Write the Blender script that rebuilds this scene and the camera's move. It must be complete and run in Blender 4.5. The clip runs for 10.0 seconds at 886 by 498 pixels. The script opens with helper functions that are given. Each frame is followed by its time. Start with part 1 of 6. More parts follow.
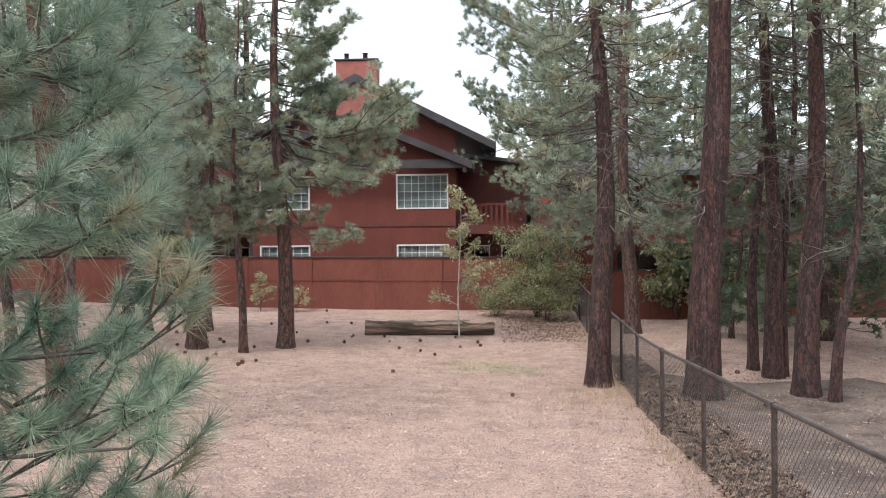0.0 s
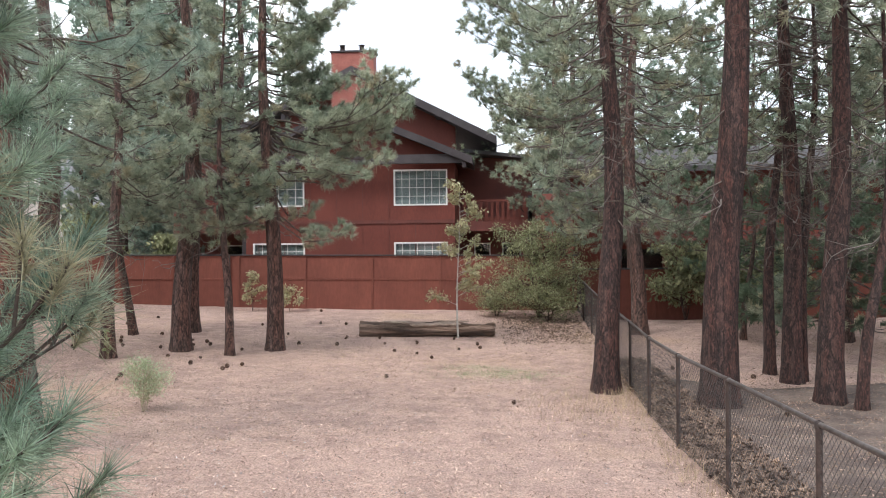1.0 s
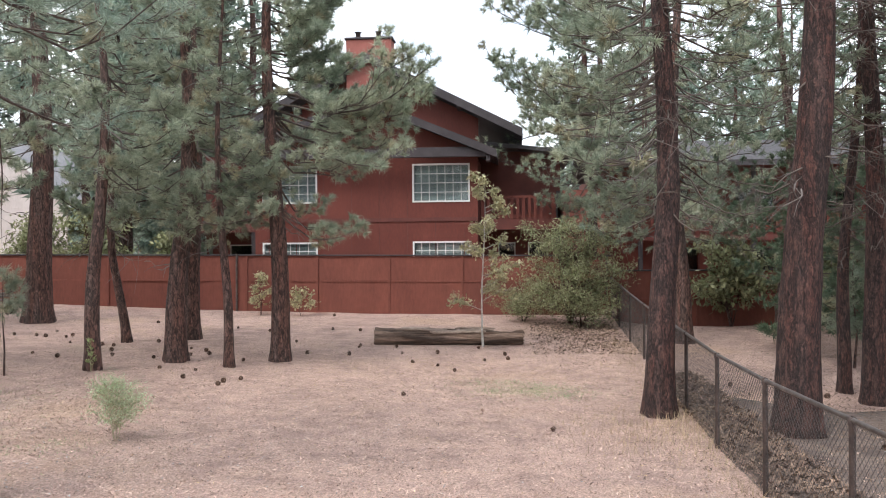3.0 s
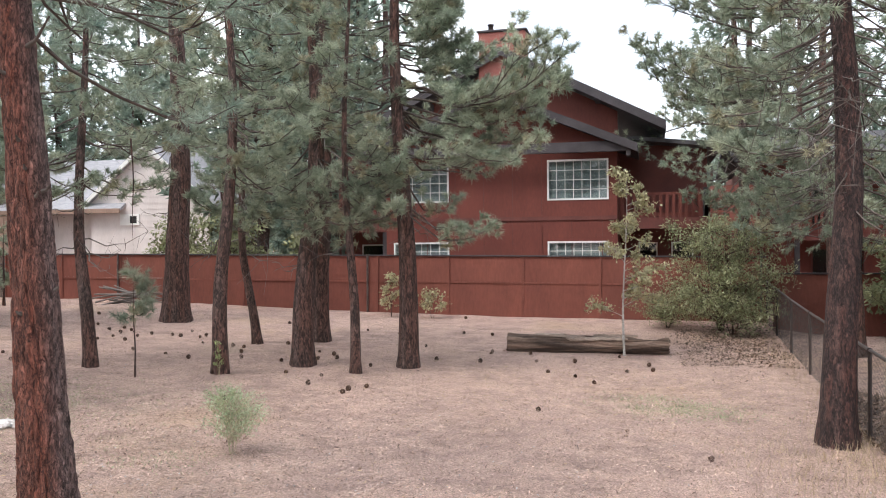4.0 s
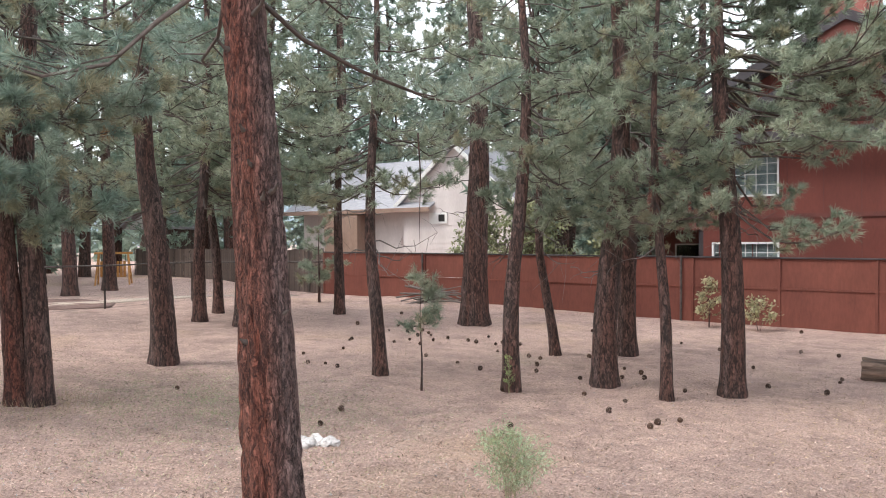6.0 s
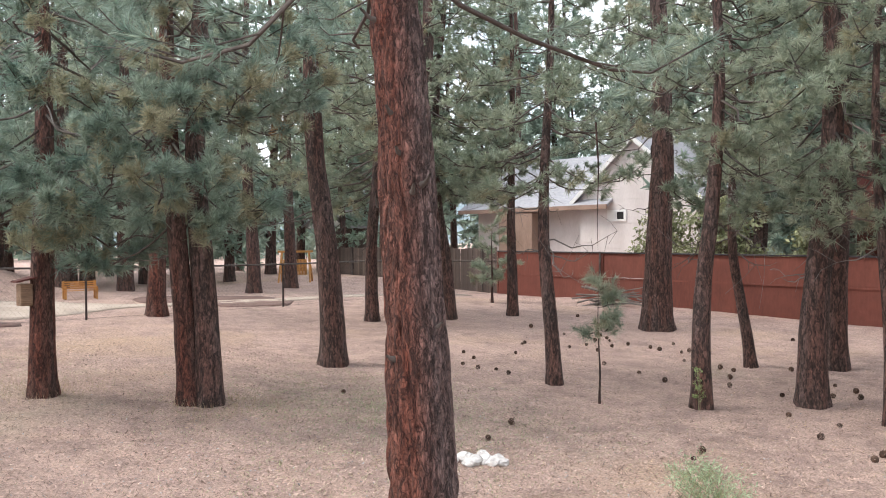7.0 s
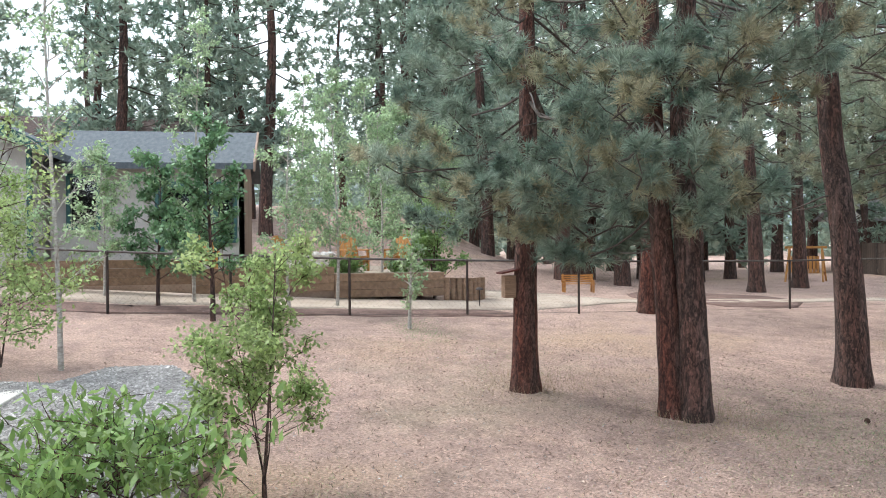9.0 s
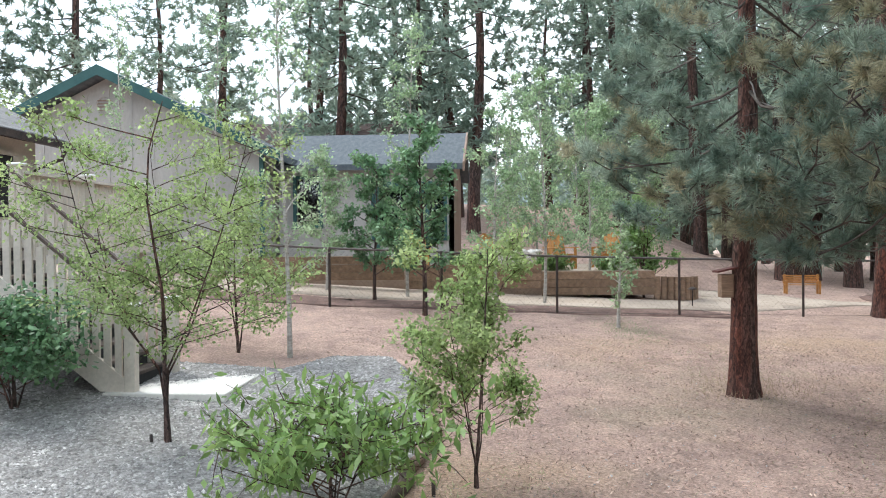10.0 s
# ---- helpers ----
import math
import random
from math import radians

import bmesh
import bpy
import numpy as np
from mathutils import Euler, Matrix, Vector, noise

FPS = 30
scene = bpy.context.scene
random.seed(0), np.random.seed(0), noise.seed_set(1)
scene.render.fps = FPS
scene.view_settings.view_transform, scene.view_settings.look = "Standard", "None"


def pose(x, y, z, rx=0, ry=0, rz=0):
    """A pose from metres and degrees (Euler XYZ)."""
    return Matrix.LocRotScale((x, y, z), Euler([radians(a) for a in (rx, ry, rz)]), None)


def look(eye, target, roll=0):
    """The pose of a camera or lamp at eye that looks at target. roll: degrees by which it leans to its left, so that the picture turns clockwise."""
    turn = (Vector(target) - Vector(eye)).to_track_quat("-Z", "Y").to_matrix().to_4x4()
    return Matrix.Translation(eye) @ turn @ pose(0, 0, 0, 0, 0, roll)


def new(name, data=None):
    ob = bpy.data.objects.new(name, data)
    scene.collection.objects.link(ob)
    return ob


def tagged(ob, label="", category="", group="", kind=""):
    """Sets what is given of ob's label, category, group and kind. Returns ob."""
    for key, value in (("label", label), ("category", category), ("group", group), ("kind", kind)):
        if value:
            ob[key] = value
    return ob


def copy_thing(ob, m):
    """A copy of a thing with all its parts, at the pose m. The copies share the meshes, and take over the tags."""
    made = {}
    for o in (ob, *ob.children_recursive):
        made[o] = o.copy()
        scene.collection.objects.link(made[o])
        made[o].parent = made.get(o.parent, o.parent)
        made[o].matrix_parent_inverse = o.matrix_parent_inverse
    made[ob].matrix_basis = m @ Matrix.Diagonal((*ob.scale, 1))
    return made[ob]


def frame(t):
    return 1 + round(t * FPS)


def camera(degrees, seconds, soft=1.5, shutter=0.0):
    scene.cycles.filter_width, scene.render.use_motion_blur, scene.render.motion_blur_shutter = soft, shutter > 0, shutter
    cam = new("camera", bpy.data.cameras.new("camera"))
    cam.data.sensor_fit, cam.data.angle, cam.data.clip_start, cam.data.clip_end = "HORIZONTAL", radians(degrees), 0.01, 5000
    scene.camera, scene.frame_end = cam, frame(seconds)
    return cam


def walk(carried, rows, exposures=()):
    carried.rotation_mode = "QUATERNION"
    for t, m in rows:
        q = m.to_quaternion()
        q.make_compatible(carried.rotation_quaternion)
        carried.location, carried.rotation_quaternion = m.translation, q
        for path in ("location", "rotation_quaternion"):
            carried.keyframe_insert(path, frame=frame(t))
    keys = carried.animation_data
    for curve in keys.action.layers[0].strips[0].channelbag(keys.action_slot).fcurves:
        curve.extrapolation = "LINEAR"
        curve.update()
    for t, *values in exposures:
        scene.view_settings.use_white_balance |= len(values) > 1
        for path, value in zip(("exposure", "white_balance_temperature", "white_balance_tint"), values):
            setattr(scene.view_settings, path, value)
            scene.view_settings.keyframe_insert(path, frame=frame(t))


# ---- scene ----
cam = camera(55.4, 10.0, soft=1.0)
METRES, EYE, TILT, LEAN, TURN = 9.6, 3.05, 1.7, -0.8, 3.5
ROWS = [
    (0.0, 0.0, 0.0, 0.0, -0.05, -2.1, 1.33),
    (0.5, 0.0066, 0.0568, -0.0045, 0.02, -2.14, 1.36),
    (1.0, 0.009, 0.1152, -0.0089, 0.03, -2.17, 1.36),
    (1.5, 0.0075, 0.1759, -0.0146, 0.02, -2.15, 1.34),
    (2.0, 0.0046, 0.2285, -0.0161, 0.02, -2.15, 1.34),
    (3.5, -0.0074, 0.404, -0.0198, 4.44, -2.07, 1.44),
    (4.0, -0.0134, 0.4654, -0.0182, 10.38, -1.97, 1.63),
    (4.5, -0.0212, 0.5194, -0.0169, 16.21, -1.89, 1.74),
    (5.0, -0.0346, 0.5817, -0.0139, 22.46, -1.77, 1.88),
    (6.5, -0.1078, 0.7417, -0.0109, 36.03, -1.47, 2.17),
    (7.0, -0.1398, 0.785, -0.0113, 43.1, -1.25, 2.3),
    (7.5, -0.1824, 0.8292, -0.0126, 51.77, -0.96, 2.41),
    (8.0, -0.2217, 0.8611, -0.0128, 59.39, -0.76, 2.47),
    (8.5, -0.261, 0.8856, -0.0136, 67.6, -0.36, 2.45),
    (9.0, -0.2744, 0.8917, -0.0209, 76.38, -0.09, 2.37),
    (9.5, -0.2754, 0.8896, -0.0236, 83.27, 0.13, 2.33),
    (10.0, -0.2726, 0.8861, -0.0231, 90.26, 0.36, 2.16),
]
walk(cam, [(t, pose(0, 0, EYE, TILT, LEAN, TURN) @ pose(METRES * x, METRES * y, METRES * z, 90 + pitch, roll, yaw)) for t, x, y, z, yaw, pitch, roll in ROWS],
     [(0.0, 0.70, 6350, 10.0), (4.0, 0.75, 6350, 11.0), (7.0, 0.85, 6350, 10.0), (8.5, 0.90, 6200, 7.0), (10.0, 0.73, 6050, 5.0)])

# ---- world and sun: overcast noon, light from behind the walker's left ----
world = bpy.data.worlds.new("world")
scene.world = world
world.use_nodes = True
wn, wl = world.node_tree.nodes, world.node_tree.links
sky = wn.new("ShaderNodeTexSky")
sky.sky_type, sky.sun_disc = "NISHITA", False
sky.sun_elevation, sky.sun_rotation = radians(52), radians(215)
sky.dust_density, sky.air_density = 3.0, 1.0
haze = wn.new("ShaderNodeMix")
haze.data_type = "RGBA"
cloud_tc = wn.new("ShaderNodeTexCoord")
cloud = wn.new("ShaderNodeTexNoise")
cloud.inputs["Scale"].default_value, cloud.inputs["Detail"].default_value = 3.0, 6.0
cloud_ramp = wn.new("ShaderNodeMapRange")
cloud_ramp.inputs[1].default_value, cloud_ramp.inputs[2].default_value = 0.35, 0.6
cloud_ramp.inputs[3].default_value, cloud_ramp.inputs[4].default_value = 0.3, 0.92
wl.new(cloud_tc.outputs["Generated"], cloud.inputs["Vector"])
wl.new(cloud.outputs["Fac"], cloud_ramp.inputs[0])
wl.new(cloud_ramp.outputs[0], haze.inputs["Factor"])
wl.new(sky.outputs["Color"], haze.inputs["A"])
haze.inputs["B"].default_value = (9.2, 9.5, 9.9, 1)
wn["Background"].inputs["Strength"].default_value = 0.15
wl.new(haze.outputs["Result"], wn["Background"].inputs["Color"])

sun = new("sun", bpy.data.lights.new("sun", "SUN"))
sun.data.energy, sun.data.angle, sun.data.color = 1.5, radians(18), (1.0, 0.95, 0.88)
sun.matrix_world = look((-20, -24, 42), (0, 0, 0))
scene.view_settings.exposure = 0.75


# ---- materials ----
def node(m, kind, **values):
    n = m.node_tree.nodes.new(kind)
    for key, value in values.items():
        n.inputs[key.replace("_", " ")].default_value = value
    return n


def rgb(c):
    return (c[0], c[1], c[2], 1)


def surface(name, dark, light, scale=3.0, stretch=(1, 1, 1), rough=0.85, bump=0.3, fine=40.0, spread=0.25, vary=0.0, lo=0.35, hi=0.65, metal=0.0, thin=0.0, island=0.0):
    """Two colours mixed by broad noise, value varied by fine grain, with relief. vary: value change from thing to thing. thin: light let through."""
    m = bpy.data.materials.new(name)
    m.use_nodes = True
    ln = m.node_tree.links
    b = m.node_tree.nodes["Principled BSDF"]
    tc = node(m, "ShaderNodeTexCoord")
    mp = node(m, "ShaderNodeMapping", Scale=stretch)
    ln.new(tc.outputs["Object"], mp.inputs["Vector"])
    n1 = node(m, "ShaderNodeTexNoise", Scale=scale, Detail=6.0, Roughness=0.6)
    n2 = node(m, "ShaderNodeTexNoise", Scale=fine, Detail=4.0, Roughness=0.7)
    for n in (n1, n2):
        ln.new(mp.outputs["Vector"], n.inputs["Vector"])
    ramp = node(m, "ShaderNodeValToRGB")
    ramp.color_ramp.elements[0].position, ramp.color_ramp.elements[1].position = lo, hi
    ramp.color_ramp.elements[0].color, ramp.color_ramp.elements[1].color = rgb(dark), rgb(light)
    ln.new(n1.outputs["Fac"], ramp.inputs["Fac"])
    rng = node(m, "ShaderNodeMapRange")
    for i, v in ((1, 0.25), (2, 0.75), (3, 1 - spread), (4, 1 + spread)):
        rng.inputs[i].default_value = v
    ln.new(n2.outputs["Fac"], rng.inputs[0])
    hsv = node(m, "ShaderNodeHueSaturation")
    ln.new(ramp.outputs["Color"], hsv.inputs["Color"])
    value = rng.outputs[0]
    for amount, kind, out in ((vary, "ShaderNodeObjectInfo", "Random"), (island, "ShaderNodeNewGeometry", "Random Per Island")):
        if amount:
            info = node(m, kind)
            r2 = node(m, "ShaderNodeMapRange")
            r2.inputs[3].default_value, r2.inputs[4].default_value = 1 - amount, 1 + amount
            ln.new(info.outputs[out], r2.inputs[0])
            mul = node(m, "ShaderNodeMath")
            mul.operation = "MULTIPLY"
            ln.new(value, mul.inputs[0])
            ln.new(r2.outputs[0], mul.inputs[1])
            value = mul.outputs[0]
    ln.new(value, hsv.inputs["Value"])
    ln.new(hsv.outputs["Color"], b.inputs["Base Color"])
    b.inputs["Roughness"].default_value, b.inputs["Metallic"].default_value = rough, metal
    if bump:
        bp = node(m, "ShaderNodeBump", Strength=bump, Distance=0.02)
        ln.new(n2.outputs["Fac"], bp.inputs["Height"])
        ln.new(bp.outputs["Normal"], b.inputs["Normal"])
    if thin:
        tr = node(m, "ShaderNodeBsdfTranslucent")
        mx = node(m, "ShaderNodeMixShader", Fac=thin)
        ln.new(hsv.outputs["Color"], tr.inputs["Color"])
        ln.new(b.outputs[0], mx.inputs[1])
        ln.new(tr.outputs[0], mx.inputs[2])
        ln.new(mx.outputs[0], m.node_tree.nodes["Material Output"].inputs["Surface"])
    return m


def bark_material(name, crack, plate, warm, scale=5.0, depth=0.9, greyed=None, blotch=0.85, width=0.075):
    """Long scaly plates between dark wandering furrows, with warm patches."""
    m = bpy.data.materials.new(name)
    m.use_nodes = True
    ln = m.node_tree.links
    b = m.node_tree.nodes["Principled BSDF"]
    tc = node(m, "ShaderNodeTexCoord")
    warp = node(m, "ShaderNodeTexNoise", Scale=9.0, Detail=3.0)
    ln.new(tc.outputs["Object"], warp.inputs["Vector"])
    bent = node(m, "ShaderNodeMix")
    bent.data_type, bent.blend_type = "RGBA", "LINEAR_LIGHT"
    bent.inputs["Factor"].default_value = 0.05
    ln.new(tc.outputs["Object"], bent.inputs["A"])
    ln.new(warp.outputs["Color"], bent.inputs["B"])
    mp = node(m, "ShaderNodeMapping", Scale=(scale * 8.5, scale * 8.5, scale * 2.7))
    ln.new(bent.outputs["Result"], mp.inputs["Vector"])
    edge = node(m, "ShaderNodeTexVoronoi", Scale=1.0)
    edge.feature = "DISTANCE_TO_EDGE"
    cell = node(m, "ShaderNodeTexVoronoi", Scale=1.0)
    for n in (edge, cell):
        ln.new(mp.outputs["Vector"], n.inputs["Vector"])
    both = node(m, "ShaderNodeMapRange")
    both.interpolation_type = "SMOOTHSTEP"
    both.inputs[2].default_value, both.inputs[3].default_value = 0.15, 0.64
    ln.new(edge.outputs["Distance"], both.inputs[0])
    fm2 = node(m, "ShaderNodeMapping", Scale=(scale * 2.6, scale * 2.6, scale * 0.42))
    ln.new(bent.outputs["Result"], fm2.inputs["Vector"])
    long = node(m, "ShaderNodeTexNoise", Scale=1.0, Detail=4.0, Roughness=0.6, Distortion=0.4)
    ln.new(fm2.outputs["Vector"], long.inputs["Vector"])
    off = node(m, "ShaderNodeMath")
    off.operation, off.inputs[1].default_value = "SUBTRACT", 0.5
    ln.new(long.outputs["Fac"], off.inputs[0])
    away = node(m, "ShaderNodeMath")
    away.operation = "ABSOLUTE"
    ln.new(off.outputs[0], away.inputs[0])
    furrow = node(m, "ShaderNodeMapRange")
    furrow.interpolation_type = "SMOOTHSTEP"
    furrow.inputs[2].default_value, furrow.inputs[3].default_value = width, 0.16
    ln.new(away.outputs[0], furrow.inputs[0])
    plate_edge, both = both, node(m, "ShaderNodeMath")
    both.operation = "MULTIPLY"
    ln.new(plate_edge.outputs[0], both.inputs[0])
    ln.new(furrow.outputs[0], both.inputs[1])
    shade = node(m, "ShaderNodeSeparateColor")
    ln.new(cell.outputs["Color"], shade.inputs["Color"])
    plate_value = node(m, "ShaderNodeMapRange")
    plate_value.inputs[3].default_value, plate_value.inputs[4].default_value = 0.74, 1.24
    ln.new(shade.outputs[0], plate_value.inputs[0])
    plates = node(m, "ShaderNodeHueSaturation", Color=rgb(plate))
    ln.new(plate_value.outputs[0], plates.inputs["Value"])
    tone = node(m, "ShaderNodeMix")
    tone.data_type = "RGBA"
    tone.inputs["A"].default_value = rgb(crack)
    ln.new(plates.outputs["Color"], tone.inputs["B"])
    ln.new(both.outputs[0], tone.inputs["Factor"])
    big = node(m, "ShaderNodeTexNoise", Scale=2.0, Detail=5.0)
    bm_ = node(m, "ShaderNodeMapping", Scale=(2.2, 2.2, 0.22))
    ln.new(tc.outputs["Object"], bm_.inputs["Vector"])
    ln.new(bm_.outputs["Vector"], big.inputs["Vector"])
    r = node(m, "ShaderNodeMapRange")
    for i, v in ((1, 0.40), (2, 0.62), (3, 0.85 - blotch), (4, 0.85)):
        r.inputs[i].default_value = v
    ln.new(big.outputs["Fac"], r.inputs[0])
    mix = node(m, "ShaderNodeMix")
    mix.data_type, mix.blend_type = "RGBA", "MULTIPLY"
    mix.inputs["B"].default_value = rgb(warm)
    ln.new(r.outputs[0], mix.inputs["Factor"])
    ln.new(tone.outputs["Result"], mix.inputs["A"])
    fine = node(m, "ShaderNodeTexNoise", Scale=34.0, Detail=7.0, Roughness=0.68)
    fm = node(m, "ShaderNodeMapping", Scale=(1, 1, 0.3))
    ln.new(tc.outputs["Object"], fm.inputs["Vector"])
    ln.new(fm.outputs["Vector"], fine.inputs["Vector"])
    fr = node(m, "ShaderNodeMapRange")
    for i, v in ((1, 0.3), (2, 0.7), (3, 0.3), (4, 1.62)):
        fr.inputs[i].default_value = v
    ln.new(fine.outputs["Fac"], fr.inputs[0])
    hsv = node(m, "ShaderNodeHueSaturation")
    ln.new(mix.outputs["Result"], hsv.inputs["Color"])
    ln.new(fr.outputs[0], hsv.inputs["Value"])
    if greyed:
        # the side facing away from the sun is greyed, shade put into the colour
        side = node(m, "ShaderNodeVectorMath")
        side.operation, side.inputs[1].default_value = "DOT_PRODUCT", greyed
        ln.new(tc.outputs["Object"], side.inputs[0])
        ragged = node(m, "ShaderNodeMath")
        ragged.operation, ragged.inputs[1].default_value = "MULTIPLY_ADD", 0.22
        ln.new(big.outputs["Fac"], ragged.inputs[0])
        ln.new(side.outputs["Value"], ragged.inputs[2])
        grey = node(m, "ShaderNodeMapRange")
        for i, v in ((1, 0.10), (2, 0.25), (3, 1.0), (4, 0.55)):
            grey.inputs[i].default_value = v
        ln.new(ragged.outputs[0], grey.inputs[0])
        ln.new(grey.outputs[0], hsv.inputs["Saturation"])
    ln.new(hsv.outputs["Color"], b.inputs["Base Color"])
    b.inputs["Roughness"].default_value = 0.9
    h = node(m, "ShaderNodeMath")
    h.operation = "MULTIPLY_ADD"
    h.inputs[1].default_value = 0.8
    ln.new(fine.outputs["Fac"], h.inputs[0])
    ln.new(both.outputs[0], h.inputs[2])
    bp = node(m, "ShaderNodeBump", Strength=depth, Distance=0.03)
    ln.new(h.outputs[0], bp.inputs["Height"])
    ln.new(bp.outputs["Normal"], b.inputs["Normal"])
    return m


def litter_material(name):
    """Forest floor: mauve-brown soil under straw-coloured needle drifts, with darker duff, greenish growth and fine crumbs."""
    m = bpy.data.materials.new(name)
    m.use_nodes = True
    ln = m.node_tree.links
    b = m.node_tree.nodes["Principled BSDF"]
    tc = node(m, "ShaderNodeTexCoord")

    def grain(scale, detail, rough, lo, hi, stretch=(1, 1, 1)):
        mp = node(m, "ShaderNodeMapping", Scale=stretch)
        ln.new(tc.outputs["Object"], mp.inputs["Vector"])
        n = node(m, "ShaderNodeTexNoise", Scale=scale, Detail=detail, Roughness=rough)
        ln.new(mp.outputs["Vector"], n.inputs["Vector"])
        r = node(m, "ShaderNodeMapRange")
        r.inputs[1].default_value, r.inputs[2].default_value = lo, hi
        ln.new(n.outputs["Fac"], r.inputs[0])
        return r.outputs[0]

    def blend(fac, below, above):
        mx = node(m, "ShaderNodeMix")
        mx.data_type = "RGBA"
        ln.new(fac, mx.inputs["Factor"])
        for key, c in (("A", below), ("B", above)):
            if isinstance(c, tuple):
                mx.inputs[key].default_value = rgb(c)
            else:
                ln.new(c, mx.inputs[key])
        return mx.outputs["Result"]

    fine = grain(26, 6, 0.75, 0.3, 0.7, (1.6, 1, 1))
    soil = blend(grain(0.55, 5, 0.6, 0.36, 0.62), (0.30, 0.197, 0.167), (0.455, 0.308, 0.262))
    drift = blend(grain(1.7, 8, 0.75, 0.39, 0.62), soil, (0.635, 0.44, 0.36))
    warm = blend(grain(0.23, 4, 0.6, 0.55, 0.74), drift, (0.55, 0.375, 0.25))
    green = blend(grain(0.16, 5, 0.65, 0.60, 0.80), warm, (0.36, 0.315, 0.205))
    crumbs = grain(9, 7, 0.8, 0.36, 0.66, (1, 1.7, 1))
    tone = blend(crumbs, green, (0.60, 0.44, 0.37))
    mul = node(m, "ShaderNodeMath")
    mul.operation = "MULTIPLY_ADD"
    mul.inputs[1].default_value, mul.inputs[2].default_value = 1.15, 0.385
    ln.new(fine, mul.inputs[0])
    half = node(m, "ShaderNodeMix")
    half.data_type = "RGBA"
    half.inputs["Factor"].default_value = 0.45
    ln.new(green, half.inputs["A"])
    ln.new(tone, half.inputs["B"])
    hsv = node(m, "ShaderNodeHueSaturation")
    ln.new(half.outputs["Result"], hsv.inputs["Color"])
    ln.new(mul.outputs[0], hsv.inputs["Value"])
    ln.new(hsv.outputs["Color"], b.inputs["Base Color"])
    b.inputs["Roughness"].default_value = 0.95
    both = node(m, "ShaderNodeMath")
    ln.new(fine, both.inputs[0])
    ln.new(crumbs, both.inputs[1])
    bp = node(m, "ShaderNodeBump", Strength=0.9, Distance=0.018)
    ln.new(both.outputs[0], bp.inputs["Height"])
    ln.new(bp.outputs["Normal"], b.inputs["Normal"])
    return m


def glass_material(name, tint=(0.8, 0.85, 0.85)):
    m = bpy.data.materials.new(name)
    m.use_nodes = True
    b = m.node_tree.nodes["Principled BSDF"]
    b.inputs["Base Color"].default_value = rgb(tint)
    b.inputs["Roughness"].default_value, b.inputs["Transmission Weight"].default_value, b.inputs["IOR"].default_value = 0.03, 1.0, 1.45
    return m


LITTER = litter_material("needle_litter")
# real dark leaf litter, its colour darkened further for the trees' shade
LITTER_DARK = surface("shaded_leaf_litter", (0.06, 0.043, 0.036), (0.185, 0.14, 0.117), 1.1, rough=0.95, bump=0.9, fine=17, spread=0.5, lo=0.35, hi=0.68)
CHIP = surface("litter_chip", (0.26, 0.17, 0.132), (0.64, 0.475, 0.39), 3.0, rough=0.9, bump=0.0, fine=9, spread=0.3, island=0.35)
BARK = bark_material("pine_bark", (0.020, 0.014, 0.012), (0.152, 0.098, 0.084), (1.1, 0.80, 0.70), 3.6)
BARK_RED = bark_material("red_pine_bark", (0.034, 0.018, 0.014), (0.175, 0.101, 0.082), (1.15, 0.60, 0.45), 4.6, 1.0)
BARK_HALF = bark_material("half_shaded_pine_bark", (0.045, 0.022, 0.017), (0.202, 0.110, 0.086), (1.12, 0.60, 0.45), 6.5, 1.0, (0.69, 0.72, 0.055), 0.35, 0.05)
BARK_DARK = bark_material("dark_pine_bark", (0.010, 0.007, 0.007), (0.086, 0.048, 0.041), (1.15, 0.82, 0.74), 3.6)
TWIG = surface("twig", (0.05, 0.038, 0.032), (0.13, 0.105, 0.09), 4, rough=0.9, bump=0.2)
DEAD = surface("dead_twig", (0.11, 0.095, 0.085), (0.22, 0.195, 0.18), 4, rough=0.95, bump=0.2)
NEEDLE = surface("pine_needles", (0.21, 0.265, 0.195), (0.45, 0.485, 0.36), 1.2, rough=0.42, bump=0, fine=8, spread=0.3, vary=0.12, thin=0.5, island=0.3)
# darker green tone for low-branched pines beyond the wire fence
NEEDLE_DARK = surface("dark_green_needles", (0.075, 0.12, 0.075), (0.15, 0.195, 0.12), 1.2, rough=0.55, bump=0, fine=8, spread=0.3, vary=0.12, thin=0.35, island=0.3)
NEEDLE_DRY = surface("yellowing_needles", (0.27, 0.265, 0.17), (0.42, 0.40, 0.27), 1.2, rough=0.6, bump=0, fine=8, spread=0.3, thin=0.3, island=0.35)
NEEDLE_BROWN = surface("dead_needles", (0.30, 0.15, 0.06), (0.38, 0.21, 0.09), 1.2, rough=0.7, bump=0, spread=0.3, thin=0.25, island=0.3)
NEEDLE_NEAR = surface("fresh_needles", (0.09, 0.165, 0.115), (0.32, 0.40, 0.29), 2.2, rough=0.36, bump=0, fine=8, spread=0.35, thin=0.3, island=0.5)
NEEDLE_BLUE = surface("blue_green_needles", (0.145, 0.225, 0.18), (0.37, 0.44, 0.345), 1.2, rough=0.42, bump=0, fine=8, spread=0.3, vary=0.1, thin=0.35, island=0.4)
# distant needles tinted bluer, haze of the air put into the colour
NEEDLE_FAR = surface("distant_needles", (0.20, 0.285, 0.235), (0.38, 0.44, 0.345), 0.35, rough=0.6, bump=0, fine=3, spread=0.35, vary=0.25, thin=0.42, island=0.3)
LEAF = surface("green_leaf", (0.15, 0.27, 0.08), (0.31, 0.44, 0.17), 1.5, rough=0.45, bump=0, fine=6, spread=0.25, vary=0.1, thin=0.55, island=0.35)
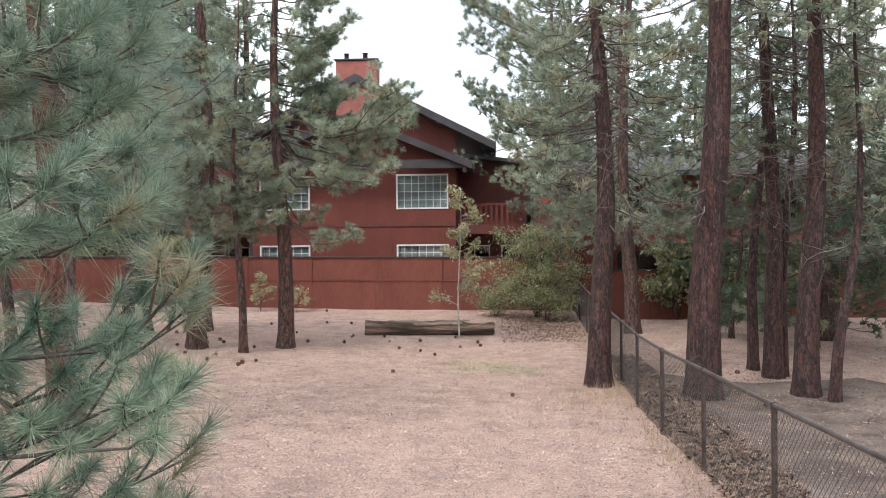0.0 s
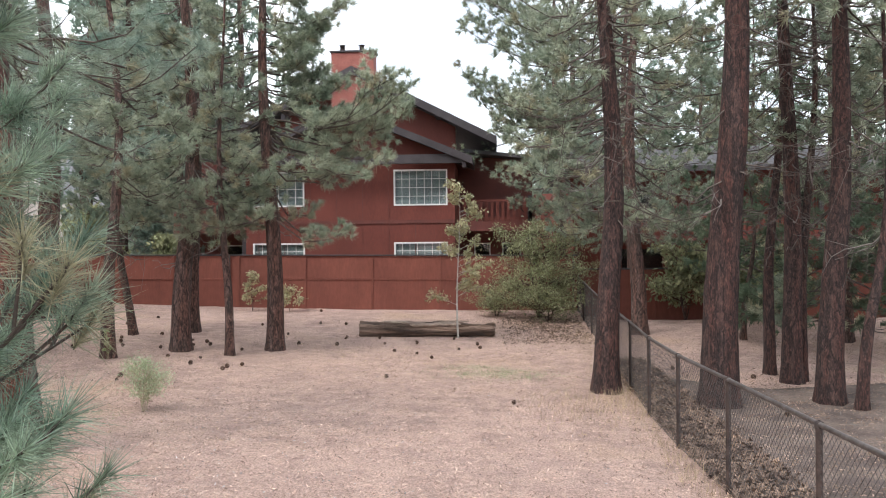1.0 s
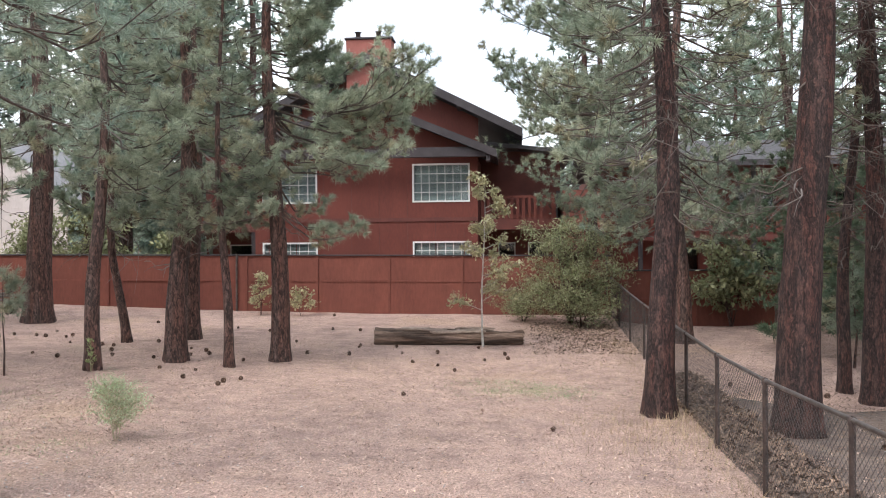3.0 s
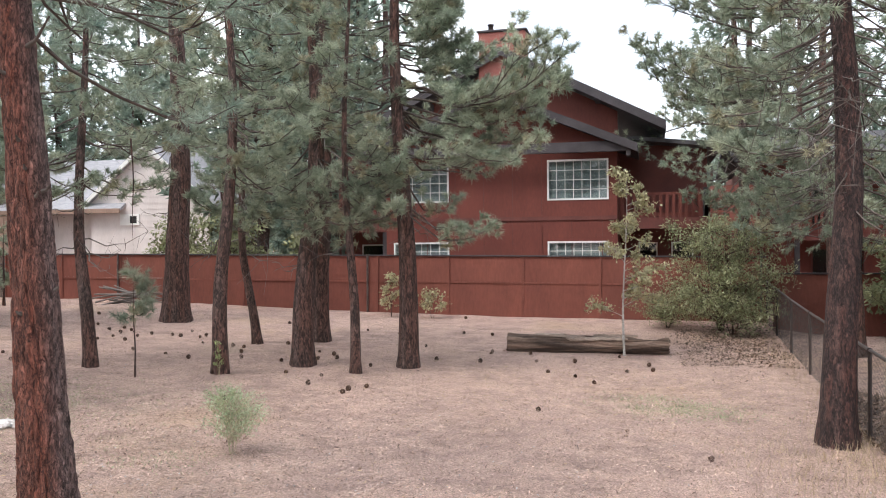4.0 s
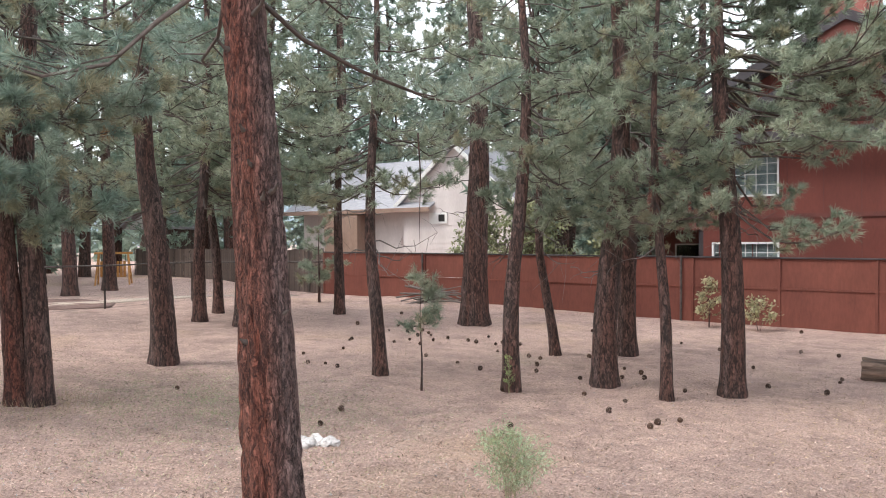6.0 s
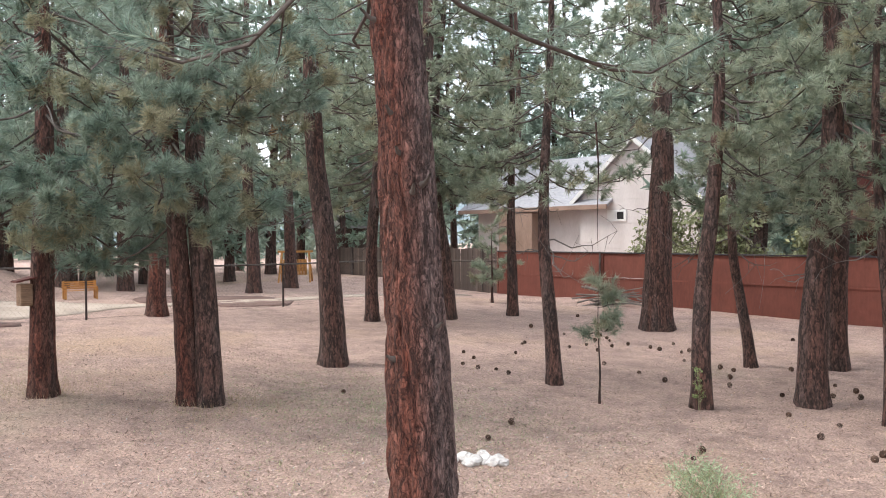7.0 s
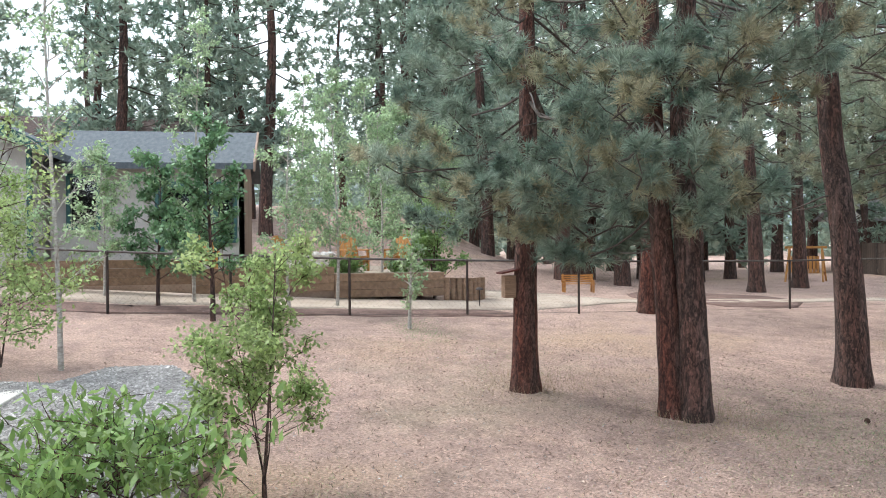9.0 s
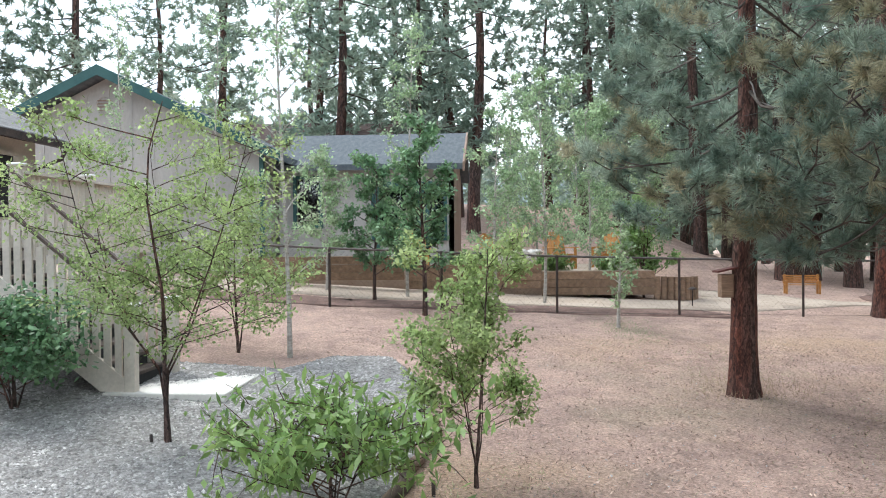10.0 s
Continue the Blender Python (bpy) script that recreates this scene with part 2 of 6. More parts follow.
LEAF_DARK = surface("dark_leaf", (0.11, 0.22, 0.11), (0.22, 0.35, 0.18), 1.5, rough=0.45, bump=0, fine=6, spread=0.25, thin=0.35, island=0.35)
LEAF_LIGHT = surface("light_leaf", (0.26, 0.36, 0.13), (0.42, 0.5, 0.23), 1.5, rough=0.5, bump=0, fine=6, spread=0.25, thin=0.58, island=0.35)
LEAF_ASPEN = surface("aspen_leaf", (0.27, 0.39, 0.22), (0.45, 0.55, 0.35), 1.5, rough=0.5, bump=0, fine=6, spread=0.25, thin=0.58, island=0.35)
LEAF_PALE = surface("pale_leaf", (0.36, 0.35, 0.20), (0.55, 0.52, 0.33), 1.5, rough=0.55, bump=0, fine=6, spread=0.25, thin=0.4, island=0.3)
GRASS = surface("dry_green_grass", (0.36, 0.36, 0.20), (0.52, 0.49, 0.31), 0.8, rough=0.7, bump=0, fine=5, spread=0.2, thin=0.35, island=0.4)
GRASS_GREEN = surface("short_green_grass", (0.25, 0.32, 0.165), (0.40, 0.46, 0.27), 0.8, rough=0.7, bump=0, fine=5, spread=0.2, thin=0.35, island=0.3)
STRAW = surface("straw_grass", (0.36, 0.265, 0.165), (0.52, 0.41, 0.28), 0.8, rough=0.7, bump=0, fine=5, spread=0.2, thin=0.3, island=0.35)
BIRCH = surface("pale_smooth_bark", (0.30, 0.27, 0.24), (0.55, 0.52, 0.48), 8, (1, 1, 3), 0.8, 0.3, 30, 0.3)
RED_WOOD = surface("red_painted_siding", (0.118, 0.027, 0.018), (0.155, 0.037, 0.025), 0.8, (1, 1, 0.35), 0.75, 0.25, 14, 0.16)
RED_FENCE = surface("red_stained_boards", (0.145, 0.043, 0.03), (0.215, 0.068, 0.046), 0.9, (1, 1, 0.3), 0.8, 0.3, 11, 0.2, vary=0.06)
RED_TRIM = surface("red_painted_trim", (0.10, 0.028, 0.022), (0.14, 0.036, 0.027), 1.5, rough=0.7, bump=0.2, fine=20, spread=0.15)
BRICK_PINK = surface("painted_masonry", (0.25, 0.085, 0.068), (0.32, 0.115, 0.092), 2.0, rough=0.85, bump=0.4, fine=18, spread=0.15)
EAVE = surface("dark_fascia", (0.030, 0.025, 0.028), (0.055, 0.046, 0.05), 1.5, rough=0.7, bump=0.2, fine=20, spread=0.2)
SHINGLE = surface("dark_shingles", (0.045, 0.043, 0.046), (0.085, 0.08, 0.085), 3, (1, 3, 3), 0.9, 0.5, 22, 0.3)
SHINGLE_GREY = surface("blue_grey_shingles", (0.075, 0.09, 0.105), (0.125, 0.14, 0.155), 3, (1, 3, 3), 0.9, 0.5, 22, 0.3)
SHINGLE_LIGHT = surface("light_grey_roofing", (0.27, 0.27, 0.29), (0.37, 0.365, 0.385), 3, (1, 3, 3), 0.8, 0.3, 22, 0.2)
SHINGLE_MID = surface("grey_shingles", (0.15, 0.145, 0.145), (0.24, 0.23, 0.23), 3, (1, 3, 3), 0.9, 0.5, 22, 0.3)
SHINGLE_BROWN = surface("brown_shingles", (0.10, 0.065, 0.06), (0.16, 0.11, 0.10), 3, (1, 3, 3), 0.9, 0.5, 22, 0.3)
WHITE = surface("white_paint", (0.68, 0.68, 0.66), (0.78, 0.78, 0.76), 2, rough=0.5, bump=0.1, spread=0.05)
CREAM = surface("cream_painted_wood", (0.52, 0.46, 0.40), (0.64, 0.58, 0.51), 1.5, rough=0.65, bump=0.2, fine=20, spread=0.12)
BEIGE = surface("beige_siding", (0.40, 0.38, 0.36), (0.50, 0.475, 0.45), 0.9, (1, 1, 0.35), 0.75, 0.2, 14, 0.1)
PALE_SIDING = surface("pale_lap_siding", (0.58, 0.53, 0.51), (0.68, 0.63, 0.61), 0.9, (1, 1, 0.35), 0.75, 0.2, 14, 0.08)
GREEN_TRIM = surface("green_painted_trim", (0.025, 0.085, 0.085), (0.045, 0.125, 0.12), 2, rough=0.6, bump=0.1, spread=0.12)
TAN = surface("tan_siding", (0.24, 0.16, 0.12), (0.32, 0.22, 0.17), 1.2, (1, 1, 0.35), 0.8, 0.2, 14, 0.15)
GLASS = glass_material("window_glass")
# the unlit interior is put into the colour of the wall behind the panes
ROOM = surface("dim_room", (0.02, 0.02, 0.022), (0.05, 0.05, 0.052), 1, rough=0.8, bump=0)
BLIND = surface("window_blind", (0.2, 0.25, 0.255), (0.3, 0.345, 0.345), 1, (0.2, 0.2, 30), 0.6, 0.0, 8, 0.3)
STEEL = surface("rusty_dark_steel", (0.035, 0.027, 0.025), (0.085, 0.06, 0.052), 8, rough=0.6, bump=0.2, metal=0.35, spread=0.25)
RAIL = surface("worn_steel_rail", (0.085, 0.07, 0.065), (0.16, 0.14, 0.13), 8, rough=0.5, bump=0.1, metal=0.6, spread=0.25)
WIRE = surface("weathered_wire", (0.05, 0.043, 0.04), (0.10, 0.09, 0.085), 8, rough=0.6, bump=0.0, metal=0.5)
LOG = surface("weathered_log", (0.06, 0.04, 0.03), (0.29, 0.20, 0.15), 1.6, (0.22, 3, 3), 0.9, 0.9, 14, 0.5, lo=0.4, hi=0.6)
LOG_BARK = surface("grey_log_bark", (0.20, 0.15, 0.12), (0.46, 0.36, 0.29), 2.0, (0.4, 3, 3), 0.9, 0.8, 18, 0.45)
LOG_END = surface("log_end", (0.13, 0.10, 0.075), (0.24, 0.19, 0.15), 9, rough=0.9, bump=0.5)
CONE = surface("pine_cone", (0.055, 0.030, 0.019), (0.13, 0.075, 0.05), 14, rough=0.8, bump=0.2, vary=0.3)
STONE = surface("white_stone", (0.50, 0.46, 0.43), (0.72, 0.69, 0.66), 4, rough=0.85, bump=0.5, fine=24, vary=0.15)
GRAVEL = surface("grey_gravel", (0.15, 0.138, 0.132), (0.38, 0.36, 0.35), 14, rough=0.9, bump=0.9, fine=45, spread=0.5)
PEBBLE = surface("pebble", (0.2, 0.19, 0.185), (0.48, 0.46, 0.45), 3, rough=0.85, bump=0.2, island=0.4)
CONCRETE = surface("pale_concrete", (0.60, 0.57, 0.53), (0.72, 0.69, 0.65), 1.5, rough=0.85, bump=0.3, fine=30, spread=0.1)
PATH = surface("pale_path", (0.38, 0.30, 0.24), (0.50, 0.41, 0.335), 1.2, rough=0.95, bump=0.4, fine=20, spread=0.15)
MULCH = surface("dark_mulch", (0.12, 0.07, 0.058), (0.24, 0.15, 0.125), 2.2, rough=0.95, bump=0.8, fine=24, spread=0.4)
TIMBER = surface("planter_timber", (0.20, 0.125, 0.08), (0.32, 0.21, 0.14), 2, (4, 0.4, 4), 0.85, 0.4, 16, 0.25, vary=0.15)
ORANGE = surface("orange_stained_wood", (0.44, 0.19, 0.045), (0.57, 0.28, 0.08), 2, rough=0.6, bump=0.2, fine=16, spread=0.15)
GREY_WOOD = surface("old_brown_boards", (0.085, 0.062, 0.052), (0.16, 0.12, 0.10), 1.5, (3, 3, 0.4), 0.9, 0.4, 14, 0.25, vary=0.25)
# near-black paint stands in for the shade inside windows, stair gaps and holes
SHADE = surface("opening_shade", (0.012, 0.012, 0.012), (0.025, 0.025, 0.025), 1, rough=0.9, bump=0)


# ---- mesh tools ----
def mesh_from(name, verts, faces):
    """A mesh from an array of places and an array of faces with equally many corners."""
    verts, faces = np.asarray(verts, dtype=np.float32), np.asarray(faces, dtype=np.int32)
    me = bpy.data.meshes.new(name)
    me.vertices.add(len(verts))
    me.vertices.foreach_set("co", verts.ravel())
    me.loops.add(faces.size)
    me.loops.foreach_set("vertex_index", faces.ravel())
    me.polygons.add(len(faces))
    me.polygons.foreach_set("loop_start", np.arange(0, faces.size, faces.shape[1], dtype=np.int32))
    me.update(calc_edges=True)
    return me


def smooth(me):
    me.polygons.foreach_set("use_smooth", np.ones(len(me.polygons), dtype=bool))
    return me


def part(name, me, material, parent=None, label="", at=None):
    """Links a mesh or a bmesh as one mesh object under a thing or a part."""
    if isinstance(me, bmesh.types.BMesh):
        bm, me = me, bpy.data.meshes.new(name)
        bm.to_mesh(me)
        bm.free()
    if material and not me.materials:
        me.materials.append(material)
    ob = new(name, me)
    if at is not None:
        ob.matrix_basis = at
    ob.parent = parent
    return tagged(ob, label)


def thing(name, at, label, category, group="", kind=""):
    ob = new(name)
    ob.matrix_basis = at if isinstance(at, Matrix) else Matrix.Translation(at)
    ob.empty_display_size = 0.2
    return tagged(ob, label, category, group, kind)


def box(bm, x0, x1, y0, y1, z0, z1, m=None, bevel=0.0):
    """Adds a box between two corners to bm, turned by m."""
    mat = Matrix.LocRotScale(((x0 + x1) / 2, (y0 + y1) / 2, (z0 + z1) / 2), None, (abs(x1 - x0), abs(y1 - y0), abs(z1 - z0)))
    made = bmesh.ops.create_cube(bm, size=1, matrix=(m @ mat) if m else mat)
    if bevel:
        edges = {e for v in made["verts"] for e in v.link_edges}
        bmesh.ops.bevel(bm, geom=list(edges), offset=bevel, segments=1, affect="EDGES")
    return bm


def boxes(*sizes, bevel=0.0):
    bm = bmesh.new()
    for s in sizes:
        box(bm, *s, bevel=bevel)
    return bm


def prism(bm, profile, a, b, axis="y"):
    """Adds a solid of a flat outline swept from a to b. Outline in (x, z) for axis y, (y, z) for axis x."""
    def place(p, d):
        return (p[0], d, p[1]) if axis == "y" else (d, p[0], p[1])
    lower = [bm.verts.new(place(p, a)) for p in profile]
    upper = [bm.verts.new(place(p, b)) for p in profile]
    n = len(profile)
    bm.faces.new(lower)
    bm.faces.new(upper[::-1])
    for i in range(n):
        bm.faces.new((lower[i], upper[i], upper[(i + 1) % n], lower[(i + 1) % n]))
    bmesh.ops.recalc_face_normals(bm, faces=bm.faces)
    return bm


def wall(x0, x1, z0, z1, holes=()):
    """A wall along x, thin towards +y from 0 to 0.15, with holes (x0, x1, z0, z1) that go through."""
    bm = bmesh.new()
    xs = sorted({x0, x1, *(h[0] for h in holes), *(h[1] for h in holes)})
    zs = sorted({z0, z1, *(h[2] for h in holes), *(h[3] for h in holes)})
    for xa, xb in zip(xs, xs[1:]):
        for za, zb in zip(zs, zs[1:]):
            cx, cz = (xa + xb) / 2, (za + zb) / 2
            if not any(h[0] < cx < h[1] and h[2] < cz < h[3] for h in holes):
                box(bm, xa, xb, 0, 0.15, za, zb)
    bmesh.ops.remove_doubles(bm, verts=bm.verts, dist=0.0005)
    return bm


def tubes(paths, sides=5):
    """One mesh of tapered tubes along (places, radii)."""
    verts, faces, base = [], [], 0
    ang = np.linspace(0, 2 * np.pi, sides, endpoint=False)
    ca, sa = np.cos(ang), np.sin(ang)
    for pts, rad in paths:
        pts = np.asarray(pts, float)
        n = len(pts)
        tan = np.gradient(pts, axis=0)
        tan /= np.linalg.norm(tan, axis=1)[:, None] + 1e-9
        ref = np.array([0.0, 0, 1]) if abs(tan[:, 2]).mean() < 0.8 else np.array([1.0, 0, 0])
        u = np.cross(tan, ref)
        u /= np.linalg.norm(u, axis=1)[:, None] + 1e-9
        w = np.cross(tan, u)
        ring = pts[:, None, :] + np.asarray(rad)[:, None, None] * (u[:, None, :] * ca[None, :, None] + w[:, None, :] * sa[None, :, None])
        verts.append(ring.reshape(-1, 3))
        i = np.arange(n - 1)[:, None] * sides
        j = np.arange(sides)[None, :]
        k = (j + 1) % sides
        faces.append((base + np.stack([i + j, i + k, i + sides + k, i + sides + j], -1)).reshape(-1, 4))
        base += n * sides
    return smooth(mesh_from("tubes", np.vstack(verts), np.vstack(faces)))


def unit(v):
    return v / (np.linalg.norm(v, axis=-1, keepdims=True) + 1e-9)


def needles(tips, ways, count, length, width, rng, back=0.7, spread=0.9):
    """Brushes of needles: each a slim triangle that leaves the twig's last stretch and leans outward."""
    n = len(tips)
    tips, ways = np.repeat(tips, count, 0), np.repeat(unit(ways), count, 0)
    lean = unit(rng.normal(size=(n * count, 3)))
    out = unit(ways * rng.uniform(0.25, 1.0, (n * count, 1)) + lean * spread)
    root = tips - ways * (rng.uniform(0, 1, (n * count, 1)) * length * back)
    long = length * rng.uniform(0.7, 1.15, (n * count, 1))
    tip = root + out * long
    tip[:, 2] -= (0.12 * long[:, 0])
    side = unit(np.cross(out, rng.normal(size=(n * count, 3)))) * width / 2
    v = np.stack([root - side, root + side, tip], 1).reshape(-1, 3)
    return mesh_from("needles", v, np.arange(len(v)).reshape(-1, 3))


def leaves(places, size, rng, long=1.6, hang=0.3):
    """Single leaves: a folded diamond of four corners each."""
    n = len(places)
    way = unit(rng.normal(size=(n, 3)) + np.array([0, 0, -hang]))
    side = unit(np.cross(way, rng.normal(size=(n, 3)) + np.array([0, 0, 2.0])))
    up = np.cross(side, way)
    s = size * rng.uniform(0.65, 1.25, (n, 1))
    a, c = places, places + way * s * long
    mid = places + way * s * long * 0.45 - up * s * 0.12
    v = np.stack([a, mid + side * s * 0.5 + up * s * 0.16, c, mid - side * s * 0.5 + up * s * 0.16], 1).reshape(-1, 3)
    return mesh_from("leaves", v, np.arange(len(v)).reshape(-1, 4))


# ---- the ground's height ----
def lerp(a, b, f):
    return a + (b - a) * f


def step(a, b, v):
    f = np.clip((v - a) / (b - a), 0, 1)
    return f * f * (3 - 2 * f)


def ground_z(x, y):
    """Gently rising towards the west, with a bank beyond the patio."""
    x, y = np.asarray(x, float), np.asarray(y, float)
    a, b = np.clip(x, -24, 9) / 10, (np.clip(y, -3, 31.5) - 18) / 10
    z = 0.212 - 0.199 * a + 0.037 * b + 0.120 * a * a + 0.107 * a * b + 0.153 * b * b
    bank = np.clip(-31 - x, 0, 24) * 0.15 * (1 - step(15, 22, y))
    dip = 0.25 * step(28.5, 30.5, y) * step(2.4, 5, x)
    notch = 0.28 * step(18, 24.5, -x) * step(25, 31, y) * (1 - step(27, 34, -x))
    return z + bank - dip - notch


def on_ground(x, y, sink=0.0):
    return Vector((x, y, float(ground_z(x, y)) - sink))


# ---- ground ----
def build_ground():
    xs = np.concatenate([-40 - np.geomspace(1, 560, 26)[::-1], np.arange(-40, 14.01, 0.3), 14 + np.geomspace(1, 560, 26)])
    ys = np.concatenate([-8 - np.geomspace(1, 560, 26)[::-1], np.arange(-8, 36.01, 0.3), 36 + np.geomspace(1, 560, 26)])
    gx, gy = np.meshgrid(xs, ys)
    gz = ground_z(gx, gy)
    for i in range(gx.shape[0]):
        for j in range(gx.shape[1]):
            if -40 < gx[i, j] < 14 and -8 < gy[i, j] < 36:
                p = Vector((gx[i, j], gy[i, j], 0))
                gz[i, j] += 0.035 * noise.noise(p * 0.7) + 0.018 * noise.noise(p * 2.1)
    v = np.stack([gx, gy, gz], -1).reshape(-1, 3)
    nx, ny = len(xs), len(ys)
    i, j = np.meshgrid(np.arange(nx - 1), np.arange(ny - 1))
    a = (j * nx + i).ravel()
    me = smooth(mesh_from("ground", v, np.stack([a, a + 1, a + nx + 1, a + nx], 1)))
    ob = part("ground", me, LITTER)
    tagged(ob, "bare beige forest floor covered in dry pine needles", "ground", kind="structure")


def sheet(name, outline, material, lift, label, category, cell=0.35):
    """A ground cover inside an outline, laid a little above the soil, with a rim that goes into it."""
    bm = bmesh.new()
    bm.faces.new([bm.verts.new((x, y, 0)) for x, y in outline])
    x0, x1 = min(p[0] for p in outline), max(p[0] for p in outline)
    y0, y1 = min(p[1] for p in outline), max(p[1] for p in outline)
    for axis, a, b in ((0, x0, x1), (1, y0, y1)):
        k = a + cell
        while k < b:
            co, no = ((k, 0, 0), (1, 0, 0)) if axis == 0 else ((0, k, 0), (0, 1, 0))
            bmesh.ops.bisect_plane(bm, geom=bm.verts[:] + bm.edges[:] + bm.faces[:], plane_co=co, plane_no=no)
            k += cell
    for v in bm.verts:
        v.co.z = float(ground_z(v.co.x, v.co.y)) + 0.035 * noise.noise(Vector((v.co.x, v.co.y, 0)) * 0.7) + lift
    made = bmesh.ops.extrude_edge_only(bm, edges=[e for e in bm.edges if e.is_boundary])
    for v in made["geom"]:
        if isinstance(v, bmesh.types.BMVert):
            v.co.z -= lift + 0.12
    for f in bm.faces:
        f.smooth = True
    ob = part(name, bm, material)
    return tagged(ob, label, category, kind="structure")


build_ground()
GRAVEL_AREA = [(-7.0, 5.0), (-8.6, 7.2), (-10.4, 7.45), (-12.6, 7.55), (-14.8, 7.3), (-16.4, 6.6), (-16.2, 5.7), (-15.2, 5.2), (-15.4, 1.0), (-14.5, -4.0), (-7.0, -4.0)]
sheet("gravel_bed", GRAVEL_AREA, GRAVEL, 0.03, "loose grey crushed gravel beside the house", "gravel")
sheet("leaf_litter_patch", [(2.72, 3.0), (2.72, 17.2), (3.6, 18.6), (5.2, 17.4), (7.6, 18.2), (9.0, 15.0), (11.5, 11.0), (11, 3.0)], LITTER_DARK, 0.012, "dark brown leaf litter beyond the wire fence", "leaf litter", 0.4)
sheet("path", [(-22.4, -3), (-24.1, -3), (-24.4, 12.9), (-26.5, 14.0), (-30, 13.5), (-30, 15.0), (-25.9, 17.2), (-25.0, 30), (-24.1, 30), (-24.4, 17.0), (-22.9, 14.3), (-22.45, 8)], PATH, 0.02, "pale compacted gravel path behind the wire fence", "path", 0.6)
sheet("mulch_strip", [(-20.9, 2), (-22.2, 2), (-22.3, 8), (-22.75, 13), (-22.3, 13.6), (-21.9, 13.5)], MULCH, 0.015, "dark bark mulch along the wire fence", "mulch", 0.5)
sheet("mulch_circle", [(-26.2 + 2.6 * math.cos(a / 7 * math.pi) * (1.1 + 0.2 * math.sin(a)), 20.4 + 2.2 * math.sin(a / 7 * math.pi)) for a in range(14)], MULCH, 0.02, "reddish mulch ring with stone edge", "mulch", 0.5)


# ---- boundary fences ----
def board_fence(name, x0, x1, y, low, high, material, label, metal_posts=(), panel=2.44, drop=0.12, rise=0.0):
    """Plywood panels in two courses between posts under a cap rail."""
    f = thing(name, pose(0, y, 0, 0, rise, 0), label, "fence", kind="structure")
    n = max(1, round((x1 - x0) / panel))
    w = (x1 - x0) / n
    rng = random.Random(7)
    middle = lerp(low, high, 0.53)
    upper = boxes((-w / 2 + 0.006, w / 2 - 0.006, 0, 0.022, middle + 0.012, high - 0.045), bevel=0.003)
    lower = boxes((-w / 2 + 0.006, w / 2 - 0.006, 0, 0.022, low - drop, middle - 0.004), bevel=0.003)
    um, lm = bpy.data.meshes.new("panel"), bpy.data.meshes.new("panel")
    upper.to_mesh(um), lower.to_mesh(lm)
    upper.free(), lower.free()
    for k in range(n):
        cx = x0 + (k + 0.5) * w
        part("panel", um, material, f, at=pose(cx, rng.uniform(0, 0.012), rng.uniform(-0.012, 0.012), 0, 0, rng.uniform(-0.3, 0.3)))
        part("panel", lm, material, f, at=pose(cx, rng.uniform(-0.006, 0.012), 0, rng.uniform(-0.4, 0.4), 0, rng.uniform(-0.3, 0.3)))
        part("cap_rail", boxes((cx - w / 2 + 0.002, cx + w / 2 - 0.002, -0.045, 0.075, high - 0.045, high), bevel=0.006), EAVE if material is RED_FENCE else material, f)
        part("mid_rail", boxes((cx - w / 2 + 0.05, cx + w / 2 - 0.05, -0.022, -0.001, middle - 0.035, middle + 0.012)), material, f)
        part("batten", boxes((cx - w / 2 - 0.035, cx - w / 2 + 0.035, -0.03, -0.002, low - drop, high - 0.045)), material, f)
    for x in metal_posts:
        part("metal_post", tubes([([(x, -0.07, low - 0.2), (x, -0.07, high + 0.02)], [0.035, 0.035])], 10), RAIL, f, "grey galvanised steel post")
    return f


board_fence("boundary_fence_north", -24.1, 2.9, 31.4, 0.66, 2.53, RED_FENCE, "tall red-stained plywood fence with dark cap rail", (-19.25, -9.7, 2.75), rise=0.52)
board_fence("boundary_fence_east", 2.98, 40, 30.2, 0.15, 2.05, RED_FENCE, "red-stained plywood fence on lower ground", (9.0, 17.0))


def plank_fence(x0, y0, x1, y1, low, high, label, step_size=0.16):
    f = thing("plank_fence", (x0, y0, 0), label, "fence", kind="structure")
    length, turn = math.hypot(x1 - x0, y1 - y0), math.degrees(math.atan2(y1 - y0, x1 - x0))
    f.matrix_basis = pose(x0, y0, 0, 0, 0, turn)
    rng = random.Random(3)
    bm = boxes((0.004, step_size - 0.006, 0, 0.02, low - 0.2, high), bevel=0.003)
    me = bpy.data.meshes.new("plank")
    bm.to_mesh(me)
    bm.free()
    for k in range(int(length / step_size)):
        part("plank", me, GREY_WOOD, f, at=pose(k * step_size, rng.uniform(-0.01, 0.01), rng.uniform(-0.05, 0.03), 0, rng.uniform(-0.5, 0.5), 0))
    for z in (low + 0.3, high - 0.3):
        part("rail", boxes((0, length, 0.022, 0.06, z - 0.04, z + 0.04)), GREY_WOOD, f)
    for k in range(int(length / 2.6) + 1):
        part("metal_post", tubes([([(k * 2.6, -0.06, low - 0.3), (k * 2.6, -0.06, high + 0.02)], [0.03, 0.03])], 8), RAIL, f, "grey steel post")


plank_fence(-43, 36.2, -24.2, 31.6, 1.1, 2.85, "old weathered brown plank fence far behind trees", 0.2)


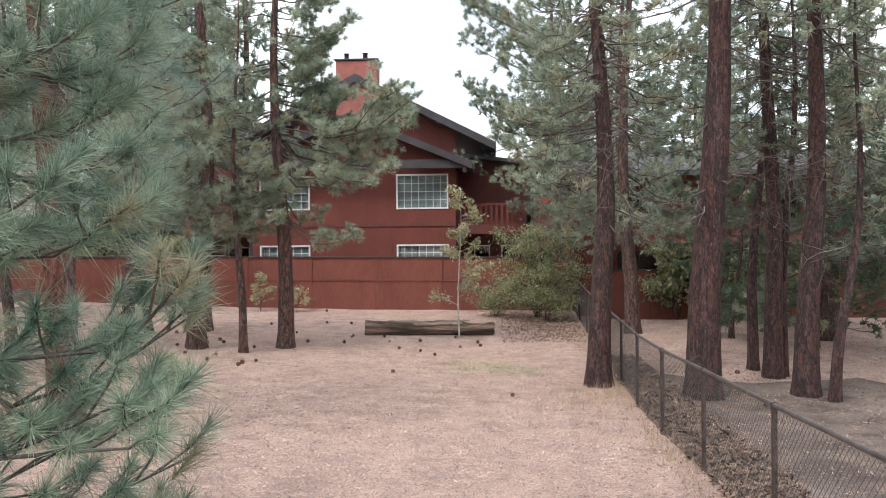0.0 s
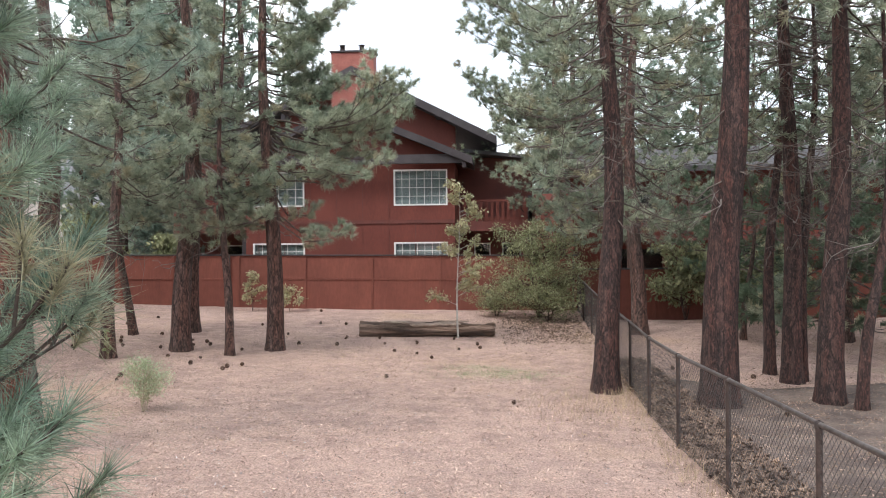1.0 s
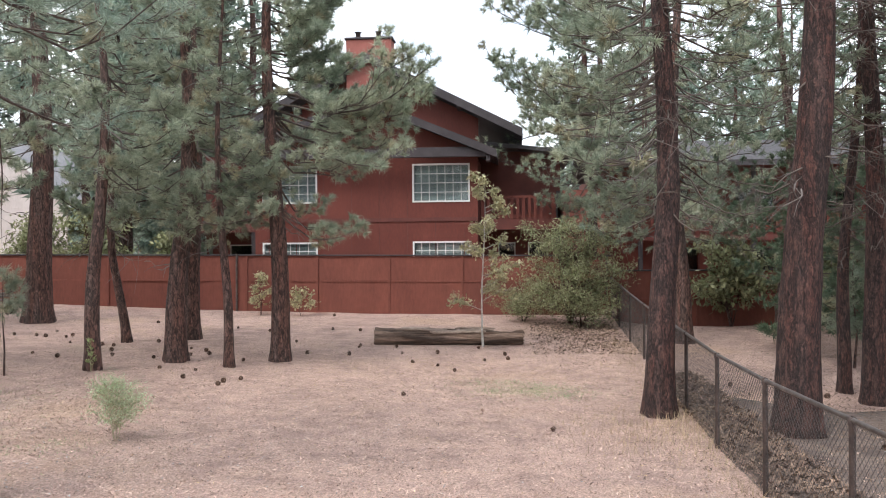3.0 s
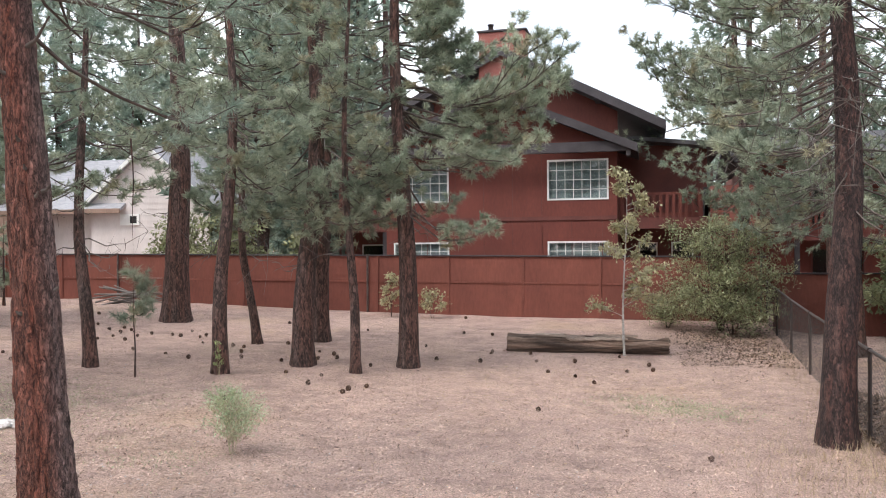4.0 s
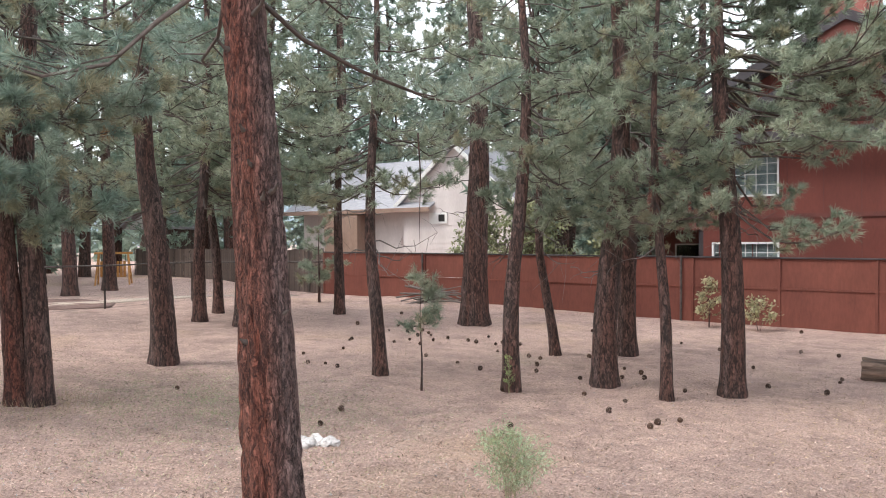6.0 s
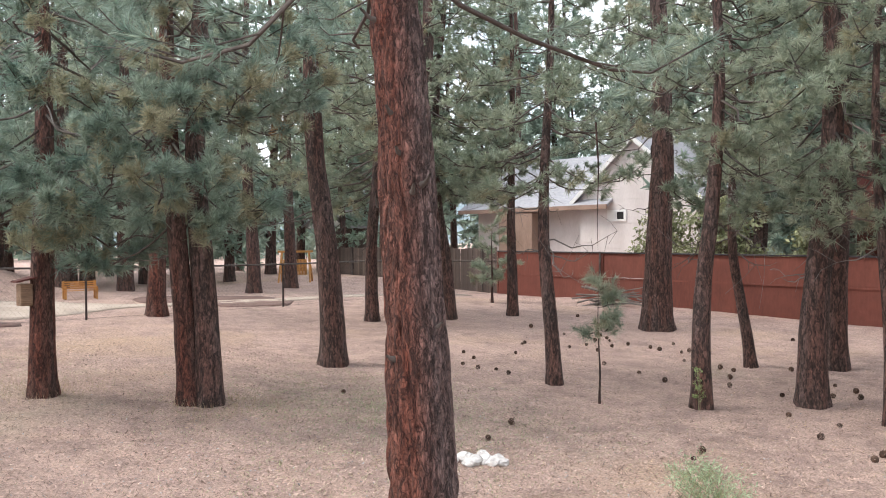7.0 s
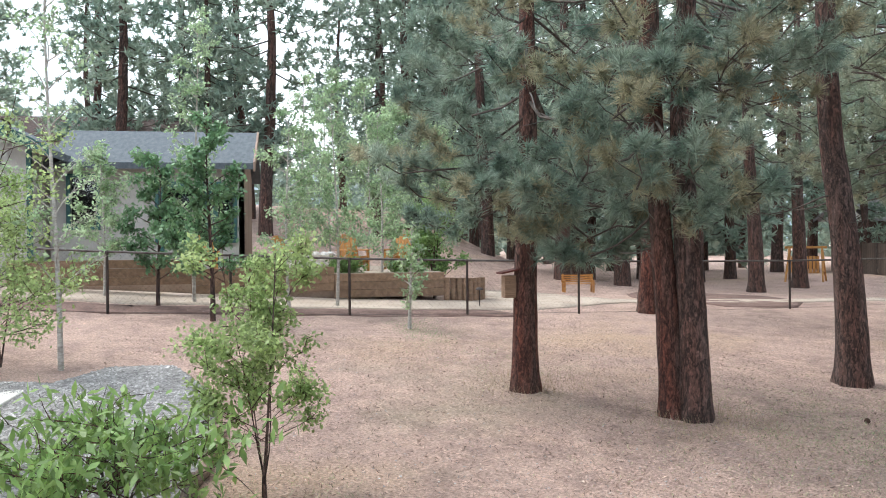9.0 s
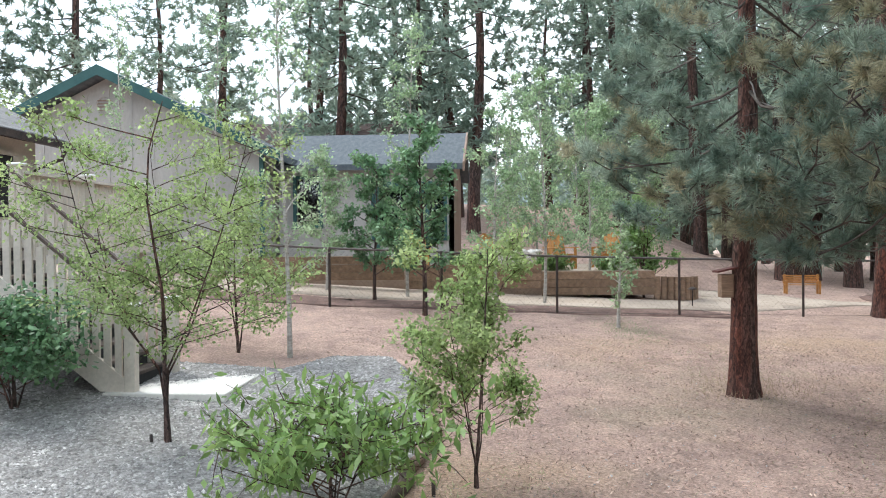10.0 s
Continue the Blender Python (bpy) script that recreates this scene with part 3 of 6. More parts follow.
def chain_fence(points, height, label, mesh_size=0.06, wire=0.0022, sides=3):
    """Steel posts and top rail with woven diagonal wire, along a line of post places."""
    f = thing("chain_link_fence", (0, 0, 0), label, "fence", kind="structure")
    feet = [on_ground(x, y) for x, y in points]
    for p in feet:
        part("post", tubes([([p - Vector((0, 0, 0.2)), p + Vector((0, 0, height))], [0.028, 0.028])], 10), STEEL, f)
        part("post_cap", tubes([([p + Vector((0, 0, height - 0.045)), p + Vector((0, 0, height + 0.02)), p + Vector((0, 0, height + 0.03))], [0.036, 0.036, 0.012])], 10), STEEL, f)
    for a, b in zip(feet, feet[1:]):
        part("top_rail", tubes([([a + Vector((0, 0, height)), b + Vector((0, 0, height))], [0.024, 0.024])], 8), RAIL, f)
        part("tension_wire", tubes([([a + Vector((0, 0, 0.03)), b + Vector((0, 0, 0.03))], [0.004, 0.004])], 3), WIRE, f)
        length = (b - a).length
        h = height - 0.05
        ways = []
        k = -h
        while k < length:
            for up in (0, 1):
                s0, s1 = max(k, 0), min(k + h, length)
                if s1 - s0 < 0.02:
                    continue
                z0, z1 = s0 - k, s1 - k
                if up:
                    z0, z1 = h - z0, h - z1
                off = Vector((0, 0, 0.03))
                p, q = a.lerp(b, s0 / length) + off + Vector((0, 0, z0)), a.lerp(b, s1 / length) + off + Vector((0, 0, z1))
                ways.append(([p, q], [wire, wire]))
            k += mesh_size * 1.35
        part("wire_mesh", tubes(ways, sides), WIRE, f, "woven diamond wire mesh")
    return f


chain_fence([(2.62, 3.2), (2.60, 5.6), (2.58, 8.0), (2.54, 10.5), (2.46, 12.66), (2.46, 14.84), (2.58, 17.5), (2.66, 20.2), (2.72, 23.0), (2.78, 25.8), (2.84, 28.6), (2.9, 31.2)], 1.26, "rusty dark chain-link fence with steel top rail")
chain_fence([(-20.6, -1.0), (-20.9, 1.9), (-21.1, 4.7), (-21.4, 7.1), (-21.6, 9.6), (-22.0, 12.3), (-22.4, 15.1), (-22.7, 18.0), (-23.0, 21.0), (-23.4, 24.4), (-23.8, 28.0), (-24.2, 31.6)], 1.25, "dark chain-link fence with steel top rail", 0.09, 0.0012)


# ---- houses ----
def sash_window(parent, x0, x1, z0, z1, across, down, material=WHITE, blind=0.0):
    """A framed window with glazing bars, a pane and a dim room behind, in the parent's wall plane (y 0)."""
    w = part("window", boxes((x0 - 0.03, x0 + 0.03, -0.03, 0.1, z0 - 0.03, z1 + 0.03), (x1 - 0.03, x1 + 0.03, -0.03, 0.1, z0 - 0.03, z1 + 0.03), (x0 + 0.03, x1 - 0.03, -0.03, 0.1, z1 - 0.03, z1 + 0.03), (x0 + 0.03, x1 - 0.03, -0.03, 0.1, z0 - 0.03, z0 + 0.03)), material, parent, "white window frame")
    bm = bmesh.new()
    for i in range(1, across):
        x = lerp(x0, x1, i / across)
        box(bm, x - 0.011, x + 0.011, 0.03, 0.045, z0 + 0.03, z1 - 0.03)
    for i in range(1, down):
        z = lerp(z0, z1, i / down)
        box(bm, x0 + 0.03, x1 - 0.03, 0.028, 0.047, z - 0.011, z + 0.011)
    if across > 1 or down > 1:
        part("muntin_grid", bm, material, w)
    pane = part("pane", boxes((x0 + 0.02, x1 - 0.02, 0.055, 0.061, z0 + 0.02, z1 - 0.02)), GLASS, w)
    pane.visible_shadow = False
    if blind:
        part("blind", boxes((x0 + 0.03, x1 - 0.03, 0.11, 0.12, lerp(z1, z0, blind), z1 - 0.02)), BLIND, w, "half-lowered pale window blind")
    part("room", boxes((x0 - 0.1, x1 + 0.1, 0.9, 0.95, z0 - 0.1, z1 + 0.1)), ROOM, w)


def railing(parent, x0, x1, y, z0, z1, material, gap=0.21, wide=0.11):
    r = part("railing", boxes((x0, x1, y - 0.04, y + 0.04, z1 - 0.09, z1), (x0, x1, y - 0.03, y + 0.03, z0, z0 + 0.1)), material, parent)
    n = int((x1 - x0) / gap)
    for i in range(n + 1):
        x = lerp(x0 + wide / 2, x1 - wide / 2, i / n)
        part("slat", boxes((x - wide / 2, x + wide / 2, y - 0.06, y - 0.031, z0 - 0.05, z1 - 0.1)), material, r)


def gable_roof(parent, x0, xm, x1, ze, zp, y0, y1, thick=0.2, material=SHINGLE, trim=EAVE, name="roof"):
    """Two roof slopes that meet at a ridge along y, with fascia boards on the front edge."""
    bm = bmesh.new()
    prism(bm, [(x0, ze), (xm, zp), (x1, ze), (x1, ze + thick), (xm, zp + thick), (x0, ze + thick)], y0 + 0.05, y1)
    r = part(name, bm, material, parent)
    for a, b, c, d in ((x0, ze, xm, zp), (xm, zp, x1, ze)):
        bm = prism(bmesh.new(), [(a, b - 0.06), (c, d - 0.06), (c, d + thick + 0.03), (a, b + thick + 0.03)], y0 - 0.01, y0 + 0.048)
        part("fascia", bm, trim, r)
    return r


def red_house():
    h = thing("red_house", (0, 34, 0), "dark red two-storey wooden house with dark gable roofs and white windows", "house")
    xl, xm, xr = -9.85, -5.70, -1.55
    holes = [(-3.92, -1.87, 4.47, 5.82), (-9.54, -7.52, 4.47, 5.80), (-3.92, -1.87, 1.75, 2.98), (-9.54, -7.52, 1.75, 2.98)]
    part("wall", wall(xl, xr, 0.3, 6.3, holes), RED_WOOD, h)
    for k in range(8):
        x = lerp(xl, xr, (k + 0.5) / 8)
        part("seam_batten", boxes((x - 0.012, x + 0.012, -0.012, -0.001, 0.3, 3.72)), RED_TRIM, h)
        if not any(a - 0.1 < x < b + 0.1 for a, b, *_ in holes):
            part("seam_batten", boxes((x - 0.012, x + 0.012, -0.012, -0.001, 3.9, 6.0)), RED_TRIM, h)
    part("belt_board", boxes((xl, xr, -0.035, -0.002, 3.74, 3.88)), RED_TRIM, h)
    for a, b, c, d in holes:
        sash_window(h, a, b, c, d, 7 if a > -5 else 6, 4, blind=0.97)
    part("gable_wall", prism(bmesh.new(), [(xl, 6.3), (xr, 6.3), (xm, 8.0)], 0.0, 0.15), RED_WOOD, h)
    part("tie_beam", boxes((xl - 0.2, xr + 0.35, -0.75, -0.5, 6.02, 6.36)), EAVE, h)
    gable_roof(h, -10.55, xm, -0.85, 6.02, 8.02, -0.9, 3.0)
    for x in (xl + 0.1, xr - 0.1):
        part("side_wall", boxes((x - 0.075, x + 0.075, 0.152, 3.39, 0.3, 6.1)), RED_WOOD, h)
        part("bracket", boxes((x - 0.07 + (0.5 if x > xm else -0.5), x + 0.07 + (0.5 if x > xm else -0.5), -0.8, -0.1, 5.85, 6.05)), EAVE, h)
    # main block behind
    # recessed wall takes the darker trim red, balcony shade put into its colour
    part("main_wall", wall(-13.0, 1.6, 0.3, 6.6, [(-0.9, -0.2, 2.0, 2.95), (0.3, 1.1, 2.0, 2.95), (-12.3, -10.5, 4.2, 6.0), (-12.0, -11.0, 2.0, 2.95)]), RED_TRIM, h, at=pose(0, 3.4, 0))
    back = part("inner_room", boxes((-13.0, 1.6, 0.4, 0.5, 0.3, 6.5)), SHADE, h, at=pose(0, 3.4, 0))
    for a, b in ((-0.9, -0.2), (0.3, 1.1), (-12.0, -11.0)):
        part("sash", boxes((a, b, 0.02, 0.06, 2.0, 2.05), (a, b, 0.02, 0.06, 2.9, 2.95), (a, a + 0.05, 0.02, 0.06, 2.05, 2.9), (b - 0.05, b, 0.02, 0.06, 2.05, 2.9)), WHITE, back)
        part("pane", boxes((a, b, 0.07, 0.076, 2.0, 2.95)), GLASS, back)
    part("upper_gable", prism(bmesh.new(), [(-9.8, 6.6), (-1.6, 6.6), (-1.6, 7.75), (-5.75, 9.85), (-9.8, 7.75)], 2.0, 2.15), RED_WOOD, h)
    gable_roof(h, -11.6, -5.75, 0.1, 6.95, 9.9, 1.0, 14.0, 0.24)
    for x in (-8.6, -2.3):
        part("rafter_end", boxes((x - 0.08, x + 0.08, 1.1, 1.95, 8.05, 8.3)), EAVE, h)
    part("end_wall", boxes((1.45, 1.6, 3.56, 14, 0.3, 6.4)), RED_WOOD, h)
    part("end_wall", boxes((-13.0, -12.85, 3.56, 14, 0.3, 6.4)), RED_WOOD, h)
    part("side_roof", prism(bmesh.new(), [(-1.4, 6.75), (2.1, 6.35), (2.1, 6.5), (-1.4, 6.9)], 2.3, 14.0), SHINGLE, h)
    chimney = part("chimney", boxes((-6.6, -4.85, 1.2, 1.99, 0.3, 10.75), bevel=0.02), BRICK_PINK, h, "pinkish red painted chimney")
    part("chimney_cap", boxes((-6.66, -4.79, 1.14, 2.05, 10.752, 10.83), bevel=0.015), EAVE, chimney)
    for x in (-6.2, -5.4):
        part("flue", tubes([([(x, 1.6, 10.8), (x, 1.6, 11.1), (x, 1.6, 11.12)], [0.1, 0.1, 0.15])], 10), STEEL, chimney)
    # balconies either side of the wing
    for a, b in ((-1.46, 1.45), (-12.9, -9.95)):
        bal = part("balcony", boxes((a, b, 0.36, 3.39, 3.45, 3.72), (a, b, 0.3, 0.36, 3.42, 3.8)), RED_TRIM, h)
        railing(bal, a, b, 0.4, 3.86, 4.66, RED_WOOD)
        part("post", boxes((b - 0.16, b, 0.34, 0.5, 0.4, 4.8)), EAVE, bal)
    part("side_block", boxes((1.7, 3.3, 3.0, 8.0, 0.3, 5.0)), BRICK_PINK, h, "pinkish red masonry side block")


def east_house():
    h = thing("red_neighbour_house", (12, 42, 0), "red wooden house with balconies mostly hidden by pines", "house")
    part("wall", wall(-8.5, 6, 0.2, 6.4, [(-6, -4.4, 3.6, 5.4), (-2.4, -0.6, 3.6, 5.4), (1.2, 2.8, 3.6, 5.4), (-6, -4, 1.0, 2.6), (-2, 0.4, 1.0, 2.6)]), RED_WOOD, h)
    for a, b, c, d in [(-6, -4.4, 3.6, 5.4), (-2.4, -0.6, 3.6, 5.4), (1.2, 2.8, 3.6, 5.4), (-6, -4, 1.0, 2.6), (-2, 0.4, 1.0, 2.6)]:
        sash_window(h, a, b, c, d, 2, 1, RED_TRIM)
    bal = part("balcony", boxes((-7, 3, -1.6, 0, 2.95, 3.2)), RED_TRIM, h)
    railing(bal, -7, 3, -1.55, 3.3, 4.1, RED_WOOD)
    for x in (-6.8, -2, 2.8):
        part("post", boxes((x - 0.09, x + 0.09, -1.6, -1.42, 0.2, 6.2)), EAVE, bal)
    bm = bmesh.new()
    prism(bm, [(-2.2, 6.1), (3.0, 7.5), (8.0, 6.1), (8.0, 6.35), (3.0, 7.75), (-2.2, 6.35)], -9.2, 6.6, "x")
    part("roof", bm, SHINGLE, h)
    part("tall_wall", wall(7, 22, 0.2, 9.0, [(9, 11, 5, 6.6), (14, 16, 5, 6.6)]), RED_WOOD, h)
    for a, b in ((9, 11), (14, 16)):
        sash_window(h, a, b, 5, 6.6, 2, 1, WHITE)
    part("tall_gable", prism(bmesh.new(), [(7, 9.0), (22, 9.0), (14.5, 12.6)], 0.0, 0.15), BRICK_PINK, h)
    gable_roof(h, 6, 14.5, 23, 8.7, 12.7, -0.8, 12)
    part("back_block", boxes((-8.4, 21.9, 1.2, 12, 0.2, 6.2)), RED_WOOD, h)


def grey_house():
    h = thing("pale_house", (0, 42, 0), "pale pinkish lap-sided house with light grey roof", "house")
    part("gable_wall", prism(bmesh.new(), [(-28.2, 0.8), (-21.6, 0.8), (-21.6, 5.0), (-24.9, 7.9), (-28.2, 5.4)], 0.0, 0.15), PALE_SIDING, h)
    for k in range(24):
        z = 0.9 + k * 0.3
        half = 3.3 if z < 5.0 else max(0.2, 3.3 * (7.9 - z) / 2.9)
        part("lap_board", boxes((-24.9 - half + 0.02, -24.9 + half - 0.02, -0.012, -0.002, z, z + 0.035)), PALE_SIDING, h)
    gable_roof(h, -28.6, -24.9, -21.2, 4.85, 7.95, -0.35, 9, 0.16, SHINGLE_LIGHT, WHITE)
    part("wing_wall", boxes((-36, -28.25, 0.6, 0.75, 0.8, 4.7)), PALE_SIDING, h)
    part("wing_roof", prism(bmesh.new(), [(-0.5, 4.72), (4.5, 7.7), (9, 4.72), (9, 4.86), (4.5, 7.86), (-0.5, 4.86)], -36.5, -26.2, "x"), SHINGLE_LIGHT, h)
    part("eave_board", boxes((-36.5, -26.2, -0.56, -0.5, 4.64, 4.86)), TAN, h)
    part("porch_wall", boxes((-33.4, -31.0, -0.5, 0.55, 0.8, 4.6)), TAN, h)
    w = part("window", boxes((-26.5, -25.4, -0.06, -0.003, 4.02, 4.12), (-26.5, -25.4, -0.06, -0.003, 4.48, 4.58), (-26.5, -26.35, -0.06, -0.003, 4.12, 4.48), (-25.55, -25.4, -0.06, -0.003, 4.12, 4.48), (-26.35, -25.95, -0.06, -0.003, 4.12, 4.48)), WHITE, h)
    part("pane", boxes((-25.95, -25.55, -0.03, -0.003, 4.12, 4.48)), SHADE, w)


def gutter_pipe(parent, pts, material):
    part("downpipe", tubes([(pts, [0.045] * len(pts))], 8), material, parent)


def west_house():
    """Beige gabled house with green trim beyond the wire fence, its gable towards +x."""
    h = thing("beige_house", (-27, 0, 0), "beige board-sided gabled house with dark green trim", "house")
    part("gable_wall", prism(bmesh.new(), [(-5.2, 1.4), (1.5, 1.4), (1.5, 5.7), (-3.0, 7.88), (-5.2, 6.81)], -0.15, 0.0, "x"), BEIGE, h)
    for k in range(10):
        y = -4.9 + k * 0.66
        top = 7.83 - abs(y + 3.0) * 0.485
        part("batten", boxes((0.002, 0.025, y - 0.022, y + 0.022, 4.5, top - 0.1)), BEIGE, h)
        part("batten", boxes((0.002, 0.025, y - 0.022, y + 0.022, 1.5, 4.38)), BEIGE, h)
    part("belt_board", boxes((0.002, 0.03, -5.2, 1.5, 4.39, 4.49)), BEIGE, h)
    roof = part("roof", prism(bmesh.new(), [(-5.5, 6.72), (-3.0, 7.93), (2.3, 5.36), (2.3, 5.56), (-3.0, 8.13), (-5.5, 6.92)], -9, 0.55, "x"), SHINGLE_GREY, h)
    for a, b, c, d in ((-5.5, 6.67, -3.0, 7.88), (-3.0, 7.88, 2.3, 5.31)):
        part("fascia", prism(bmesh.new(), [(a, b), (c, d), (c, d + 0.3), (a, b + 0.3)], 0.552, 0.60, "x"), GREEN_TRIM, roof, "dark green fascia board")
    vent = part("vent", tubes([([(0.0, -3.05, 7.1), (0.035, -3.05, 7.1)], [0.24, 0.24])], 16), CREAM, h)
    for k in range(4):
        part("louvre", boxes((0.036, 0.05, -3.25, -2.85, 6.95 + k * 0.09, 6.98 + k * 0.09)), TAN, vent)
    part("corner_board", boxes((-0.1, 0.04, 1.502, 1.62, 1.4, 5.6)), GREEN_TRIM, h)
    part("side_wall", boxes((-9, -0.15, 1.35, 1.5, 1.4, 5.6)), BEIGE, h)
    # lower wing to the north with the slate roof towards the yard
    wing = part("wing", wall(1.65, 7.0, 1.4, 5.35, [(2.2, 2.9, 3.6, 5.0), (4.6, 5.9, 3.2, 4.7), (6.1, 6.7, 3.2, 4.7)]), BEIGE, h, at=pose(-1.6, 0, 0, 0, 0, 90))
    for a, b, c, d in ((2.2, 2.9, 3.6, 5.0), (4.6, 5.9, 3.2, 4.7), (6.1, 6.7, 3.2, 4.7)):
        part("window_trim", boxes((-1.6, -1.5, a - 0.1, a, c - 0.1, d + 0.1), (-1.6, -1.5, b, b + 0.1, c - 0.1, d + 0.1), (-1.6, -1.5, a, b, d, d + 0.1), (-1.6, -1.5, a, b, c - 0.1, c)), GREEN_TRIM, h)
        part("pane", boxes((-1.68, -1.67, a, b, c, d)), GLASS, h)
        part("room", boxes((-2.2, -2.15, a - 0.1, b + 0.1, c - 0.1, d + 0.1)), ROOM, h)
    part("wing_roof", prism(bmesh.new(), [(-0.9, 5.2), (-3.9, 6.45), (-7, 5.2), (-7, 5.38), (-3.9, 6.63), (-0.9, 5.38)], 1.66, 7.3, "y"), SHINGLE_GREY, h)
    part("wing_gable", prism(bmesh.new(), [(-1.6, 1.4), (-6.5, 1.4), (-6.5, 5.3), (-3.9, 6.4), (-1.6, 5.4)], 6.85, 7.0, "y"), TAN, h)
    part("barge_board", prism(bmesh.new(), [(-0.9, 5.14), (-3.9, 6.38), (-3.9, 6.66), (-0.9, 5.42)], 7.302, 7.36, "y"), TAN, h)
    part("porch_post", boxes((0.3, 0.42, 4.9, 5.02, 1.4, 4.6), (0.3, 0.42, 6.3, 6.42, 1.4, 4.6), (0.28, 0.44, 4.8, 6.5, 4.6, 4.75)), GREEN_TRIM, h)


def far_roofs():
    h = thing("brown_roofed_house", (-46, 0, 0), "distant house with broad brown roof behind pines", "house")
    part("wall", boxes((-6, 0, -7, 5.5, 2, 7.6)), TAN, h)
    part("roof", prism(bmesh.new(), [(0.8, 7.5), (-3, 9.4), (-7, 7.5), (-7, 7.75), (-3, 9.65), (0.8, 7.75)], -8, 6, "y"), SHINGLE_BROWN, h)
    s = thing("garden_shed", (-47, 41.5, 0), "small shed with pale grey roof and white gable", "shed")
    part("wall", boxes((-1.4, 1.4, -1.2, 1.2, 1.2, 4.0)), GREY_WOOD, s)
    part("roof", prism(bmesh.new(), [(-1.6, 4.0), (0, 5.3), (1.6, 4.0), (1.6, 4.12), (0, 5.42), (-1.6, 4.12)], -4.5, 1.4, "y"), SHINGLE_LIGHT, s, at=pose(0, 0, 0, 0, 0, 35))
    part("gable", prism(bmesh.new(), [(-1.2, 4.0), (1.2, 4.0), (0, 5.0)], -4.45, -4.4, "y"), WHITE, s, at=pose(0, 0, 0, 0, 0, 35))
    b = thing("near_house", (-20, -1.2, 0), "cream house corner with grey shingle roof and downpipe", "house")
    part("wall", boxes((0, 10, -12, 0, 1.0, 5.2)), CREAM, b)
    part("roof", prism(bmesh.new(), [(0.45, 5.1), (-6.0, 8.6), (-12.5, 5.1), (-12.5, 5.25), (-6.0, 8.75), (0.45, 5.25)], -0.5, 10.4, "x"), SHINGLE_MID, b)
    part("gutter", boxes((-0.5, 10.4, 0.452, 0.56, 5.06, 5.2)), STEEL, b)
    gutter_pipe(b, [(-0.3, 0.5, 5.06), (-0.25, 0.42, 4.85), (0.1, 0.06, 4.6), (0.1, 0.06, 1.3)], STEEL)
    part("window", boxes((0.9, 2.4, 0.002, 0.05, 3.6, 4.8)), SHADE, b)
    part("window_trim", boxes((0.78, 0.9, 0.002, 0.07, 3.5, 4.9), (2.4, 2.52, 0.002, 0.07, 3.5, 4.9), (0.9, 2.4, 0.002, 0.07, 4.8, 4.9)), CREAM, b)


red_house()
east_house()
grey_house()
west_house()
far_roofs()


# ---- pines ----
def trunk_mesh(base_r, height, rng, bend=0.15, lean=(0, 0), sides=14, rings=36, rough=0.05, flare=0.2, top=0.12):
    """A tapering trunk with root flare, slight sweep and furrowed bark. Returns the mesh and the axis as a function of height."""
    ph = rng.uniform(0, 6.28, 3)
    def axis(z):
        f = z / height
        return np.array([lean[0] * z + bend * (math.sin(2.2 * f * 3 + ph[0]) - math.sin(ph[0])) * min(1, f * 4), lean[1] * z + bend * (math.sin(1.9 * f * 3 + ph[1]) - math.sin(ph[1])) * min(1, f * 4), z])
    def radius(z):
        f = z / height
        return base_r * (lerp(1, top, f ** 0.85) + flare * math.exp(-z / (base_r * 1.1)))
    verts = []
    zs = np.concatenate([np.linspace(-0.35, 4.5, int(rings * 0.65)), np.linspace(4.5, height, rings - int(rings * 0.65) + 1)[1:]])
    seed = rng.uniform(0, 90)
    for z in zs:
        c, r = axis(max(z, 0)), radius(max(z, 0))
        for k in range(sides):
            a = 2 * math.pi * k / sides
            q = Vector((math.cos(a) * r * 9 + seed, math.sin(a) * r * 9, z * 1.6))
            d = 1 + rough * (noise.noise(q) + 0.6 * noise.noise(q * 2.3))
            if sides > 60:
                w = Vector((math.cos(a) * r * 15 + seed, math.sin(a) * r * 15, z * 2.6))
                d -= 0.11 * (1 - min(1, abs(noise.noise(w)) * 4.5)) - 0.045 * noise.noise(w * 2.7)
            d += 0.10 * math.exp(-max(z, 0) / 0.25) * math.sin(a * 5 + ph[2])
            verts.append((c[0] + math.cos(a) * r * d, c[1] + math.sin(a) * r * d, z))
    n = len(zs)
    i = np.arange(n - 1)[:, None] * sides
    j = np.arange(sides)[None, :]
    k = (j + 1) % sides
    f = np.stack([i + j, i + k, i + sides + k, i + sides + j], -1).reshape(-1, 4)
    return smooth(mesh_from("trunk", verts, f)), axis, radius


def limb(start, az, length, rise, droop, rng, steps=6, wob=0.06):
    """A bough's path: outward, sinking by droop, its tip turned up."""
    u = np.linspace(0, 1, steps)
    side = rng.normal(0, wob, 2) * length
    d = np.array([math.cos(az), math.sin(az)])
    p = np.zeros((steps, 3))
    p[:, 0] = start[0] + d[0] * length * u - d[1] * side[0] * np.sin(u * 3)
    p[:, 1] = start[1] + d[1] * length * u + d[0] * side[0] * np.sin(u * 3)
    p[:, 2] = start[2] + rise * length * u - droop * length * np.sin(u * math.pi * 0.62) + 0.16 * length * u ** 3
    p[1:-1] += rng.normal(0, 0.028, (steps - 2, 3)) * length
    return p


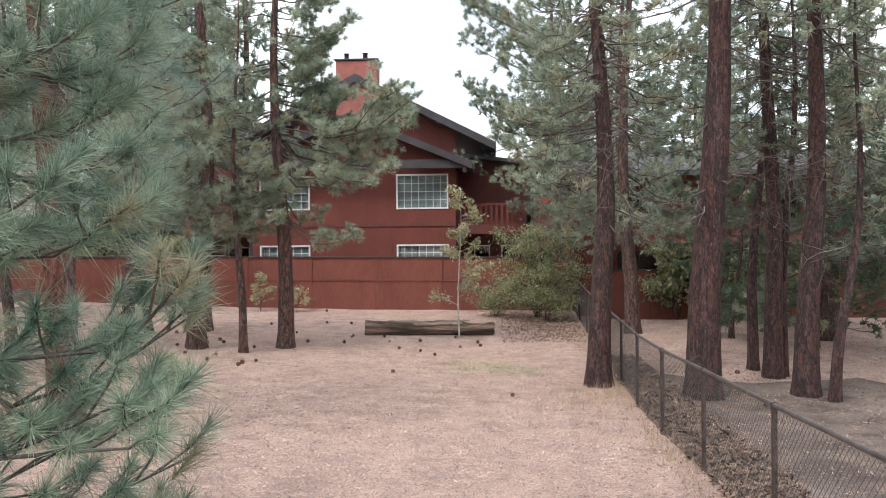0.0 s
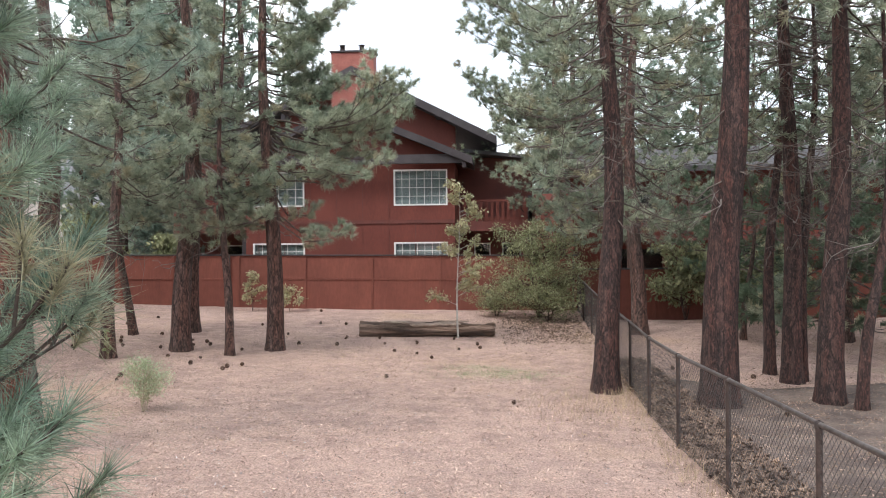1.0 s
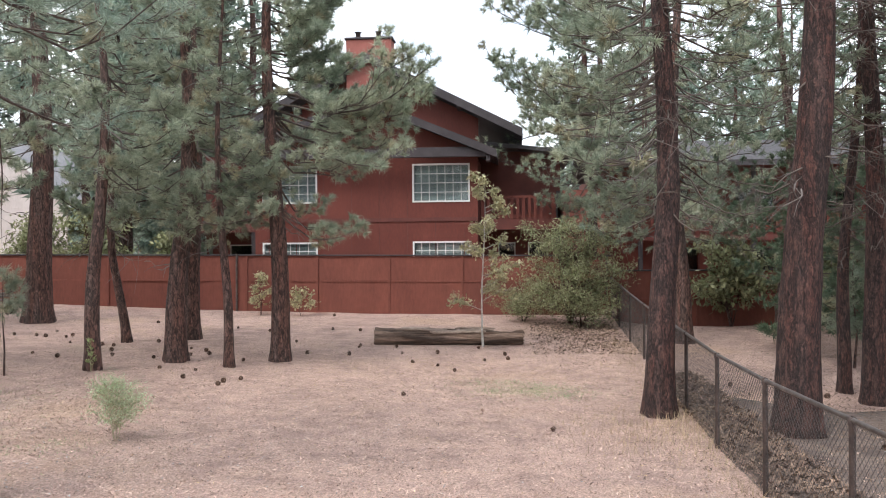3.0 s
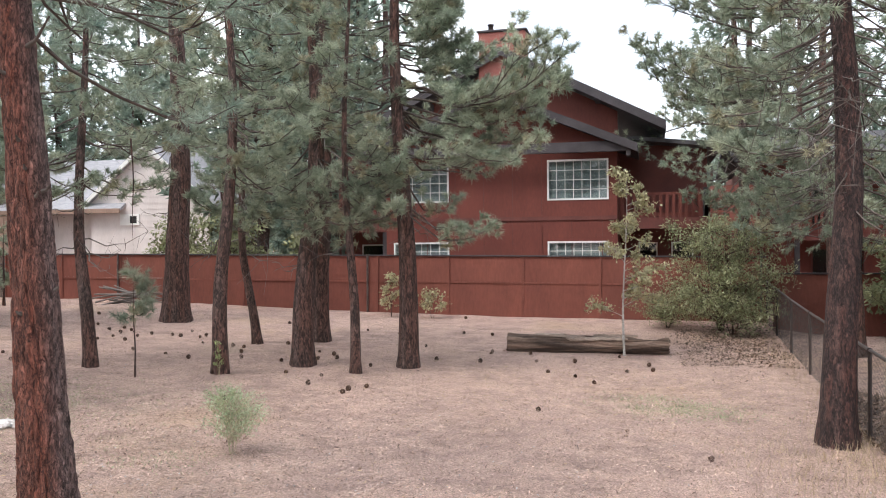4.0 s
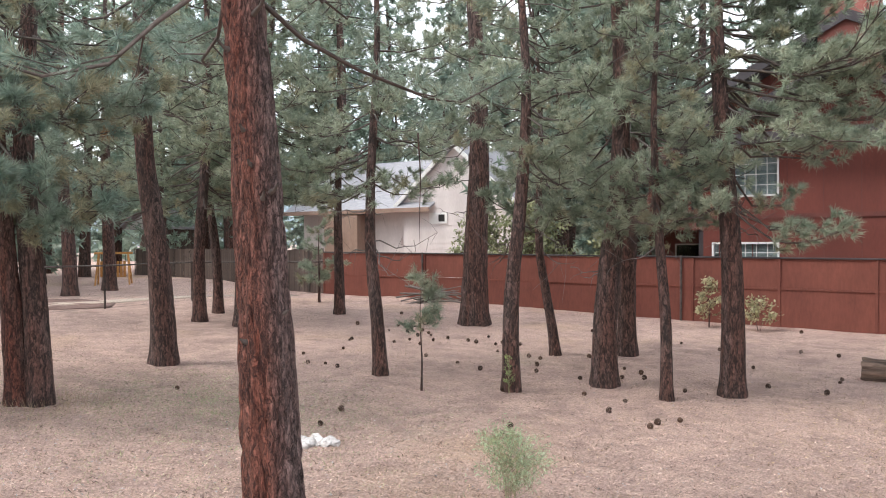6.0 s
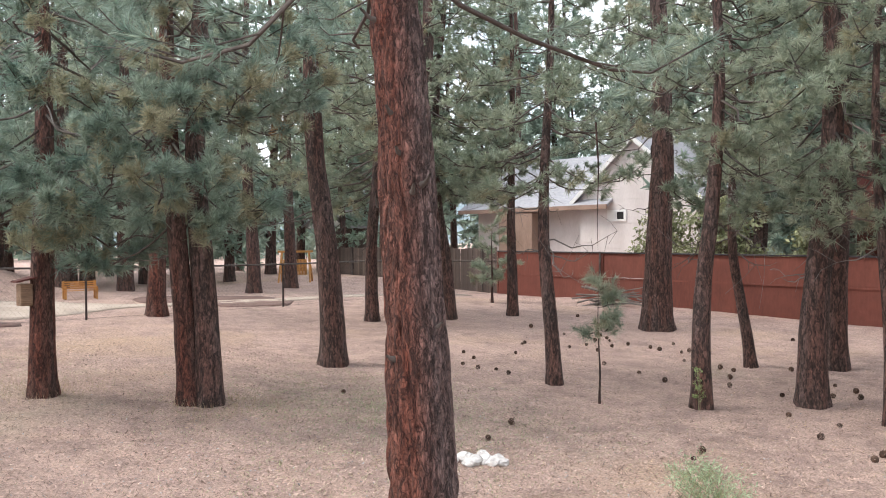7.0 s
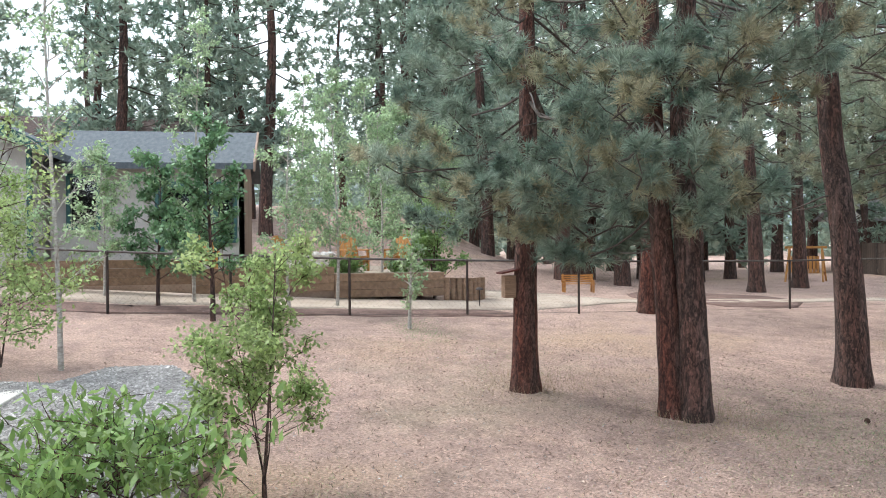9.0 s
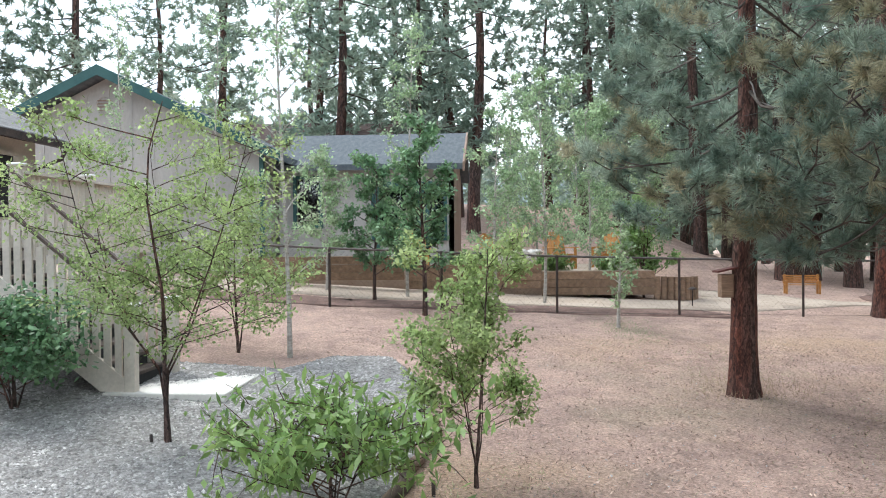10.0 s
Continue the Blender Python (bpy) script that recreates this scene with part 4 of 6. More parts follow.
def pine(x, y, r, height, crown, seed, label, spread=2.4, boughs=34, tufts=14, count=28, length=0.18, width=0.0255, bark=BARK, lean=(0, 0), bend=0.15, dead=10, fine=False, needle=NEEDLE, group="pines in the yard", extra=(), brown=0.0, brush=(0.6, 0.72), cluster=3, stubs=(), inner=0.8, aged=0.09):
    """One pine: trunk, boughs, crown of needle brushes, bare lower branches. extra: boughs asked for as (height, azimuth, length, tufts)."""
    rng = np.random.default_rng(seed)
    at = on_ground(x, y)
    t = thing("pine_tree", at, label, "pine tree", group)
    me, axis, radius = trunk_mesh(r, height, rng, bend, lean, 120 if fine else 16, 260 if fine else 40, 0.085 if fine else 0.06)
    trunk = part("trunk", me, bark, t)
    for h, az, L in stubs:
        c, d = axis(h), np.array([math.cos(az), math.sin(az), 0.25])
        knob = [c + d * radius(h) * 0.85, c + d * (radius(h) + L * 0.4), c + d * (radius(h) + L) + np.array([0, 0, L * 0.35])]
        part("branch_stub", tubes([(knob, [0.024, 0.014, 0.008])], 8), TWIG, t, "broken dark branch stub")
    paths, tips, ways = [], [], []
    asked = [(crown + (height - crown) * ((k + rng.uniform()) / boughs) ** 1.55, rng.uniform(0, 6.283), None, None) for k in range(boughs)] + list(extra)
    for h, az, want, many in asked:
        f = (h - crown) / (height - crown)
        L = want or spread * (0.55 + 0.75 * min(1, f * 4 + 0.3)) * (1.05 - max(0, f)) ** 0.7 * rng.uniform(0.65, 1.15)
        start = axis(h)
        p = limb(start, az, L, lerp(0.05, 0.45, max(0, f)) + rng.normal(0, 0.08), lerp(0.38, 0.1, max(0, f)), rng)
        rb = min(radius(h) * 0.5, 0.010 + 0.007 * L)
        paths.append((p, np.linspace(rb, 0.006, len(p))))
        sprays = many or max(3, int(tufts * L / spread))
        sprays = max(3, int(sprays * (2.0 / cluster if cluster > 1 else 1.0)))
        for j in range(sprays):
            u = 1 - inner * ((j + rng.uniform(0, 0.6)) / sprays) ** 1.1 if j else 1.0
            k = u * (len(p) - 1)
            i0 = min(int(k), len(p) - 2)
            q = p[i0] + (p[i0 + 1] - p[i0]) * (k - i0)
            ahead = unit(p[i0 + 1] - p[i0])
            turn = (1 if j % 2 else -1) * rng.uniform(0.35, 1.25) if j else 0.0
            way = np.array([ahead[0] * math.cos(turn) - ahead[1] * math.sin(turn), ahead[0] * math.sin(turn) + ahead[1] * math.cos(turn), ahead[2] + rng.uniform(-0.1, 0.4)])
            way = unit(way)
            reach = rng.uniform(0.45, 1.0) * (0.14 + 0.24 * L) * (1.35 - 0.75 * u) if j else 0.06
            up = unit(way + np.array([0, 0, rng.uniform(0.15, 0.6)]))
            e = q + way * reach * 0.6 + up * reach * 0.4
            paths.append(([q, q + way * reach * 0.6, e], [0.009, 0.007, 0.005]))
            for c in range(cluster):
                tips.append(e + (rng.normal(0, 0.085, 3) - way * rng.uniform(0.0, 0.5) * reach if c else 0))
                ways.append(unit(up + rng.normal(0, 0.35 if c else 0.12, 3)))
    part("branchwork", tubes(paths, 3), TWIG, t)["kind"] = "stuff"
    tips, ways = np.array(tips), np.array(ways)
    dry = np.repeat(rng.uniform(size=len(tips) // cluster + 1) < aged, cluster)[:len(tips)]
    rust = np.repeat(rng.uniform(size=len(tips) // cluster + 1) < brown, cluster)[:len(tips)]
    dry &= ~rust
    part("crown", needles(tips[~dry & ~rust], ways[~dry & ~rust], count, length, width, rng, *brush), needle, t)
    if rust.any():
        down = ways[rust] * 0.3 + np.array([0, 0, -1.0])
        part("rusty_needles", needles(tips[rust], down, count, length * 1.1, width, rng, 0.5, 0.45), NEEDLE_BROWN, t, "hanging dead rust-brown needle brushes")
    if dry.any():
        part("dry_needles", needles(tips[dry], ways[dry], count, length, width, rng, *brush), NEEDLE_DRY, t, "yellowing needle brushes")
    bare = []
    for k in range(dead):
        h = rng.uniform(min(3.3 if dead > 20 else 2.2, crown), max(crown + 2.5, 6.5))
        az, L = rng.uniform(0, 6.283), rng.uniform(0.25, 1.9 if dead > 20 else 1.5)
        p = limb(axis(h), az, L, rng.uniform(-0.2, 0.15), rng.uniform(0.15, 0.5), rng, 7, 0.12)
        bare.append((p, np.linspace(0.016, 0.003, len(p))))
        for _ in range(int(L * (7 if dead > 20 else 4))):
            i = rng.integers(2, len(p))
            q = p[i] + rng.normal(0, 0.28, 3) * L + np.array([0, 0, -0.1])
            bare.append(([p[i], (p[i] + q) / 2 + rng.normal(0, 0.03, 3), q], [0.006, 0.004, 0.0025]))
    grey = bare[:len(bare) // 5]
    if dead > 20:
        part("grey_deadwood", tubes(grey, 4), DEAD, t, "bleached grey dead branches")["kind"] = "stuff"
        bare = bare[len(grey):]
    if bare:
        part("deadwood", tubes(bare, 4), TWIG if dead > 20 or rng.uniform() < 0.4 else DEAD, t, "dead needleless lower branches")["kind"] = "stuff"
    return t


TALL = "tall pine with dark furrowed bark and grey-green needles"
SLIM = "slender young pine with thin dark trunk and sparse needles"
# the group before the red fence
pine(-5.42, 21.6, 0.225, 13.0, 3.3, 11, TALL, 2.6, 46, 13, extra=[(5.6, 0.15, 3.5, 40), (5.3, 0.55, 3.3, 34), (5.9, -0.35, 3.5, 40), (6.6, 0.1, 1.5, 20), (5.0, -0.1, 3.0, 28), (6.2, 0.4, 2.6, 30), (3.45, -0.5, 2.1, 7), (3.3, 2.2, 1.0, 5), (7.2, 0.2, 1.2, 16), (7.6, 0.35, 1.3, 18), (8.2, -0.1, 2.1, 24), (8.8, 0.2, 1.7, 22), (7.9, 1.2, 2.4, 24), (8.5, 2.6, 2.6, 26), (7.4, 3.6, 2.6, 26), (9.3, 0.0, 1.6, 20), (9.0, 3.2, 2.4, 24), (4.6, 0.3, 2.0, 16), (5.7, -0.15, 3.6, 44), (6.0, 0.25, 3.4, 40), (5.45, 0.35, 3.1, 34), (6.9, -0.25, 1.3, 18), (7.5, -0.1, 1.3, 16), (8.0, 0.6, 1.8, 22), (6.6, 0.9, 2.2, 24), (6.1, 3.0, 2.4, 26), (5.6, 3.6, 2.4, 26), (5.2, 2.7, 2.2, 22), (6.4, -0.1, 1.8, 26), (6.8, 0.0, 1.5, 24), (7.1, -0.4, 1.5, 24), (7.8, 0.1, 1.5, 24), (8.6, -0.3, 1.6, 24), (9.2, 0.3, 1.5, 22)], dead=8, count=50, width=0.0165)
pine(-6.25, 20.6, 0.115, 9.0, 3.2, 12, SLIM, 1.4, 26, 9, bend=0.12, dead=6, count=50, width=0.0165, extra=[(3.2, 3.6, 0.9, 7), (3.6, 0.5, 0.9, 7)])
pine(-7.62, 21.1, 0.245, 14.0, 4.2, 13, TALL, 2.6, 32, 11, 48, 0.18, 0.0165, dead=12)
pine(-8.66, 24.7, 0.225, 14.0, 3.6, 14, TALL, 2.6, 32, 11, dead=8)
pine(-8.66, 19.5, 0.165, 11.0, 4.0, 15, TALL, 1.9, 32, 11, 50, 0.18, 0.0165, lean=(-0.02, 0.0), dead=14)
pine(-9.85, 23.5, 0.125, 9.0, 3.4, 16, SLIM, 1.6, 28, 10, 48, 0.18, 0.0165, lean=(-0.09, 0), dead=10)
pine(-14.1, 26.8, 0.40, 17.0, 5.2, 17, "old thick pine with furrowed bark and high crown", 3.0, 44, 13, dead=10)
pine(-11.3, 19.1, 0.145, 10.0, 3.6, 18, SLIM, 1.8, 32, 11, 50, 0.18, 0.0165, lean=(-0.035, 0), dead=14)
pine(-18.3, 25.8, 0.17, 11.0, 3.8, 19, TALL, 2.2, 40, 15, dead=10)
pine(-15.0, 17.0, 0.255, 15.0, 5.2, 20, TALL, 2.6, 40, 12, lean=(-0.02, 0), dead=12)
pine(-19.6, 21.6, 0.19, 12.0, 3.4, 21, TALL, 2.4, 48, 16, dead=6)
pine(-20.6, 23.1, 0.16, 12.0, 3.4, 22, TALL, 2.4, 48, 16, dead=6)
pine(-18.1, 21.9, 0.30, 15.0, 4.6, 23, TALL, 2.6, 48, 16, dead=6)
pine(-18.9, 23.8, 0.20, 12.0, 3.8, 24, TALL, 2.4, 48, 16, dead=6)
pine(-22.5, 16.9, 0.25, 14.0, 3.9, 25, TALL, 2.6, 40, 12, dead=6, bark=BARK_RED)
pine(-29.0, 23.6, 0.27, 15.0, 4.4, 26, TALL, 2.6, 36, 12, dead=4)
pine(-31.0, 26.5, 0.27, 15.0, 4.4, 27, TALL, 2.6, 36, 12, dead=4)
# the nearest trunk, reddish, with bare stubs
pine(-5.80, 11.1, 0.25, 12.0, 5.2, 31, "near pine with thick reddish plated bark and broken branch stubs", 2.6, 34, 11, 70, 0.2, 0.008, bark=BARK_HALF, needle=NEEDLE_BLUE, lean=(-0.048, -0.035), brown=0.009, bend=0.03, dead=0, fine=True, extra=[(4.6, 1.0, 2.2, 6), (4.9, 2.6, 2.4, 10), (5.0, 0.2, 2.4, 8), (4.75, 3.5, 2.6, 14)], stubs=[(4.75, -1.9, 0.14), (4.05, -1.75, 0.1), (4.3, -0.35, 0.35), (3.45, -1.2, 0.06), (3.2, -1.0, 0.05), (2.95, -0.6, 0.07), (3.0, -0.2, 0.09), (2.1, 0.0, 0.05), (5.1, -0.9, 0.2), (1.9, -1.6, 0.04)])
# the pair and the single pine to the west
pine(-13.45, 13.25, 0.178, 13.0, 3.9, 32, "pine with red-brown bark leaning beside its twin", 2.6, 32, 14, 58, 0.21, 0.013, bark=BARK_RED, lean=(-0.035, -0.02), dead=10, brown=0.009, needle=NEEDLE_BLUE, extra=[(3.0, -0.45, 1.0, 12), (2.7, -1.5, 1.5, 14), (4.2, -0.9, 2.0, 18), (4.6, 0.1, 2.2, 18), (3.3, -1.2, 2.2, 16), (3.7, 3.9, 2.0, 14), (3.1, 0.6, 1.6, 12), (3.9, -0.5, 2.4, 16)], inner=0.6, cluster=5, aged=0.3)
pine(-13.27, 13.48, 0.205, 14.0, 4.3, 33, "pine with furrowed grey-brown bark beside its twin", 2.6, 32, 14, 58, 0.21, 0.013, dead=10, brown=0.009, needle=NEEDLE_BLUE, extra=[(2.85, -0.2, 1.1, 14), (4.4, -0.6, 1.9, 18), (4.9, 0.5, 2.2, 18), (3.2, 0.3, 1.4, 12), (3.6, -0.4, 2.0, 14)], inner=0.6, cluster=5, aged=0.3)
pine(-14.95, 11.68, 0.20, 12.0, 3.0, 34, "pine with red-brown trunk and low spreading branches", 2.5, 46, 16, 58, 0.21, 0.013, bark=BARK_RED, bend=0.04, dead=12, brown=0.006, needle=NEEDLE_BLUE, extra=[(2.55, -0.2, 0.8, 16), (2.7, 0.25, 1.0, 14), (2.4, 1.3, 1.6, 16), (3.0, 1.1, 2.2, 20), (3.3, 1.6, 2.4, 20), (3.7, -1.3, 1.7, 14), (4.3, -1.9, 1.9, 16), (4.9, -1.0, 2.1, 18), (4.6, 0.6, 2.5, 22), (5.0, 1.4, 2.6, 22), (5.4, -0.4, 2.4, 22), (2.7, 0.9, 2.2, 14), (3.1, -0.9, 1.3, 12), (2.5, 2.9, 1.6, 12), (3.4, -1.8, 1.6, 12)], inner=0.5, cluster=5, aged=0.2)
# east side, beyond the wire fence
pine(2.05, 16.95, 0.25, 14.0, 6.2, 41, "pine with dark reddish bark and many bare branches", 2.0, 26, 10, 50, 0.18, 0.0165, bark=BARK_DARK, dead=60, extra=[(4.6, 3.4, 1.8, 10), (5.2, 3.0, 1.9, 12), (5.9, 2.8, 1.9, 14), (6.6, 3.3, 2.0, 16), (7.3, 2.7, 1.9, 14), (6.3, 0.3, 2.0, 12), (7.0, 5.6, 2.0, 12)])
pine(3.85, 15.9, 0.33, 17.0, 7.5, 42, "thick pine with dark furrowed bark behind the wire fence", 2.8, 30, 11, bark=BARK_DARK, dead=44)
pine(5.75, 19.2, 0.13, 11.0, 5.0, 43, SLIM, 1.8, 22, 9, bark=BARK_DARK, dead=16)
pine(5.85, 18.2, 0.21, 14.0, 6.0, 44, TALL, 2.3, 28, 11, bark=BARK_DARK, dead=44)
pine(6.15, 18.5, 0.12, 10.0, 5.0, 45, SLIM, 1.6, 20, 9, bark=BARK_DARK, dead=14, lean=(0.02, 0))
pine(5.82, 16.2, 0.24, 14.0, 7.0, 46, TALL, 2.4, 26, 11, bark=BARK_DARK, dead=44)
pine(6.1, 15.6, 0.11, 8.0, 4.5, 47, SLIM, 1.4, 16, 9, bark=BARK_DARK, dead=12, lean=(0.06, 0), bend=0.2)
pine(4.1, 25.5, 0.24, 14.0, 3.6, 48, TALL, 3.0, 56, 15, 34, 0.18, 0.0235, dead=14, extra=[(4.4, 3.0, 2.0, 14), (5.3, 2.85, 2.6, 20), (6.0, 3.2, 3.8, 36), (6.2, 2.7, 4.0, 38), (6.4, 2.95, 4.2, 40), (7.0, 3.3, 3.9, 40), (7.6, 2.9, 4.5, 42), (8.3, 3.1, 4.7, 44), (8.9, 3.4, 4.7, 44), (9.6, 2.9, 4.8, 44), (10.3, 3.15, 4.6, 44), (11.0, 3.1, 4.2, 40), (5.0, 2.3, 2.2, 18), (6.8, 2.4, 3.4, 30), (8.4, 2.5, 3.4, 30), (9.8, 3.7, 3.2, 30), (6.6, 3.1, 4.5, 40), (7.2, 3.05, 4.8, 44), (8.0, 3.25, 4.9, 44), (8.7, 2.95, 4.9, 44), (9.2, 3.15, 4.9, 44), (9.9, 3.0, 4.7, 44), (10.7, 3.25, 4.4, 40)])
pine(9.2, 24.0, 0.22, 12.0, 2.2, 49, TALL, 2.8, 46, 13, dead=6, needle=NEEDLE_DARK)
pine(11.5, 21.0, 0.22, 12.0, 2.0, 50, TALL, 2.8, 46, 13, dead=6, needle=NEEDLE_DARK)
pine(7.2, 27.5, 0.22, 12.0, 2.6, 51, TALL, 2.8, 42, 12, dead=6, needle=NEEDLE_DARK)
pine(13.5, 27.0, 0.24, 14.0, 2.2, 52, TALL, 3.0, 46, 13, dead=6, needle=NEEDLE_DARK)
pine(2.6, 35.5, 0.24, 15.0, 4.2, 53, TALL, 3.9, 64, 18, dead=6)
pine(5.2, 33.5, 0.24, 15.0, 3.2, 54, TALL, 3.4, 60, 18, dead=6)
pine(8.3, 22.6, 0.16, 9.0, 1.0, 55, "dense dark green low-branched pine beyond the wire fence", 2.2, 44, 12, dead=4, needle=NEEDLE_DARK)
pine(6.7, 24.4, 0.09, 5.5, 0.7, 56, "dense low-branched young pine beyond the wire fence", 1.5, 34, 10, dead=2, needle=NEEDLE_DARK)
pine(10.4, 26.8, 0.18, 10.0, 1.0, 57, "dense dark green low-branched pine beyond the wire fence", 2.4, 44, 12, dead=4, needle=NEEDLE_DARK)
pine(9.6, 18.2, 0.2, 12.0, 3.0, 58, TALL, 2.6, 40, 12, bark=BARK_DARK, dead=18)
pine(12.8, 17.0, 0.2, 12.0, 2.4, 59, TALL, 2.6, 40, 12, bark=BARK_DARK, dead=12)


# ---- distant woods ----
def far_pine(seed, height, spread, crown, count=16, length=0.46, width=0.14, sprays=6):
    rng = np.random.default_rng(seed)
    t = thing("distant_pine", (0, 0, -60), "tall distant pine of the surrounding woods", "pine tree", "pines of the surrounding woods")
    me, axis, radius = trunk_mesh(0.28, height, rng, 0.2, (0, 0), 8, 14, 0.04)
    part("trunk", me, BARK, t)
    tips, ways, paths = [], [], []
    for k in range(84):
        f = (k + rng.uniform()) / 84
        h = crown + (height - crown) * f
        az = rng.uniform(0, 6.283)
        L = spread * (0.4 + 0.8 * min(1, 4 * f + 0.2)) * (1.08 - f) ** 0.75 * rng.uniform(0.55, 1.2)
        p = limb(axis(h), az, L, lerp(0.0, 0.4, f), lerp(0.35, 0.1, f), rng, 4)
        if k % 2:
            paths.append((p, np.linspace(0.04, 0.012, 4)))
        for j in range(max(3, int(sprays * L / spread))):
            u = 1 - 0.8 * rng.uniform() if j else 1
            q = p[0] + (p[-1] - p[0]) * u
            q[2] = np.interp(u, np.linspace(0, 1, 4), p[:, 2])
            tips.append(q + rng.normal(0, 0.2, 3))
            ways.append(unit(p[-1] - p[-2]) + rng.normal(0, 0.5, 3) + np.array([0, 0, 0.5]))
    part("branchwork", tubes(paths, 3), TWIG, t)["kind"] = "stuff"
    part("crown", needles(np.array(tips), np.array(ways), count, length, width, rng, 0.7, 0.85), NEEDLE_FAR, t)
    return t


def plant_woods():
    kinds = [far_pine(900 + k, hgt, spr, cr) for k, (hgt, spr, cr) in enumerate([(19, 3.3, 3.0), (23, 3.8, 4.2), (16, 3.1, 1.6), (21, 3.4, 4.4), (13, 2.8, 1.2)])]
    fine = [far_pine(920 + k, hgt, spr, cr, 14, 0.37, 0.115, 11) for k, (hgt, spr, cr) in enumerate([(21, 3.2, 3.4), (18, 2.9, 2.2)])]
    rng = random.Random(5)
    spots = []
    # behind the red fence and the houses (north), then round by the west
    for _ in range(14):
        spots.append((rng.uniform(-60, -13.5), rng.uniform(47, 75)))
    for _ in range(10):
        spots.append((rng.uniform(-17.6, -13.5), rng.uniform(35, 46)))
    for _ in range(10):
        spots.append((rng.uniform(4, 45), rng.uniform(56, 85)))
    for _ in range(5):
        spots.append((rng.uniform(15, 34), rng.uniform(16, 28)))
    for x, y in ((4.5, 53), (7.2, 52.6), (9.8, 53.5), (12.6, 52.8), (15.5, 53), (6.0, 57), (11.2, 58), (18.0, 54), (20.0, 38), (22.5, 56), (8.6, 61)):
        spots.append((x, y))
    for _ in range(14):
        spots.append((rng.uniform(-52, -37), rng.uniform(41, 52)))
    for _ in range(17):
        spots.append((rng.uniform(-70, -38), rng.uniform(14, 30)))
    west = len(spots)
    for x, y in ((-45, -5.9), (-47, -1.4), (-44, 0.5), (-45, 4.4), (-48, 6.2), (-43, 12.4), (-46, 14.4), (-40, 17.0), (-37.5, 19.6), (-41, -10.5), (-38, -15), (-52, -12), (-34, 18.5), (-33, 20.5), (-36, 25), (-58, 13.5), (-60, -4.0), (-54, -8), (-55, 1.8), (-50, 17), (-47, 20), (-52, 22), (-44, 22.5), (-56, 11.5), (-42, 7.2), (-40, 36), (-43, 33), (-46, 37), (-39.5, 40), (-47, 31), (-50, 35), (-44, 29)):
        spots.append((x, y))
    west_end = len(spots)
    for _ in range(12):
        spots.append((rng.uniform(-42, -20), rng.uniform(52, 62)))
    for _ in range(3):
        spots.append((rng.uniform(-30, 30), rng.uniform(-45, -20)))
    placed = set()
    for i, (x, y) in enumerate(spots):
        k = (fine if west <= i < west_end else kinds)[rng.randrange(10) % (2 if west <= i < west_end else 5)]
        s = rng.uniform(0.8, 1.2)
        m = Matrix.Translation(on_ground(x, y)) @ Matrix.Rotation(rng.uniform(0, 6.28), 4, "Z")
        if k.name not in placed:
            placed.add(k.name)
            k.matrix_basis = m
        else:
            copy_thing(k, m).scale = (s, s, s)



plant_woods()


def woods_belt():
    """The far edge of the woods: many narrow conifers, too far off to tell apart."""
    rng = np.random.default_rng(77)
    tips, ways = [], []
    for k in range(330):
        a = rng.uniform(-0.25, 1.22) * math.pi
        d = rng.uniform(82, 125)
        x, y = -6 + d * math.cos(a), 10 + d * math.sin(a)
        H = rng.uniform(7, 14)
        h = rng.uniform(0.02, 1.0, 150) * H
        r = 2.7 * (1.05 - h / H) ** 0.8
        b = rng.uniform(0, 6.283, 150)
        f = r * np.sqrt(rng.uniform(0.1, 1, 150))
        z0 = float(ground_z(x, y))
        tips.append(np.stack([x + np.cos(b) * f, y + np.sin(b) * f, z0 + h], 1))
        ways.append(np.stack([np.cos(b), np.sin(b), rng.normal(0.1, 0.4, 150)], 1))
    me = needles(np.vstack(tips), np.vstack(ways), 1, 1.5, 0.75, rng, 0.5, 0.8)
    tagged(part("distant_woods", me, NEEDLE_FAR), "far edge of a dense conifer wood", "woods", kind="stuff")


woods_belt()


def far_hills():
    """Wooded hills behind everything, with an uneven treetop skyline."""
    n, rows = 420, 8
    verts = []
    for j in range(rows):
        for i in range(n + 1):
            a = -0.3 * math.pi + 1.6 * math.pi * i / n
            top = 62 + 26 * noise.noise(Vector((a * 2.1, 0.3, 0))) + 9 * noise.noise(Vector((a * 7, 4.1, 0))) + 3.5 * noise.noise(Vector((a * 60, 9.0, j)))
            d = 520 + 40 * j
            verts.append((d * math.cos(a), d * math.sin(a), -6 + top * (j / (rows - 1)) ** 0.8 + 2.5 * noise.noise(Vector((a * 45, j * 3.0, 2)))))
    f = [(j * (n + 1) + i, j * (n + 1) + i + 1, (j + 1) * (n + 1) + i + 1, (j + 1) * (n + 1) + i) for j in range(rows - 1) for i in range(n)]
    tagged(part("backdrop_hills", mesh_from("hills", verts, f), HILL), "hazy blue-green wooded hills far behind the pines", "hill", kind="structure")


# hill colour carries the air's haze, greyed and blued
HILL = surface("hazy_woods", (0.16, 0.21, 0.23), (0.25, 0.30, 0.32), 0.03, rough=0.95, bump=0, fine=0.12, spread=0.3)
far_hills()


